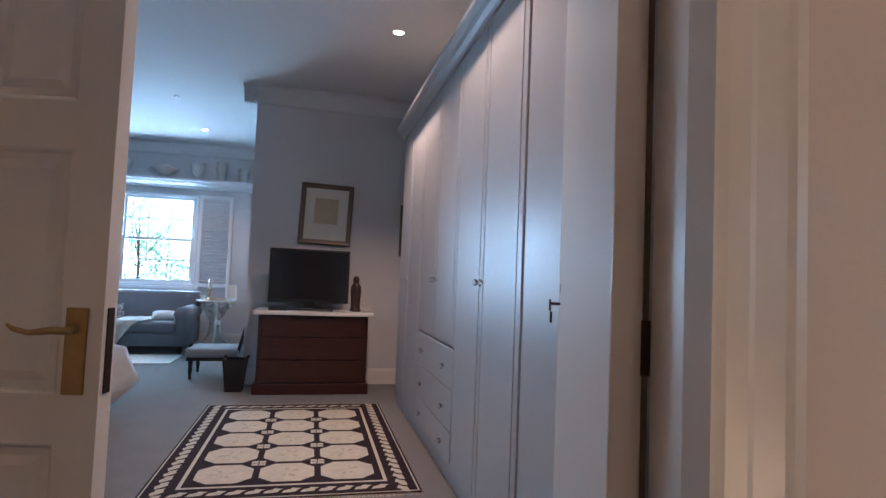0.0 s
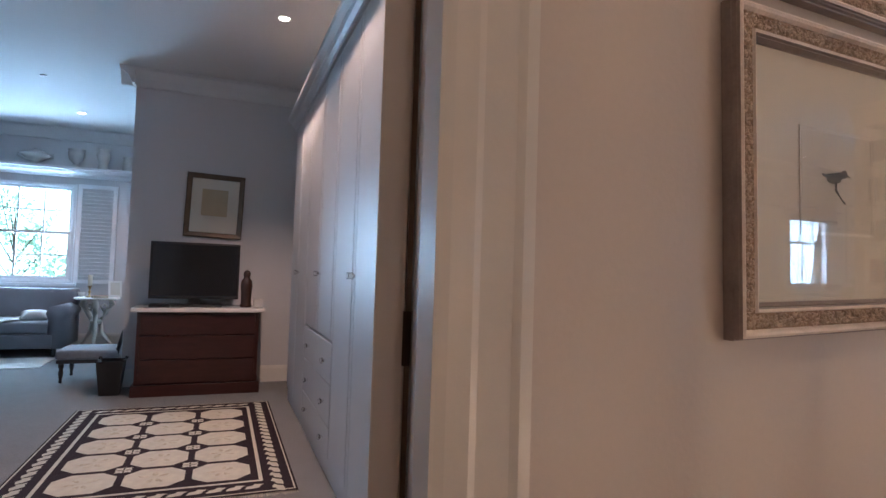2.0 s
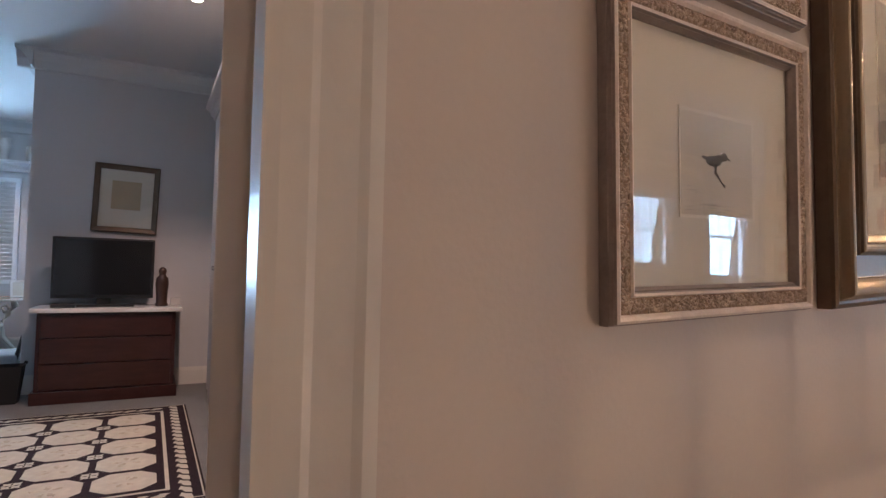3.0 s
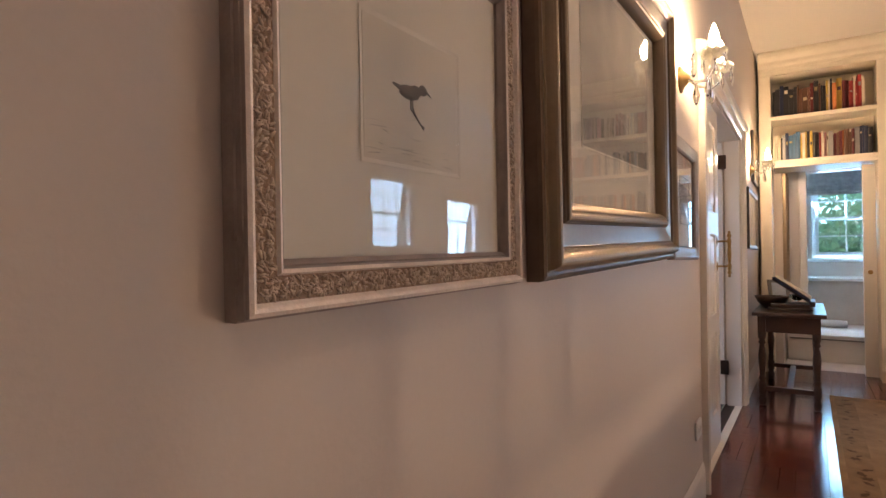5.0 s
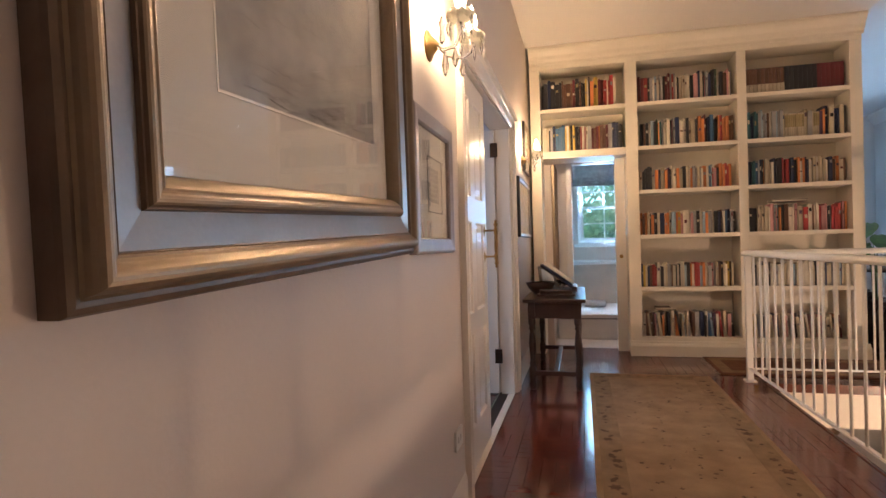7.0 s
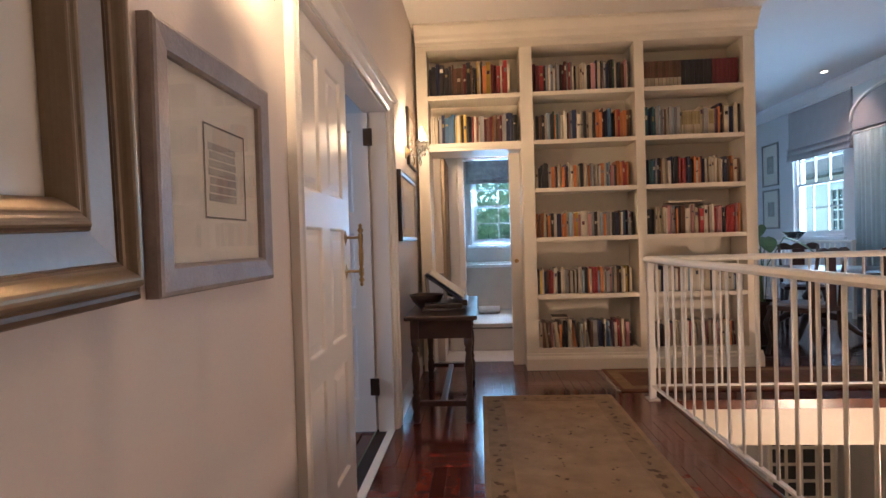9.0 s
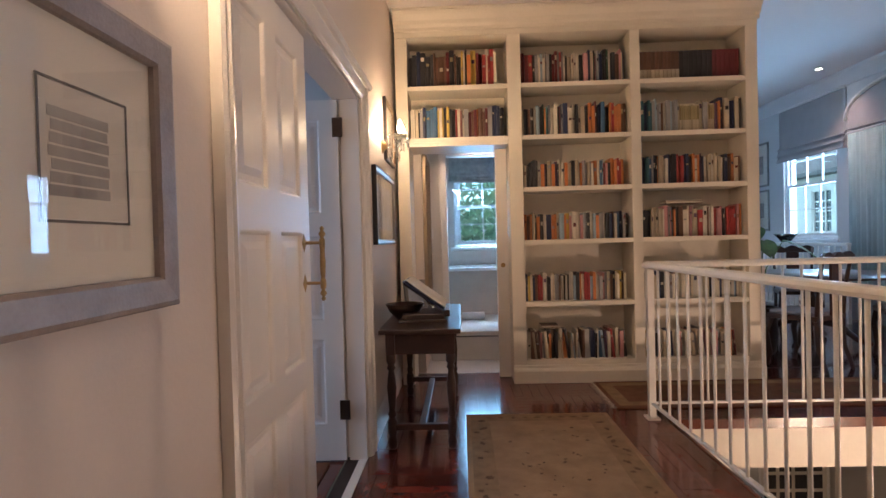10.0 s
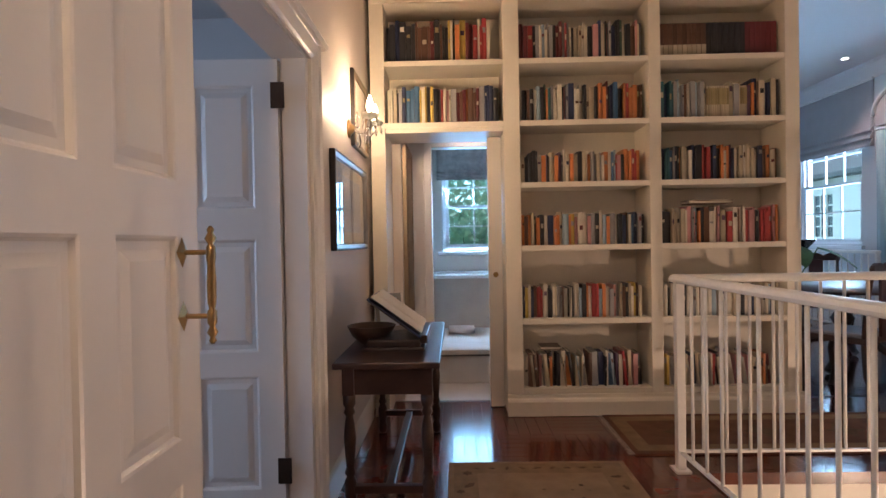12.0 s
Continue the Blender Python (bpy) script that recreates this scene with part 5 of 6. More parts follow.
roman_blind(pose(9.0, 0.10, 1.93, 0, 0, -90), 0.92, 0.46, M["blind_pattern"], "patterned grey roman blind half raised", 3)

# ---- landing room ----
roman_blind(pose(10.72, -5.295, 2.22, 0, 0, 180), 1.60, 0.94, M["blind"], "raised grey roman blind over the landing window", 3)
ct = thing("curtain", pose(8.10, -5.20, 0), "long duck-egg blue curtain beside the landing window", "curtain")
bm = bmesh.new()
n = 60
lo, hi = [], []
for i in range(n + 1):
    x = 0.85 * i / n
    d = 0.035 * math.sin(i * 0.95) + 0.012 * math.sin(i * 2.3)
    lo.append(bm.verts.new((x, d * 1.2, 0.02)))
    hi.append(bm.verts.new((x, d, 2.46)))
for i in range(n):
    bm.faces.new((lo[i], lo[i + 1], hi[i + 1], hi[i]))
cl = part("cloth", bm, M["curtain"], ct, "", True)
md = cl.modifiers.new("thickness", "SOLIDIFY")
md.thickness = 0.004
part("rod", tube([(-1.3, 0, 2.48), (0.88, 0, 2.48)], 0.014, 10), M["white"], ct)
pm = thing("arched_pelmet", pose(6.95, -5.298, 2.52), "pale arched pelmet above the curtained window", "pelmet")
bm = bmesh.new()
arc = []
W_ = 2.02
for i in range(25):
    a = math.pi * i / 24
    arc.append((W_ / 2 - W_ / 2 * math.cos(a), 0.12 + 0.40 * math.sin(a) ** 0.8))
pts = [(0, 0)] + arc + [(W_, 0)]
f_ = [bm.verts.new((x, 0.12, z)) for x, z in pts]
b_ = [bm.verts.new((x, 0.0, z)) for x, z in pts]
bm.faces.new(f_)
for i in range(len(pts)):
    j = (i + 1) % len(pts)
    bm.faces.new((f_[i], f_[j], b_[j], b_[i]))
bmesh.ops.recalc_face_normals(bm, faces=bm.faces[:])
part("board", bm, M["blind"], pm)
part("edge_moulding", tube([(x, 0.13, z) for x, z in arc], 0.024, 8), M["trim"], pm, "white rounded moulding", True)

fw = [framed("framed_print", 11.62, 1.98, 0.55, 0.75, -5.2985, [("silver_dull", [(0, 0), (0, 0.02), (0.03, 0.02), (0.034, 0)], "moulding")], "mount", (0.16, 0.39, 0.22, 0.53, "print"), "thin-framed print on the landing room wall", 0.03),
      framed("framed_print", 11.62, 1.22, 0.55, 0.70, -5.2985, [("silver_dull", [(0, 0), (0, 0.02), (0.03, 0.02), (0.034, 0)], "moulding")], "mount", (0.16, 0.39, 0.22, 0.48, "print"), "thin-framed print hung below another", 0.03)]
for q in fw:
    q.matrix_basis = pose(q.matrix_basis.translation.x, -5.2985, q.matrix_basis.translation.z, 0, 0, 180)

dt = thing("dining_table", pose(7.45, -3.75, 0), "dark polished pedestal dining table on the landing", "table")
part("tabletop", lathe([(0.02, 0.725), (0.80, 0.725), (0.82, 0.737), (0.81, 0.75), (0.02, 0.752)], 40), M["darkwood"], dt, "", True)
part("pedestal", lathe([(0.10, 0.20), (0.12, 0.24), (0.07, 0.30), (0.06, 0.36), (0.10, 0.44), (0.05, 0.52), (0.06, 0.66), (0.16, 0.725)], 18), M["darkwood"], dt, "", True)
for k in range(4):
    a = math.pi / 4 + k * math.pi / 2
    part("claw_foot", tube([(0.05 * math.cos(a), 0.05 * math.sin(a), 0.26), (0.25 * math.cos(a), 0.25 * math.sin(a), 0.22), (0.42 * math.cos(a), 0.42 * math.sin(a), 0.08), (0.54 * math.cos(a), 0.54 * math.sin(a), 0.035)], [0.045, 0.04, 0.03, 0.034], 8), M["darkwood"], dt, "carved splayed foot", True)


def dining_chair(m):
    c = thing("dining_chair", m, "dark carved wooden dining chair beside the table", "chair", "chairs round the table")
    part("seat", boxes((-0.23, 0.23, -0.21, 0.23, 0.43, 0.475), bevel=0.012), M["darkwood"], c)
    part("cushion", boxes((-0.21, 0.21, -0.19, 0.21, 0.476, 0.505), bevel=0.012), M["seat"], c, "grey seat pad")
    for x in (-0.20, 0.20):
        part("leg", tube([(x, 0.20, 0.43), (x * 1.08, 0.24, 0.30), (x, 0.21, 0.12), (x * 1.05, 0.235, 0.0)], [0.028, 0.026, 0.018, 0.024], 8), M["darkwood"], c, "", True)
        part("leg", tube([(x, -0.19, 0.43), (x, -0.20, 0.2), (x, -0.27, 0.0)], [0.022, 0.02, 0.018], 8), M["darkwood"], c, "", True)
        part("back_post", tube([(x, -0.19, 0.43), (x * 1.02, -0.21, 0.70), (x * 1.1, -0.26, 1.0)], [0.021, 0.018, 0.016], 8), M["darkwood"], c, "", True)
    wave = [(-0.24 + 0.48 * i / 30, 0.985 + 0.035 * abs(math.sin(3 * math.pi * i / 30))) for i in range(31)]
    bm = extrude_profile(wave[::-1] + [(-0.24, 0.93), (0.24, 0.93)], -0.275, -0.245, axis="y")
    part("crest_rail", bm, M["darkwood"], c, "carved wavy crest rail")
    part("splat", boxes((-0.07, 0.07, -0.245, -0.225, 0.48, 0.94), bevel=0.004), M["mahogany"], c, "broad vase-shaped back splat")
    return c


ch = dining_chair(pose(6.42, -3.10, 0, 0, 0, -60))
copy_thing(ch, pose(6.55, -4.10, 0, 0, 0, -112))
copy_thing(ch, pose(7.75, -2.95, 0, 0, 0, 195))
copy_thing(ch, pose(8.45, -4.2, 0, 0, 0, 70))
vs = thing("potted_plant", pose(7.0, -3.0, 0.0), "leafy green plant in a tall pot beside the bookcase", "plant")
part("pot", lathe([(0.10, 0.0), (0.13, 0.02), (0.15, 0.20), (0.14, 0.42), (0.16, 0.46), (0.13, 0.46), (0.10, 0.40)], 18), M["bronze"], vs, "dark pot", True)
rr = random.Random(8)
for k in range(11):
    a, l = rr.uniform(0, 6.28), rr.uniform(0.55, 0.85)
    top = Vector((0.20 * math.cos(a), 0.20 * math.sin(a), 0.42 + l))
    part("stem", tube([(0.02 * math.cos(a), 0.02 * math.sin(a), 0.40), (0.05 * math.cos(a), 0.05 * math.sin(a), 0.42 + l * 0.6), top], 0.005, 6), M["leafm"], vs)
    bm = bmesh.new()
    out = Vector((math.cos(a), math.sin(a), -0.25)).normalized()
    side = out.cross(Vector((0, 0, 1))).normalized()
    ring = []
    for i in range(7):
        s = i / 6
        w = 0.085 * math.sin(math.pi * min(1, s * 0.92 + 0.08)) ** 0.8
        cpt = top + out * 0.28 * s + Vector((0, 0, -0.10 * s * s))
        ring.append([bm.verts.new(cpt - side * w + Vector((0, 0, 0.014))), bm.verts.new(cpt), bm.verts.new(cpt + side * w + Vector((0, 0, 0.014)))])
    for p, q in zip(ring, ring[1:]):
        bm.faces.new((p[0], p[1], q[1], q[0]))
        bm.faces.new((p[1], p[2], q[2], q[1]))
    part("leaf", bm, M["leafm"], vs, "", True)
gb = thing("glass_bowl", pose(10.0, -4.95, 1.036), "clear glass bowl on the far rail", "bowl")
part("body", lathe([(0.05, 0.0), (0.06, 0.006), (0.14, 0.10), (0.17, 0.13), (0.16, 0.13), (0.05, 0.014)], 20), M["crystal"], gb, "", True)

# ---- lower hall ----
pb = thing("photo_collage", pose(9.598, -4.27, -2.86, 0, 0, -90), "white frame holding many small photographs", "picture")
part("frame", moulding(1.0, 1.1, [(0, 0), (0, 0.03), (0.03, 0.03), (0.03, 0)]), M["white"], pb)
part("mount", boxes((0.03, 0.97, -0.012, -0.002, 0.03, 1.07)), M["mount"], pb)
for i in range(4):
    for j in range(4):
        part("photo", boxes((0.08 + 0.22 * i, 0.25 + 0.22 * i, -0.016, -0.0125, 0.08 + 0.25 * j, 0.28 + 0.25 * j)), M["print_ink"], pb)
om = thing("wall_mirror", pose(9.598, -3.3, -1.5, 0, 0, -90), "round gilt mirror on the lower hall wall", "mirror")
part("frame", lathe([(0.40, 0.0), (0.42, -0.03), (0.36, -0.05), (0.32, -0.02), (0.32, 0.0)], 32, axis="y"), M["gilt"], om, "", True)
part("mirror_glass", lathe([(0.01, -0.012), (0.33, -0.012), (0.33, -0.006)], 32, axis="y"), M["mirror"], om)
hb = thing("hall_bench", pose(6.6, -3.4, -2.9), "pale upholstered bench in the lower hall", "bench")
part("seat", boxes((0, 0.5, 0, 1.2, 0.36, 0.48), bevel=0.03), M["linen"], hb)
for x in (0.05, 0.45):
    for y in (0.06, 1.14):
        part("leg", boxes((x - 0.025, x + 0.025, y - 0.025, y + 0.025, 0, 0.36)), M["darkwood"], hb)
# Unseen pendant, added to light the stairwell and throw baluster stripes on the wall.
pd_ = thing("hall_pendant", pose(3.3, -3.2, -0.60), "unseen warm pendant added to light the stairwell", "pendant lamp")
part("shade", lathe([(0.03, 0.22), (0.10, 0.20), (0.17, 0.10), (0.19, 0.0), (0.17, -0.06), (0.06, -0.10)], 24), glow("lit_pendant_glass", (1.0, 0.74, 0.46), 9.0), pd_, "glowing shade of the added pendant", True).visible_shadow = False
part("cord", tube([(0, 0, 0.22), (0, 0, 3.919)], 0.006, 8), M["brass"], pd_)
# Point lamps of the added pendant, set apart to double the stripes.
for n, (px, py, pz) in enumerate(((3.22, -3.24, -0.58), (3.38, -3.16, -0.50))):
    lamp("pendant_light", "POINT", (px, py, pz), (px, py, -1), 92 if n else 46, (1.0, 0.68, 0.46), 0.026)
# Unseen downlights, added above the view to brighten the landing walls.
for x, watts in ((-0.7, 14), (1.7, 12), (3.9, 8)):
    downlight(x, -0.75, 3.10, watts, "unseen downlight added to brighten the landing", 140)

# ---- bedroom ----
# wardrobes: a run of fitted units under one cornice
WX = -0.25
UNITS = [(1.855, 2.86), (2.86, 3.915), (3.915, 4.95)]


def knob(parent, x, y, z):
    part("knob", lathe([(0.006, 0.0), (0.005, -0.012), (0.014, -0.018), (0.017, -0.026), (0.012, -0.034), (0.003, -0.037)], 8, (x, y, z), axis="x"), M["crystal"], parent, "cut glass knob")


for n, (a, b) in enumerate(UNITS):
    u = thing("wardrobe", pose(0, 0, 0), "white fitted wardrobe with tall doors and glass knobs" if n != 1 else "white fitted wardrobe with short doors above three drawers", "wardrobe", "fitted wardrobes")
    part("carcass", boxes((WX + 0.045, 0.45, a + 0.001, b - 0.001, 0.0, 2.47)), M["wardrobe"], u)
    mid = (a + b) / 2
    z0 = 0.755 if n == 1 else 0.11
    for s, (c, d) in enumerate(((a, mid), (mid, b))):
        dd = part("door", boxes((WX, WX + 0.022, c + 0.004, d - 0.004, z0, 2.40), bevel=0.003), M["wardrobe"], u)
        part("bead", boxes((WX - 0.003, WX + 0.001, c + 0.055, c + 0.061, z0 + 0.01, 2.39)), M["wardrobe"], u)
        ky = (mid + (-0.04 if s == 0 else 0.04))
        knob(u, WX, ky, 1.125)
    if n == 1:
        for zl, zh in ((0.118, 0.282), (0.288, 0.512), (0.518, 0.742)):
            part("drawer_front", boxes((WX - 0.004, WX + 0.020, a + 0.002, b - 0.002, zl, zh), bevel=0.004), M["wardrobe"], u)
            for y in (a + 0.16, b - 0.24):
                knob(u, WX - 0.004, y, (zl + zh) / 2)
    part("plinth", boxes((WX + 0.012, WX + 0.021, a, b, 0.0, 0.108)), M["wardrobe"], u)
setting("trim_wardrobe_end", boxes((WX + 0.006, WX + 0.40, 1.50, 1.852, 0.0, 2.50), bevel=0.003), M["wardrobe"], "plain white panel closing the end of the wardrobes", "panel")
wc_ = thing("wardrobe_cornice", pose(0, 0, 0), "white moulded cornice along the tops of the wardrobes", "cornice")
part("moulding", extrude_profile([(WX + 0.02, 2.405), (WX - 0.012, 2.408), (WX - 0.015, 2.43), (WX - 0.035, 2.45), (WX - 0.045, 2.475), (WX - 0.075, 2.50), (WX - 0.08, 2.52), (WX + 0.02, 2.52)], 1.80, 5.02, axis="y"), M["wardrobe"], wc_)
part("top_board", boxes((WX + 0.022, 0.45, 1.82, 5.0, 2.475, 2.52)), M["wardrobe"], wc_)
wj = thing("wall_pictures", pose(-0.02, 5.768, 1.35), "narrow hanging photo strip beside the wardrobe", "picture")
part("strip", boxes((-0.13, -0.06, -0.02, 0, 0.0, 0.55), bevel=0.003), M["frame_brown"], wj)

# chest of drawers
cd = thing("chest_of_drawers", pose(-1.50, 5.27, 0), "dark mahogany chest of drawers with a pale stone top", "chest of drawers")
part("carcass", boxes((0.0, 1.01, 0.012, 0.485, 0.0, 0.735)), M["mahogany"], cd)
part("plinth", boxes((-0.025, 1.035, -0.018, 0.49, 0.0, 0.10), bevel=0.006), M["mahogany"], cd)
for zl, zh in ((0.115, 0.315), (0.325, 0.525), (0.535, 0.72)):
    part("drawer", boxes((0.03, 0.98, -0.006, 0.0115, zl, zh), bevel=0.004), M["mahogany"], cd)
part("stone_top", boxes((-0.05, 1.06, -0.035, 0.49, 0.736, 0.772), bevel=0.007), M["marble"], cd, "pale stone top")

tv = thing("television", pose(-1.06, 5.50, 0.7725), "black flat television on the chest of drawers", "television")
part("stand", boxes((-0.24, 0.24, -0.10, 0.10, 0.0, 0.018), bevel=0.006), M["black"], tv)
part("neck", boxes((-0.05, 0.05, 0.0, 0.03, 0.018, 0.09)), M["black"], tv)
part("case", boxes((-0.385, 0.385, -0.02, 0.03, 0.07, 0.595), bevel=0.008), M["black"], tv)
part("screen", boxes((-0.365, 0.365, -0.0225, -0.0205, 0.10, 0.575)), M["screen"], tv, "dark glossy screen")
bx = thing("set_top_box", pose(-1.30, 5.38, 0.7725), "slim black box under the television", "box")
part("case", boxes((-0.12, 0.05, -0.06, 0.06, 0, 0.03), bevel=0.004), M["black"], bx)
sd = thing("small_box", pose(-0.50, 5.56, 0.7725), "small pale box beside the statuette", "box")
part("case", boxes((-0.03, 0.05, -0.03, 0.03, 0, 0.07), bevel=0.004), M["plaster"], sd)
stt = part("statuette", lathe([(0.052, 0.0), (0.055, 0.02), (0.046, 0.03), (0.048, 0.12), (0.055, 0.20), (0.050, 0.25), (0.030, 0.275), (0.028, 0.29), (0.034, 0.31), (0.030, 0.335), (0.008, 0.352)], 14), M["darkwood"], None, "", True)
stt.matrix_basis = pose(-0.605, 5.47, 0.7725)
tagged(stt, "dark carved wooden standing statuette on the chest", "statuette")
wp = thing("framed_print", pose(-1.20, 5.7685, 1.44), "dark brown frame with a sand-coloured print", "picture")
part("moulding", moulding(0.535, 0.63, [(0, 0), (0, 0.022), (0.01, 0.028), (0.04, 0.020), (0.05, 0.012), (0.05, 0)]), M["frame_brown"], wp)
part("mount", boxes((0.045, 0.49, -0.009, -0.003, 0.045, 0.585)), M["mount"], wp)
part("print", boxes((0.145, 0.385, -0.0098, -0.0085, 0.215, 0.48)), M["print_sand"], wp)
gp = part("glass", boxes((0.045, 0.49, -0.015, -0.013, 0.045, 0.585)), M["glass"], wp)
gp.visible_shadow = False
wp.matrix_basis = pose(-1.203, 5.7685, 1.44) @ pose(0, 0, 0, 0, 1.6, 0)

# patterned rug
pr = thing("patterned_rug", pose(-1.825, 2.78, 0.0005), "dark rug with rows of cream octagons and a leaf border", "rug")
PW, PL = 1.415, 2.06
part("ground", boxes((0, PW, 0, PL, 0, 0.010), bevel=0.003), M["rug_dark"], pr)
bm = bmesh.new()
e0, e1 = 0.165, 0.185
for a, b, c, d in ((e0, PW - e0, e0, e1), (e0, PW - e0, PL - e1, PL - e0), (e0, e1, e1, PL - e1), (PW - e1, PW - e0, e1, PL - e1)):
    box(bm, a, b, c, d, 0.0102, 0.0112)
for a, b, c, d in ((0.012, PW - 0.012, 0.012, 0.020), (0.012, PW - 0.012, PL - 0.020, PL - 0.012), (0.012, 0.02, 0.02, PL - 0.02), (PW - 0.02, PW - 0.012, 0.02, PL - 0.02)):
    box(bm, a, b, c, d, 0.0102, 0.0110)
part("border_line", bm, M["rug_cream"], pr, "cream woven border lines")
fx, fy = (PW - 2 * 0.205) / 3, (PL - 2 * 0.205) / 5
oct_me = None
for i in range(3):
    for j in range(5):
        if oct_me is None:
            bm = bmesh.new()
            hx, hy = fx * 0.445, fy * 0.44
            cx_, cy_ = hx * 0.50, hy * 0.50
            pts = [(-hx, -hy + cy_), (-hx + cx_, -hy), (hx - cx_, -hy), (hx, -hy + cy_), (hx, hy - cy_), (hx - cx_, hy), (-hx + cx_, hy), (-hx, hy - cy_)]
            lo = [bm.verts.new((x, y, 0.0102)) for x, y in pts]
            hi = [bm.verts.new((x * 0.99, y * 0.99, 0.0118)) for x, y in pts]
            bm.faces.new(hi)
            for k in range(8):
                bm.faces.new((lo[k], lo[(k + 1) % 8], hi[(k + 1) % 8], hi[k]))
            bmesh.ops.recalc_face_normals(bm, faces=bm.faces[:])
            o = part("octagon", bm, M["rug_cream"], pr)
            oct_me = o.data
        else:
            o = new("octagon", oct_me)
            o.parent = pr
        o.location = (0.205 + fx * (i + 0.5), 0.205 + fy * (j + 0.5), 0)
rr = random.Random(17)
bm = bmesh.new()
for i in range(3):
    for j in range(5):
        c = (0.205 + fx * (i + 0.5), 0.205 + fy * (j + 0.5))
        for k in range(5):
            a = 2 * math.pi * k / 5 + rr.random()
            motif(bm, (c[0] + 0.055 * math.cos(a), c[1] + 0.055 * math.sin(a)), rr.uniform(0.025, 0.04), "leaf", a, 0.0122)
ob = part("woven_pattern", bm, M["rug_leaf"], pr, "faint woven sprigs")
ob["kind"] = "stuff"
bm = bmesh.new()
for i in range(1, 3):
    for j in range(1, 5):
        c = (0.205 + fx * i, 0.205 + fy * j)
        for k in range(4):
            a = math.pi / 4 + k * math.pi / 2
            motif(bm, (c[0] + 0.030 * math.cos(a), c[1] + 0.030 * math.sin(a)), 0.030, "lozenge", a, 0.0108)
for y in [0.05 + 0.092 * k for k in range(22)]:
    for x, t in ((0.09, 1.1), (PW - 0.09, 2.0)):
        motif(bm, (x, min(y, PL - 0.06)), 0.058, "leaf", t, 0.0108)
for x in [0.19 + 0.092 * k for k in range(12)]:
    for y, t in ((0.09, 0.5), (PL - 0.09, 3.5)):
        motif(bm, (x, y), 0.056, "leaf", t, 0.0108)
ob = part("leaf_border", bm, M["rug_cream"], pr, "cream scrolling leaf border")
ob["kind"] = "stuff"
bm = bmesh.new()
fringe(bm, 0.01, PW - 0.01, 0.0, 0.006, 0.009, -0.035, "x", 6)
ob = part("fringe", bm, M["rug_cream"], pr)
ob["kind"] = "stuff"

# waste bin and low chair
wb = thing("waste_bin", pose(-1.70, 5.46, 0.0005), "black woven square waste bin beside the chest", "waste bin")
bm = bmesh.new()
lo = [bm.verts.new(p) for p in ((-0.075, -0.075, 0), (0.075, -0.075, 0), (0.075, 0.075, 0), (-0.075, 0.075, 0))]
hi = [bm.verts.new(p) for p in ((-0.105, -0.105, 0.30), (0.105, -0.105, 0.30), (0.105, 0.105, 0.30), (-0.105, 0.105, 0.30))]
ti = [bm.verts.new((v.co.x * 0.93, v.co.y * 0.93, 0.30)) for v in hi]
bi = [bm.verts.new((v.co.x * 0.93, v.co.y * 0.93, 0.01)) for v in lo]
bm.faces.new(lo[::-1])
bm.faces.new(bi)
for a, b in ((lo, hi), (hi, ti), (ti, bi)):
    for k in range(4):
        bm.faces.new((a[k], a[(k + 1) % 4], b[(k + 1) % 4], b[k]))
bmesh.ops.recalc_face_normals(bm, faces=bm.faces[:])
part("body", bm, M["wicker"], wb)
bm = bmesh.new()
for s in ((-1, -1), (1, -1), (1, 1), (-1, 1)):
    blob(bm, (0.103 * s[0], 0.103 * s[1], 0.305), 0.016)
part("corner_tips", bm, M["wicker"], wb, "pointed rim corners", True)

lc = thing("low_chair", pose(-2.0, 6.28, 0, 0, 0, -90), "low dark-framed nursing chair with a grey padded seat", "chair")
bm = boxes((-0.25, 0.25, -0.26, 0.26, 0.22, 0.31), bevel=0.03)
part("seat", bm, M["seat"], lc, "grey patterned padded seat", True)
part("seat_rail", boxes((-0.24, 0.24, -0.25, 0.25, 0.185, 0.222), bevel=0.006), M["blackwood"], lc)
for x in (-0.21, 0.21):
    part("leg", lathe([(0.012, 0.0), (0.018, 0.012), (0.012, 0.03), (0.016, 0.05), (0.024, 0.10), (0.016, 0.13), (0.026, 0.15), (0.022, 0.19)], 10, (x, -0.21, 0)), M["blackwood"], lc, "turned black leg", True)
    part("leg", lathe([(0.012, 0.0), (0.018, 0.10), (0.022, 0.19)], 10, (x, 0.21, 0)), M["blackwood"], lc, "", True)
    part("back_post", tube([(x, 0.23, 0.2), (x, 0.29, 0.45), (x * 0.98, 0.37, 0.74)], 0.018, 8), M["blackwood"], lc, "", True)
part("back_pad", boxes((-0.20, 0.20, 0.315, 0.35, 0.46, 0.70), bevel=0.01), M["blackwood"], lc)

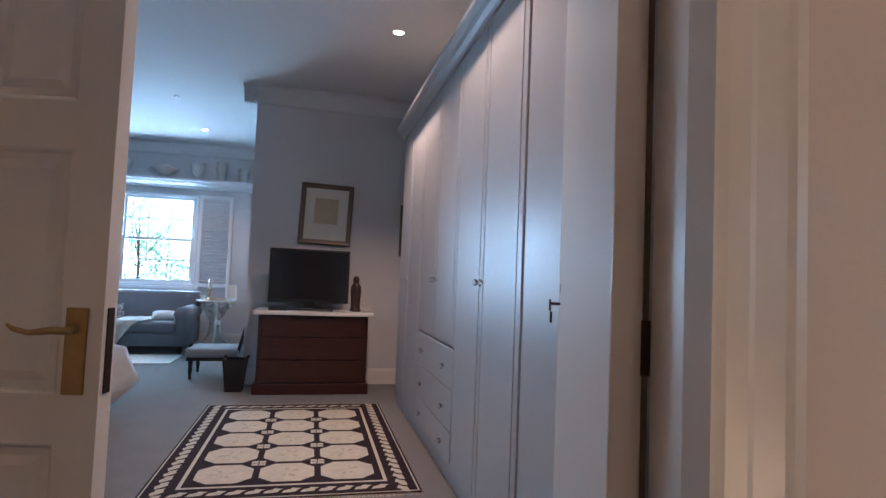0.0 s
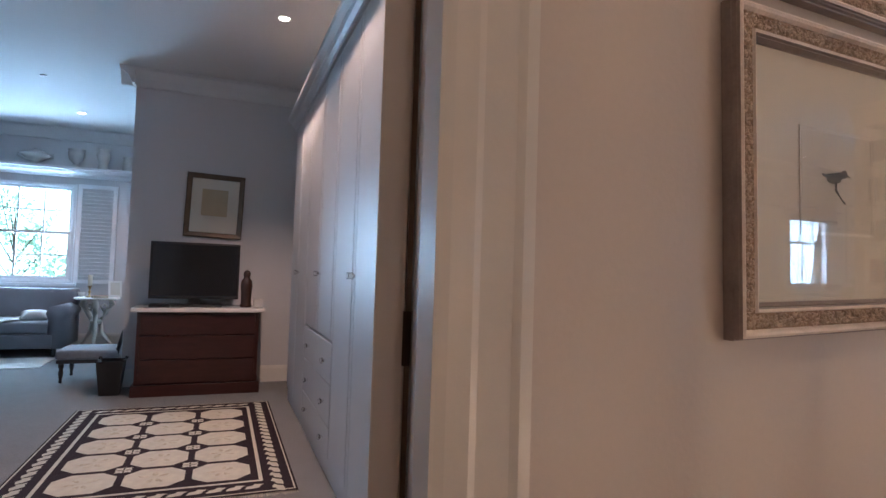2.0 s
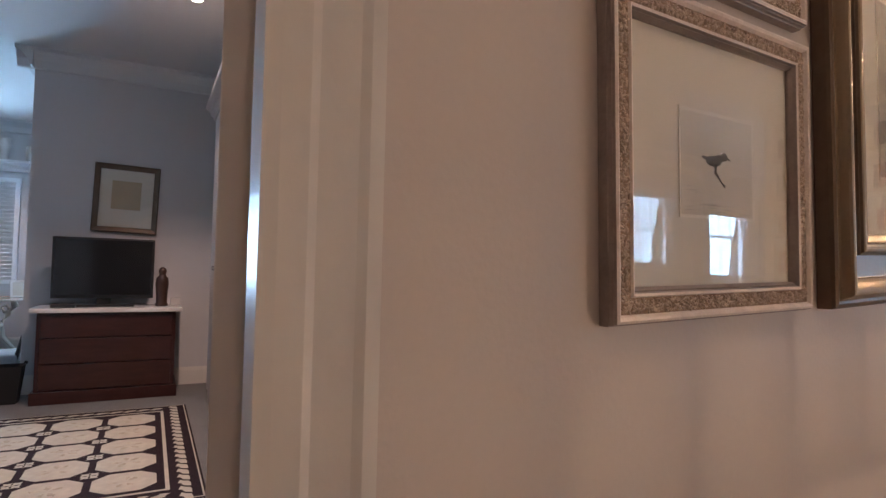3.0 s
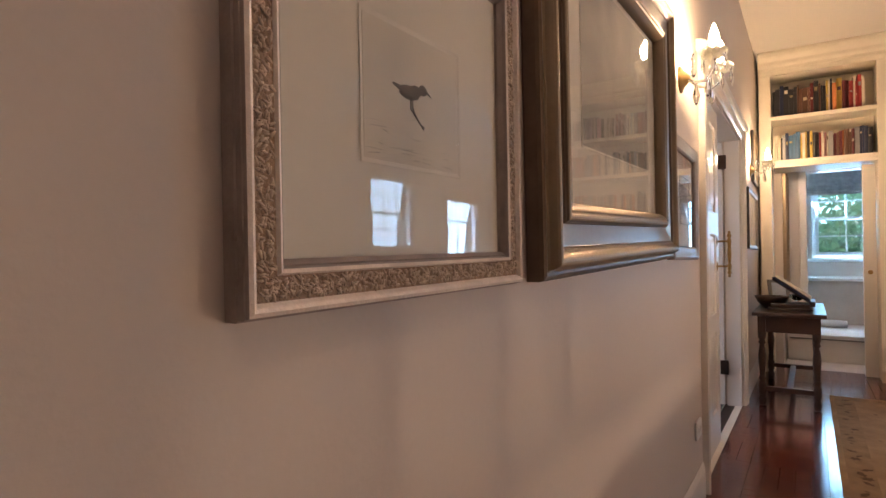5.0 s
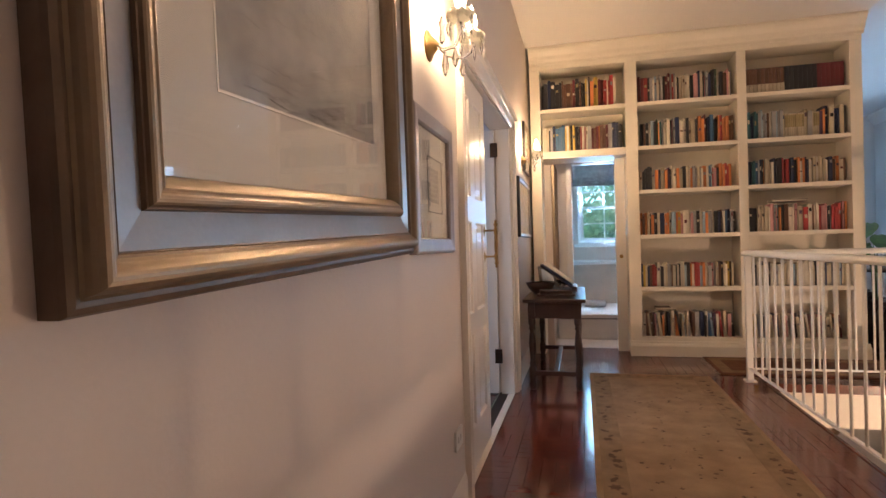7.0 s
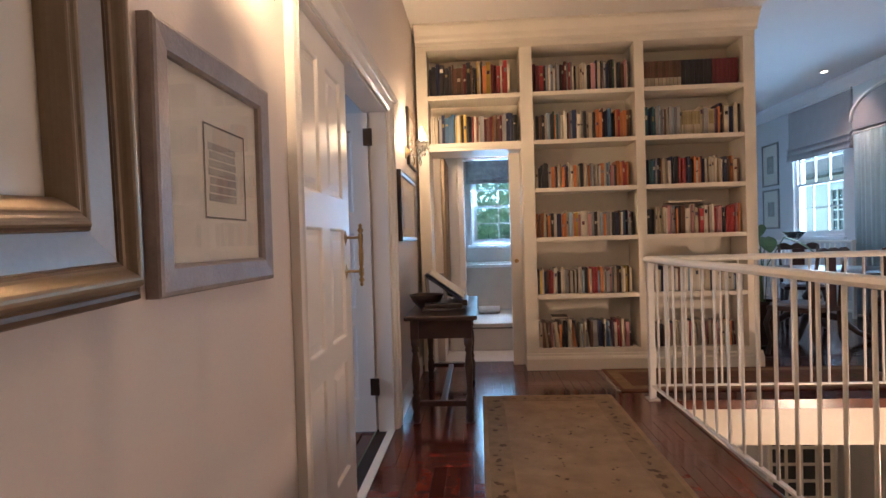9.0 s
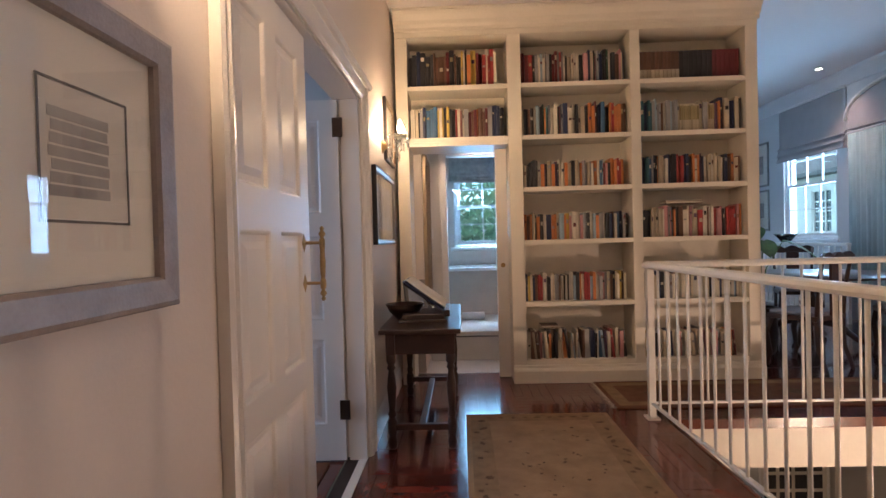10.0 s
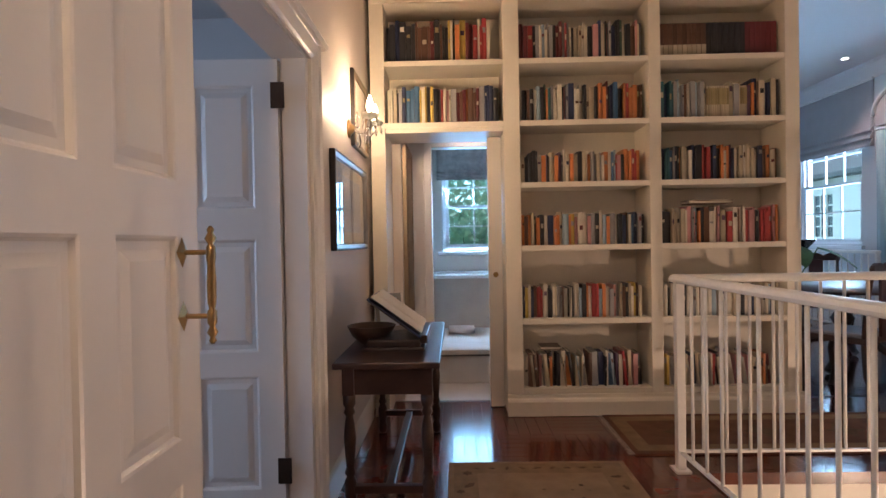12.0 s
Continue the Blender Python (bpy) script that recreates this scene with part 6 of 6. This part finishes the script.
# window recess
sh = thing("high_shelf", pose(0, 0, 0), "white shelf above the window lined with pottery", "shelf")
part("board", boxes((-4.9, -1.675, 8.70, 8.898, 2.42, 2.455), bevel=0.004), M["shutter"], sh)
part("moulding", extrude_profile([(8.898, 2.419), (8.75, 2.419), (8.77, 2.39), (8.84, 2.36), (8.86, 2.33), (8.898, 2.33)], -4.9, -1.675), M["shutter"], sh)
POTS = {
    "urn": [(0.05, 0), (0.055, 0.01), (0.025, 0.03), (0.03, 0.05), (0.07, 0.10), (0.085, 0.17), (0.075, 0.20), (0.09, 0.22), (0.08, 0.22), (0.06, 0.17)],
    "vase": [(0.05, 0), (0.055, 0.02), (0.045, 0.05), (0.06, 0.12), (0.075, 0.17), (0.055, 0.22), (0.075, 0.25), (0.065, 0.25), (0.045, 0.2)],
    "jug": [(0.045, 0), (0.06, 0.02), (0.062, 0.10), (0.055, 0.16), (0.065, 0.18), (0.055, 0.18), (0.045, 0.14)],
    "tureen": [(0.06, 0), (0.065, 0.012), (0.03, 0.03), (0.09, 0.06), (0.14, 0.11), (0.13, 0.13), (0.08, 0.16), (0.015, 0.18), (0.02, 0.19), (0.005, 0.20)],
}
for kind, x in (("jug", -4.55), ("vase", -4.30), ("jug", -4.02), ("urn", -3.78), ("tureen", -3.25), ("urn", -2.78), ("vase", -2.45), ("jug", -2.14)):
    pt = thing("pottery_" + kind, pose(x, 8.80, 2.4555), "pale unglazed " + kind + " on the shelf above the window", kind, "pottery on the shelf")
    part("body", lathe([(r * 1.2, z * 1.15) for r, z in POTS[kind]], 16), M["plaster"], pt, "", True)
    if kind in ("tureen", "jug"):
        for s in ((-1, 1) if kind == "tureen" else (1,)):
            r0 = 0.13 if kind == "tureen" else 0.058
            part("handle", tube([(s * r0 * 1.12, 0, 0.125), (s * (r0 + 0.07), 0, 0.15), (s * (r0 + 0.075), 0, 0.10), (s * r0, 0, 0.075)], 0.010, 8), M["plaster"], pt, "", True)


def shutter(x0, x1, label):
    s = thing("window_shutter", pose(x0, 8.875, 0.86), label, "shutter", "louvred window shutters")
    w, h = x1 - x0, 1.38
    part("frame", moulding(w, h, [(0, -0.018), (0, 0.018), (0.05, 0.018), (0.05, -0.018)]), M["shutter"], s)
    me = None
    n = 25
    for k in range(n):
        if me is None:
            o = part("slat", boxes((0.048, w - 0.048, -0.004, 0.004, -0.027, 0.027)), M["shutter"], s)
            me = o.data
        else:
            o = new("slat", me)
            o.parent = s
        o.matrix_basis = pose(0, 0, 0.075 + (h - 0.15) * k / (n - 1), 42, 0, 0)


shutter(-2.74, -2.26, "open white louvred shutter beside the window")
shutter(-4.42, -3.87, "open white louvred shutter beside the window")
for z in (0.12, 1.24):
    hg = part("hinge", boxes((-0.03, -0.005, -0.10, -0.085, z, z + 0.06)), M["bronze"], w1)

sf = thing("sofa", pose(-4.55, 7.78, 0), "blue-grey upholstered daybed sofa under the window", "sofa")
part("base", boxes((0.0, 1.85, 0.02, 0.85, 0.10, 0.27), bevel=0.02), M["sofa"], sf)
part("seat_cushion", boxes((0.02, 1.80, 0.0, 0.72, 0.272, 0.42), bevel=0.04), M["sofa"], sf, "", True)
part("backrest", boxes((-0.05, 1.95, 0.70, 0.92, 0.10, 0.80), bevel=0.05), M["sofa"], sf, "", True)
bm = extrude_profile([(1.80, 0.10), (1.80, 0.45), (1.77, 0.52), (1.80, 0.60), (1.88, 0.62), (1.96, 0.58), (1.97, 0.50), (1.94, 0.44), (1.95, 0.10)], 0.03, 0.86, axis="y")
part("arm", bm, M["sofa"], sf, "rolled sofa arm", True)
for x in (0.08, 1.86):
    for y in (0.08, 0.80):
        part("foot", lathe([(0.02, 0.0), (0.03, 0.05), (0.026, 0.10)], 10, (x, y, 0)), M["blackwood"], sf)


def cushion(name, m, w, h, d, material, label, cat="cushion"):
    c = thing(name, m, label, cat)
    bm = bmesh.new()
    n = 10
    g = {}
    for s in (-1, 1):
        for i in range(n + 1):
            for j in range(n + 1):
                u, v = 2 * i / n - 1, 2 * j / n - 1
                puff = (max(0, (1 - u * u)) * max(0, (1 - v * v))) ** 0.45
                g[s, i, j] = bm.verts.new((u * w / 2 * (1 - 0.06 * (1 - v * v) * 0 - 0.05 * (1 - abs(v))), s * d / 2 * puff, h / 2 + v * h / 2 * (1 - 0.05 * (1 - abs(u)))))
        for i in range(n):
            for j in range(n):
                bm.faces.new((g[s, i, j], g[s, i + 1, j], g[s, i + 1, j + 1], g[s, i, j + 1]))
    bmesh.ops.remove_doubles(bm, verts=bm.verts[:], dist=1e-4)
    bmesh.ops.recalc_face_normals(bm, faces=bm.faces[:])
    part("cover", bm, material, c, "", True)
    return c


cushion("cushion", pose(-4.05, 8.30, 0.425, -16, 0, 0), 0.46, 0.30, 0.16, M["linen"], "white cushion leaning on the sofa back")
cushion("cushion", pose(-4.40, 8.22, 0.425, -18, 0, 12), 0.42, 0.30, 0.16, M["linen"], "white cushion at the end of the sofa")
cushion("cushion", pose(-2.95, 8.02, 0.43, -60, 0, 8), 0.30, 0.18, 0.14, M["linen"], "small white cushion lying on the sofa seat")


def teddy(name, m, s, material, label):
    bm = bmesh.new()
    blob(bm, (0, 0, 0.10), 0.095, squash=(1, 0.85, 1.1), wob=0.06)
    blob(bm, (0, -0.01, 0.255), 0.078, squash=(1.05, 0.95, 0.95), wob=0.05)
    blob(bm, (0, -0.075, 0.24), 0.035)
    for x in (-1, 1):
        blob(bm, (x * 0.06, 0, 0.325), 0.03)
        blob(bm, (x * 0.10, -0.04, 0.14), 0.04, squash=(0.9, 0.9, 1.5))
        blob(bm, (x * 0.07, -0.12, 0.04), 0.045, squash=(0.9, 1.7, 0.9))
    bmesh.ops.scale(bm, vec=(s, s, s), verts=bm.verts[:])
    o = part(name, bm, material, None, "", True)
    o.matrix_basis = m
    return tagged(o, label, "soft toy")


teddy("teddy_bear", pose(-3.66, 8.20, 0.415, -8, 0, 12), 0.92, M["bear"], "tan plush teddy bear sitting on the sofa")
teddy("teddy_bear", pose(-3.52, 8.08, 0.415, -6, 0, -8), 0.62, M["bear_pale"], "grey plush teddy bear sitting on the sofa")
th = thing("throw", pose(-3.85, 7.78, 0), "cream fringed throw draped over the sofa seat", "throw")
bm = bmesh.new()
path_ = [(0.62, 0.432), (0.30, 0.436), (0.05, 0.436), (-0.02, 0.425), (-0.035, 0.36), (-0.04, 0.25), (-0.045, 0.14)]
n = 16
loops = []
for k, (y, z) in enumerate(path_):
    skew = 0.38 * (1 - k / 6)
    loops.append([bm.verts.new((skew + 0.52 * i / n * (1 - 0.03 * k), y - 0.012 * math.sin(i * 1.3 + k * 0.2) * (k > 2), z + 0.004 * math.sin(i * 1.7) * (k < 4))) for i in range(n + 1)])
for a, b in zip(loops, loops[1:]):
    for i in range(n):
        bm.faces.new((a[i], a[i + 1], b[i + 1], b[i]))
tc_ = part("cloth", bm, M["cream_cloth"], th, "", True)
md = tc_.modifiers.new("thickness", "SOLIDIFY")
md.thickness = 0.008
bm = bmesh.new()
for i in range(40):
    x = 0.01 + 0.42 * i / 40
    bm.faces.new([bm.verts.new(p) for p in ((x, -0.05, 0.14), (x + 0.005, -0.05, 0.14), (x + 0.004, -0.055, 0.06), (x, -0.055, 0.06))])
ob = part("fringe", bm, M["cream_cloth"], th)
ob["kind"] = "stuff"
sr = thing("small_rug", pose(-4.6, 7.0, 0.0005), "small pale rug in front of the sofa", "rug")
part("ground", boxes((0, 1.98, 0, 0.72, 0, 0.010), bevel=0.003), M["cream_cloth"], sr)

ct2 = thing("side_table", pose(-2.36, 8.42, 0), "white ornate cast-iron side table in the window recess", "side table")
part("tabletop", lathe([(0.01, 0.665), (0.24, 0.665), (0.27, 0.68), (0.26, 0.695), (0.01, 0.697)], 28), M["ironwhite"], ct2, "", True)
for k in range(3):
    a = 0.6 + k * 2.094
    ca, sa = math.cos(a), math.sin(a)
    pts = [(r * ca, r * sa, z) for r, z in ((0.17, 0.665), (0.20, 0.60), (0.12, 0.50), (0.05, 0.38), (0.08, 0.22), (0.20, 0.06), (0.24, 0.0))]
    part("leg", tube(pts, [0.03, 0.042, 0.034, 0.028, 0.028, 0.024, 0.03], 8), M["ironwhite"], ct2, "scrolled iron leg", True)
    pts = [(r * ca, r * sa, z) for r, z in ((0.10, 0.60), (0.14, 0.55), (0.08, 0.52), (0.05, 0.58), (0.10, 0.60))]
    part("scroll", tube(pts, 0.018, 6), M["ironwhite"], ct2, "", True)
part("collar", lathe([(0.06, 0.34), (0.075, 0.37), (0.06, 0.40)], 16), M["ironwhite"], ct2, "", True)
cs = thing("candlestick", pose(-2.44, 8.35, 0.6975), "brass candlestick with a white candle", "candlestick")
part("stick", lathe([(0.045, 0.0), (0.047, 0.008), (0.015, 0.02), (0.010, 0.05), (0.018, 0.07), (0.009, 0.10), (0.018, 0.135), (0.028, 0.145), (0.026, 0.152)], 14), M["brass"], cs, "", True)
part("candle", lathe([(0.027, 0.153), (0.027, 0.29), (0.02, 0.294)], 14), M["candle"], cs, "thick white candle", True)
bk2 = thing("book", pose(-2.30, 8.24, 0.6975, 0, 0, 20), "small orange book lying on the side table", "book")
part("cover", boxes((-0.09, 0.09, -0.06, 0.06, 0, 0.004), (-0.09, 0.09, -0.06, 0.06, 0.022, 0.026)), BM["o"], bk2)
part("page_block", boxes((-0.088, 0.086, -0.057, 0.059, 0.004, 0.022)), M["paper"], bk2)
ph = thing("standing_photo", pose(-2.24, 8.46, 0.6975, -14, 0, 20), "white photo frame standing on the side table", "photo frame")
part("frame", moulding(0.16, 0.22, [(0, -0.01), (0, 0.01), (0.025, 0.008), (0.025, 0), (0, -0.01)]), M["white"], ph)
part("photo", boxes((0.02, 0.14, -0.003, 0.004, 0.02, 0.20)), M["print_pale"], ph)
cu = thing("small_cup", pose(-2.55, 8.45, 0.6975), "small white cup on the side table", "cup")
part("body", lathe([(0.025, 0), (0.035, 0.03), (0.04, 0.06), (0.036, 0.06), (0.02, 0.01)], 14), M["white"], cu, "", True)
for z, h in ((1.50, 0.40), (0.98, 0.32)):
    sp = thing("framed_print", pose(-1.6715, 8.0, z, 0, 0, -90), "dark frame hung on the recess wall", "picture")
    sp.matrix_basis = pose(-1.6715, 7.7, z, 0, 0, -90)
    part("moulding", moulding(0.34, h, [(0, 0), (0, 0.022), (0.03, 0.022), (0.034, 0)]), M["frame_brown"], sp)
    part("print", boxes((0.03, 0.31, -0.008, -0.002, 0.03, h - 0.03)), M["print_pale"], sp)

# bed: its corner and linen come into view past the door
bd = thing("bed", pose(-4.55, 3.05, 0), "bed with a grey valance and rumpled white bedding", "bed")
part("base", boxes((0.0, 1.92, 0.05, 1.95, 0.02, 0.30), bevel=0.02), M["sofa"], bd)
part("mattress", boxes((-0.02, 1.95, 0.0, 1.98, 0.302, 0.52), bevel=0.05), M["linen"], bd, "", True)
bm = bmesh.new()
n, k = 26, 14
grid = []
for j in range(k + 1):
    row = []
    for i in range(n + 1):
        s, t = i / n, j / k
        x, y = 0.25 + 1.72 * t, -0.02 + 2.02 * s
        z = 0.545 + 0.02 * noise.noise(Vector((x * 4, y * 4, 0)))
        if t > 0.72:
            q = (t - 0.72) / 0.28
            x = 1.97 + 0.06 * math.sin(s * 14) * q + 0.10 * q + 0.03 * noise.noise(Vector((s * 9, q * 3, 1)))
            z = 0.53 - (0.40 + 0.10 * math.sin(s * 9 + 1)) * q
        row.append(bm.verts.new((x, y, z)))
    grid.append(row)
for a, b in zip(grid, grid[1:]):
    for i in range(n):
        bm.faces.new((a[i], a[i + 1], b[i + 1], b[i]))
bl_ = part("bedspread", bm, M["linen"], bd, "rumpled white bedspread hanging over the side", True)
md = bl_.modifiers.new("thickness", "SOLIDIFY")
md.thickness = 0.012
va = thing("smoke_detector", pose(-2.57, 6.35, 3.0), "small dark round ceiling vent", "ceiling vent")
part("cap", lathe([(0.03, 0.0), (0.03, -0.008), (0.02, -0.012)], 14), M["silver_dull"], va)

# ---- outside ----
setting("ground", boxes((-400, 400, -400, 400, -3.4, -3.2)), M["lawn"], "green lawn reaching to the horizon", "ground")


def leaf_cloud(bm, centre, radius, count, seed, size=0.12):
    q = random.Random(seed)
    c = Vector(centre)
    for _ in range(count):
        d = Vector((q.gauss(0, 1), q.gauss(0, 1), q.gauss(0, 1))).normalized() * radius * (0.45 + 0.6 * q.random())
        p = c + Vector((d.x, d.y, d.z * 0.8))
        a = Vector((q.gauss(0, 1), q.gauss(0, 1), q.gauss(0, 1))).normalized()
        b = a.cross(Vector((q.gauss(0, 1), q.gauss(0, 1), q.gauss(0, 1)))).normalized()
        s = size * q.uniform(0.6, 1.3)
        bm.faces.new([bm.verts.new(v) for v in (p - a * s, p + b * s * 0.45, p + a * s, p - b * s * 0.45)])


def tree(m, height, spread, seed, label, clumps=16, per=160, leaf=0.12):
    t = thing("tree", m, label, "tree")
    q = random.Random(seed)
    part("trunk", tube([(0, 0, 0), (0.1, 0.05, height * 0.35), (0.0, 0.15, height * 0.7)], [0.14, 0.06, 0.02], 10), M["bark"], t, "", True)
    bm, lb = bmesh.new(), bmesh.new()
    for k in range(clumps):
        a = q.uniform(0, 6.28)
        r = spread * math.sqrt(q.random())
        end = Vector((r * math.cos(a), r * math.sin(a), height * q.uniform(0.40, 1.0)))
        st_ = Vector((0.05, 0.1, height * q.uniform(0.3, 0.6)))
        md_ = st_.lerp(end, 0.5) + Vector((0, 0, 0.3))
        tube([st_, md_, end], [0.020, 0.010, 0.004], 6, lb)
        leaf_cloud(bm, end, spread * q.uniform(0.18, 0.34), per, seed * 100 + k, leaf)
    part("limbs", lb, M["bark"], t, "", True)
    part("crown", bm, M["foliage"], t)["kind"] = "stuff"


tree(pose(-2.4, 15.0, -3.2), 6.8, 2.6, 3, "broad leafy tree outside the bedroom window", 20, 130, 0.085)
tree(pose(-6.4, 19.0, -3.2), 8.0, 3.0, 4, "leafy garden tree seen through the bedroom window", 14, 120, 0.10)
tree(pose(1.2, 18.5, -3.2), 7.0, 2.8, 9, "leafy garden tree seen through the bedroom window", 14, 120, 0.10)
hd = thing("hedge", pose(16.5, -1.0, -3.2), "tall dense green hedge outside the bathroom window", "hedge")
bm = bmesh.new()
q = random.Random(2)
for k in range(70):
    leaf_cloud(bm, (q.uniform(-0.4, 0.9), q.uniform(-3.0, 3.0), q.uniform(2.4, 6.8)), 0.8, 260, 500 + k, 0.12)
for k in range(30):
    leaf_cloud(bm, (q.uniform(1.6, 2.4), q.uniform(-4.0, 4.0), q.uniform(2.4, 7.5)), 0.9, 200, 700 + k, 0.2)
part("leaves", bm, M["foliage"], hd)["kind"] = "stuff"
bm = bmesh.new()
for y in (-2.2, -0.8, 0.6, 2.0):
    tube([(0.9, y, 0), (0.9, y + 0.1, 3.0), (0.8, y, 5.0)], [0.08, 0.05, 0.02], 8, bm)
part("stems", bm, M["bark"], hd)

hs = thing("house", pose(0, 0, 0), "white rendered house wing with small-paned sash windows", "house")
hcells = wall_cells(6.0, 40.0, -3.2, 3.4, [(23.0, 24.2, 1.1, 2.8), (28.5, 29.7, 1.1, 2.8), (17.0, 18.2, 1.1, 2.8), (12.0, 13.2, 1.1, 2.8)])
part("wall", boxes(*[(a, b, -14.3, -14.0, lo, hi) for a, b, lo, hi in hcells]), M["render"], hs)
part("roof", extrude_profile([(-13.4, 3.3), (-13.4, 3.45), (-18.0, 6.2), (-22.6, 3.45), (-22.6, 3.3)], 5.5, 40.5), M["rooftile"], hs)
part("rear_wall", boxes((6.0, 40.0, -22.2, -22.0, -3.2, 3.4)), M["render"], hs)
for x in (23.0, 28.5, 17.0, 12.0):
    wn_ = part("window", boxes((x, x + 1.2, -14.14, -14.10, 1.1, 2.8)), M["darkpane"], hs, "dark small-paned window")
    bm = boxes((x, x + 1.2, -14.10, -14.04, 1.1, 1.17), (x, x + 1.2, -14.10, -14.04, 2.73, 2.8), (x, x + 0.07, -14.10, -14.04, 1.17, 2.73), (x + 1.13, x + 1.2, -14.10, -14.04, 1.17, 2.73))
    for k in range(1, 3):
        box(bm, x + 0.07 + 1.06 * k / 3 - 0.025, x + 0.07 + 1.06 * k / 3 + 0.025, -14.095, -14.05, 1.17, 2.73)
    for k in range(1, 4):
        box(bm, x + 0.07, x + 1.13, -14.094, -14.052, 1.17 + 1.56 * k / 4 - 0.025, 1.17 + 1.56 * k / 4 + 0.025)
    part("glazing_bars", bm, M["render"], wn_)

# ---- the bedroom wing stands a few degrees askew to the landing wall ----
BEDROOM_TURN = pose(0.0822, 0.1045, -0.016, 0, 0, -4.818)
bpy.context.view_layer.update()


def middle(ob):
    """The middle of a thing with its parts, or a lamp's place."""
    corners = [o.matrix_world @ Vector(c) for o in (ob, *ob.children_recursive) if o.type == "MESH" for c in o.bound_box]
    if not corners:
        return ob.matrix_basis.translation
    return Vector([(min(c[i] for c in corners) + max(c[i] for c in corners)) / 2 for i in range(3)])


LANDING_SIDE = ("door_4", "trim_door", "trim_lining", "trim_bathroom", "trim_threshold", "trim_nosing", "floor_threshold", "ceiling_entry", "backdrop", "ground", "wall_north")
for ob in list(scene.objects):
    if ob.parent is None and ob.type != "CAMERA" and not ob.name.startswith(LANDING_SIDE):
        c = middle(ob)
        if 0.66 < c.y < 40 and c.x < 0.62 or ob.name.startswith("tree"):
            ob.matrix_basis = BEDROOM_TURN @ ob.matrix_basis

# ---- parquet: basket-woven blocks, the stretch along the landing as single pieces ----
BLK, SIDE = 0.07, 0.35
piece = {}
for turn in (0, 1):
    w, d = (SIDE, BLK) if turn == 0 else (BLK, SIDE)
    me = bpy.data.meshes.new("parquet_block")
    bm = bmesh.new()
    g = 0.0006
    lo = [bm.verts.new((x, y, -0.006)) for x, y in ((g, g), (w - g, g), (w - g, d - g), (g, d - g))]
    c = 0.0015
    hi = [bm.verts.new((x, y, 0.0)) for x, y in ((c, c), (w - c, c), (w - c, d - c), (c, d - c))]
    bm.faces.new(hi)
    for k in range(4):
        bm.faces.new((lo[k], lo[(k + 1) % 4], hi[(k + 1) % 4], hi[k]))
    bmesh.ops.recalc_face_normals(bm, faces=bm.faces[:])
    bm.to_mesh(me)
    bm.free()
    me.materials.append(M["parquet"])
    piece[turn] = me
floor_ob = bpy.data.objects["floor"]
verts, faces = [], []
rp = random.Random(6)
count = 0


def lay(x, y, turn, single, size):
    global count
    if single:
        o = bpy.data.objects.new("parquet_block", piece[turn])
        scene.collection.objects.link(o)
        o.parent = floor_ob
        o.location = (x, y, rp.uniform(-0.0006, 0.0))
        count += 1
        return
    w, d = size
    z = rp.uniform(-0.0006, 0.0)
    c, n0 = 0.0012, len(verts)
    verts.extend([(x + c, y + c, z), (x + w - c, y + c, z), (x + w - c, y + d - c, z), (x + c, y + d - c, z)])
    faces.append((n0, n0 + 1, n0 + 2, n0 + 3))


for (xa, xb, ya, yb) in ((-3.0, 5.0, -1.35, 0.5), (5.0, 6.35, -5.25, 0.5), (6.4, 12.2, -5.25, -2.55)):
    i0, i1, j0, j1 = math.floor(xa / SIDE), math.ceil(xb / SIDE), math.floor(ya / SIDE), math.ceil(yb / SIDE)
    for i in range(i0, i1):
        for j in range(j0, j1):
            x, y, turn = i * SIDE, j * SIDE, (i + j) % 2
            for k in range(5):
                px, py = (x, y + k * BLK) if turn == 0 else (x + k * BLK, y)
                w, d = (SIDE, BLK) if turn == 0 else (BLK, SIDE)
                x0, x1, y0, y1 = max(px, xa), min(px + w, xb), max(py, ya), min(py + d, yb)
                if x1 - x0 < 0.01 or y1 - y0 < 0.01:
                    continue
                whole = abs(x1 - x0 - w) < 1e-6 and abs(y1 - y0 - d) < 1e-6
                near = 2.5 < px < 6.0 and (-0.10 < py < 0.5 or (py < -0.9 and px < 5.2) or px > 5.05) and py > -1.4
                lay(x0, y0, turn, near and whole and count < 300, (x1 - x0, y1 - y0))
me = bpy.data.meshes.new("parquet_rest")
me.from_pydata(verts, [], faces)
me.materials.append(M["parquet_rest"])
pr_ = new("parquet_rest", me)
pr_.parent = floor_ob
pr_["kind"] = "stuff"
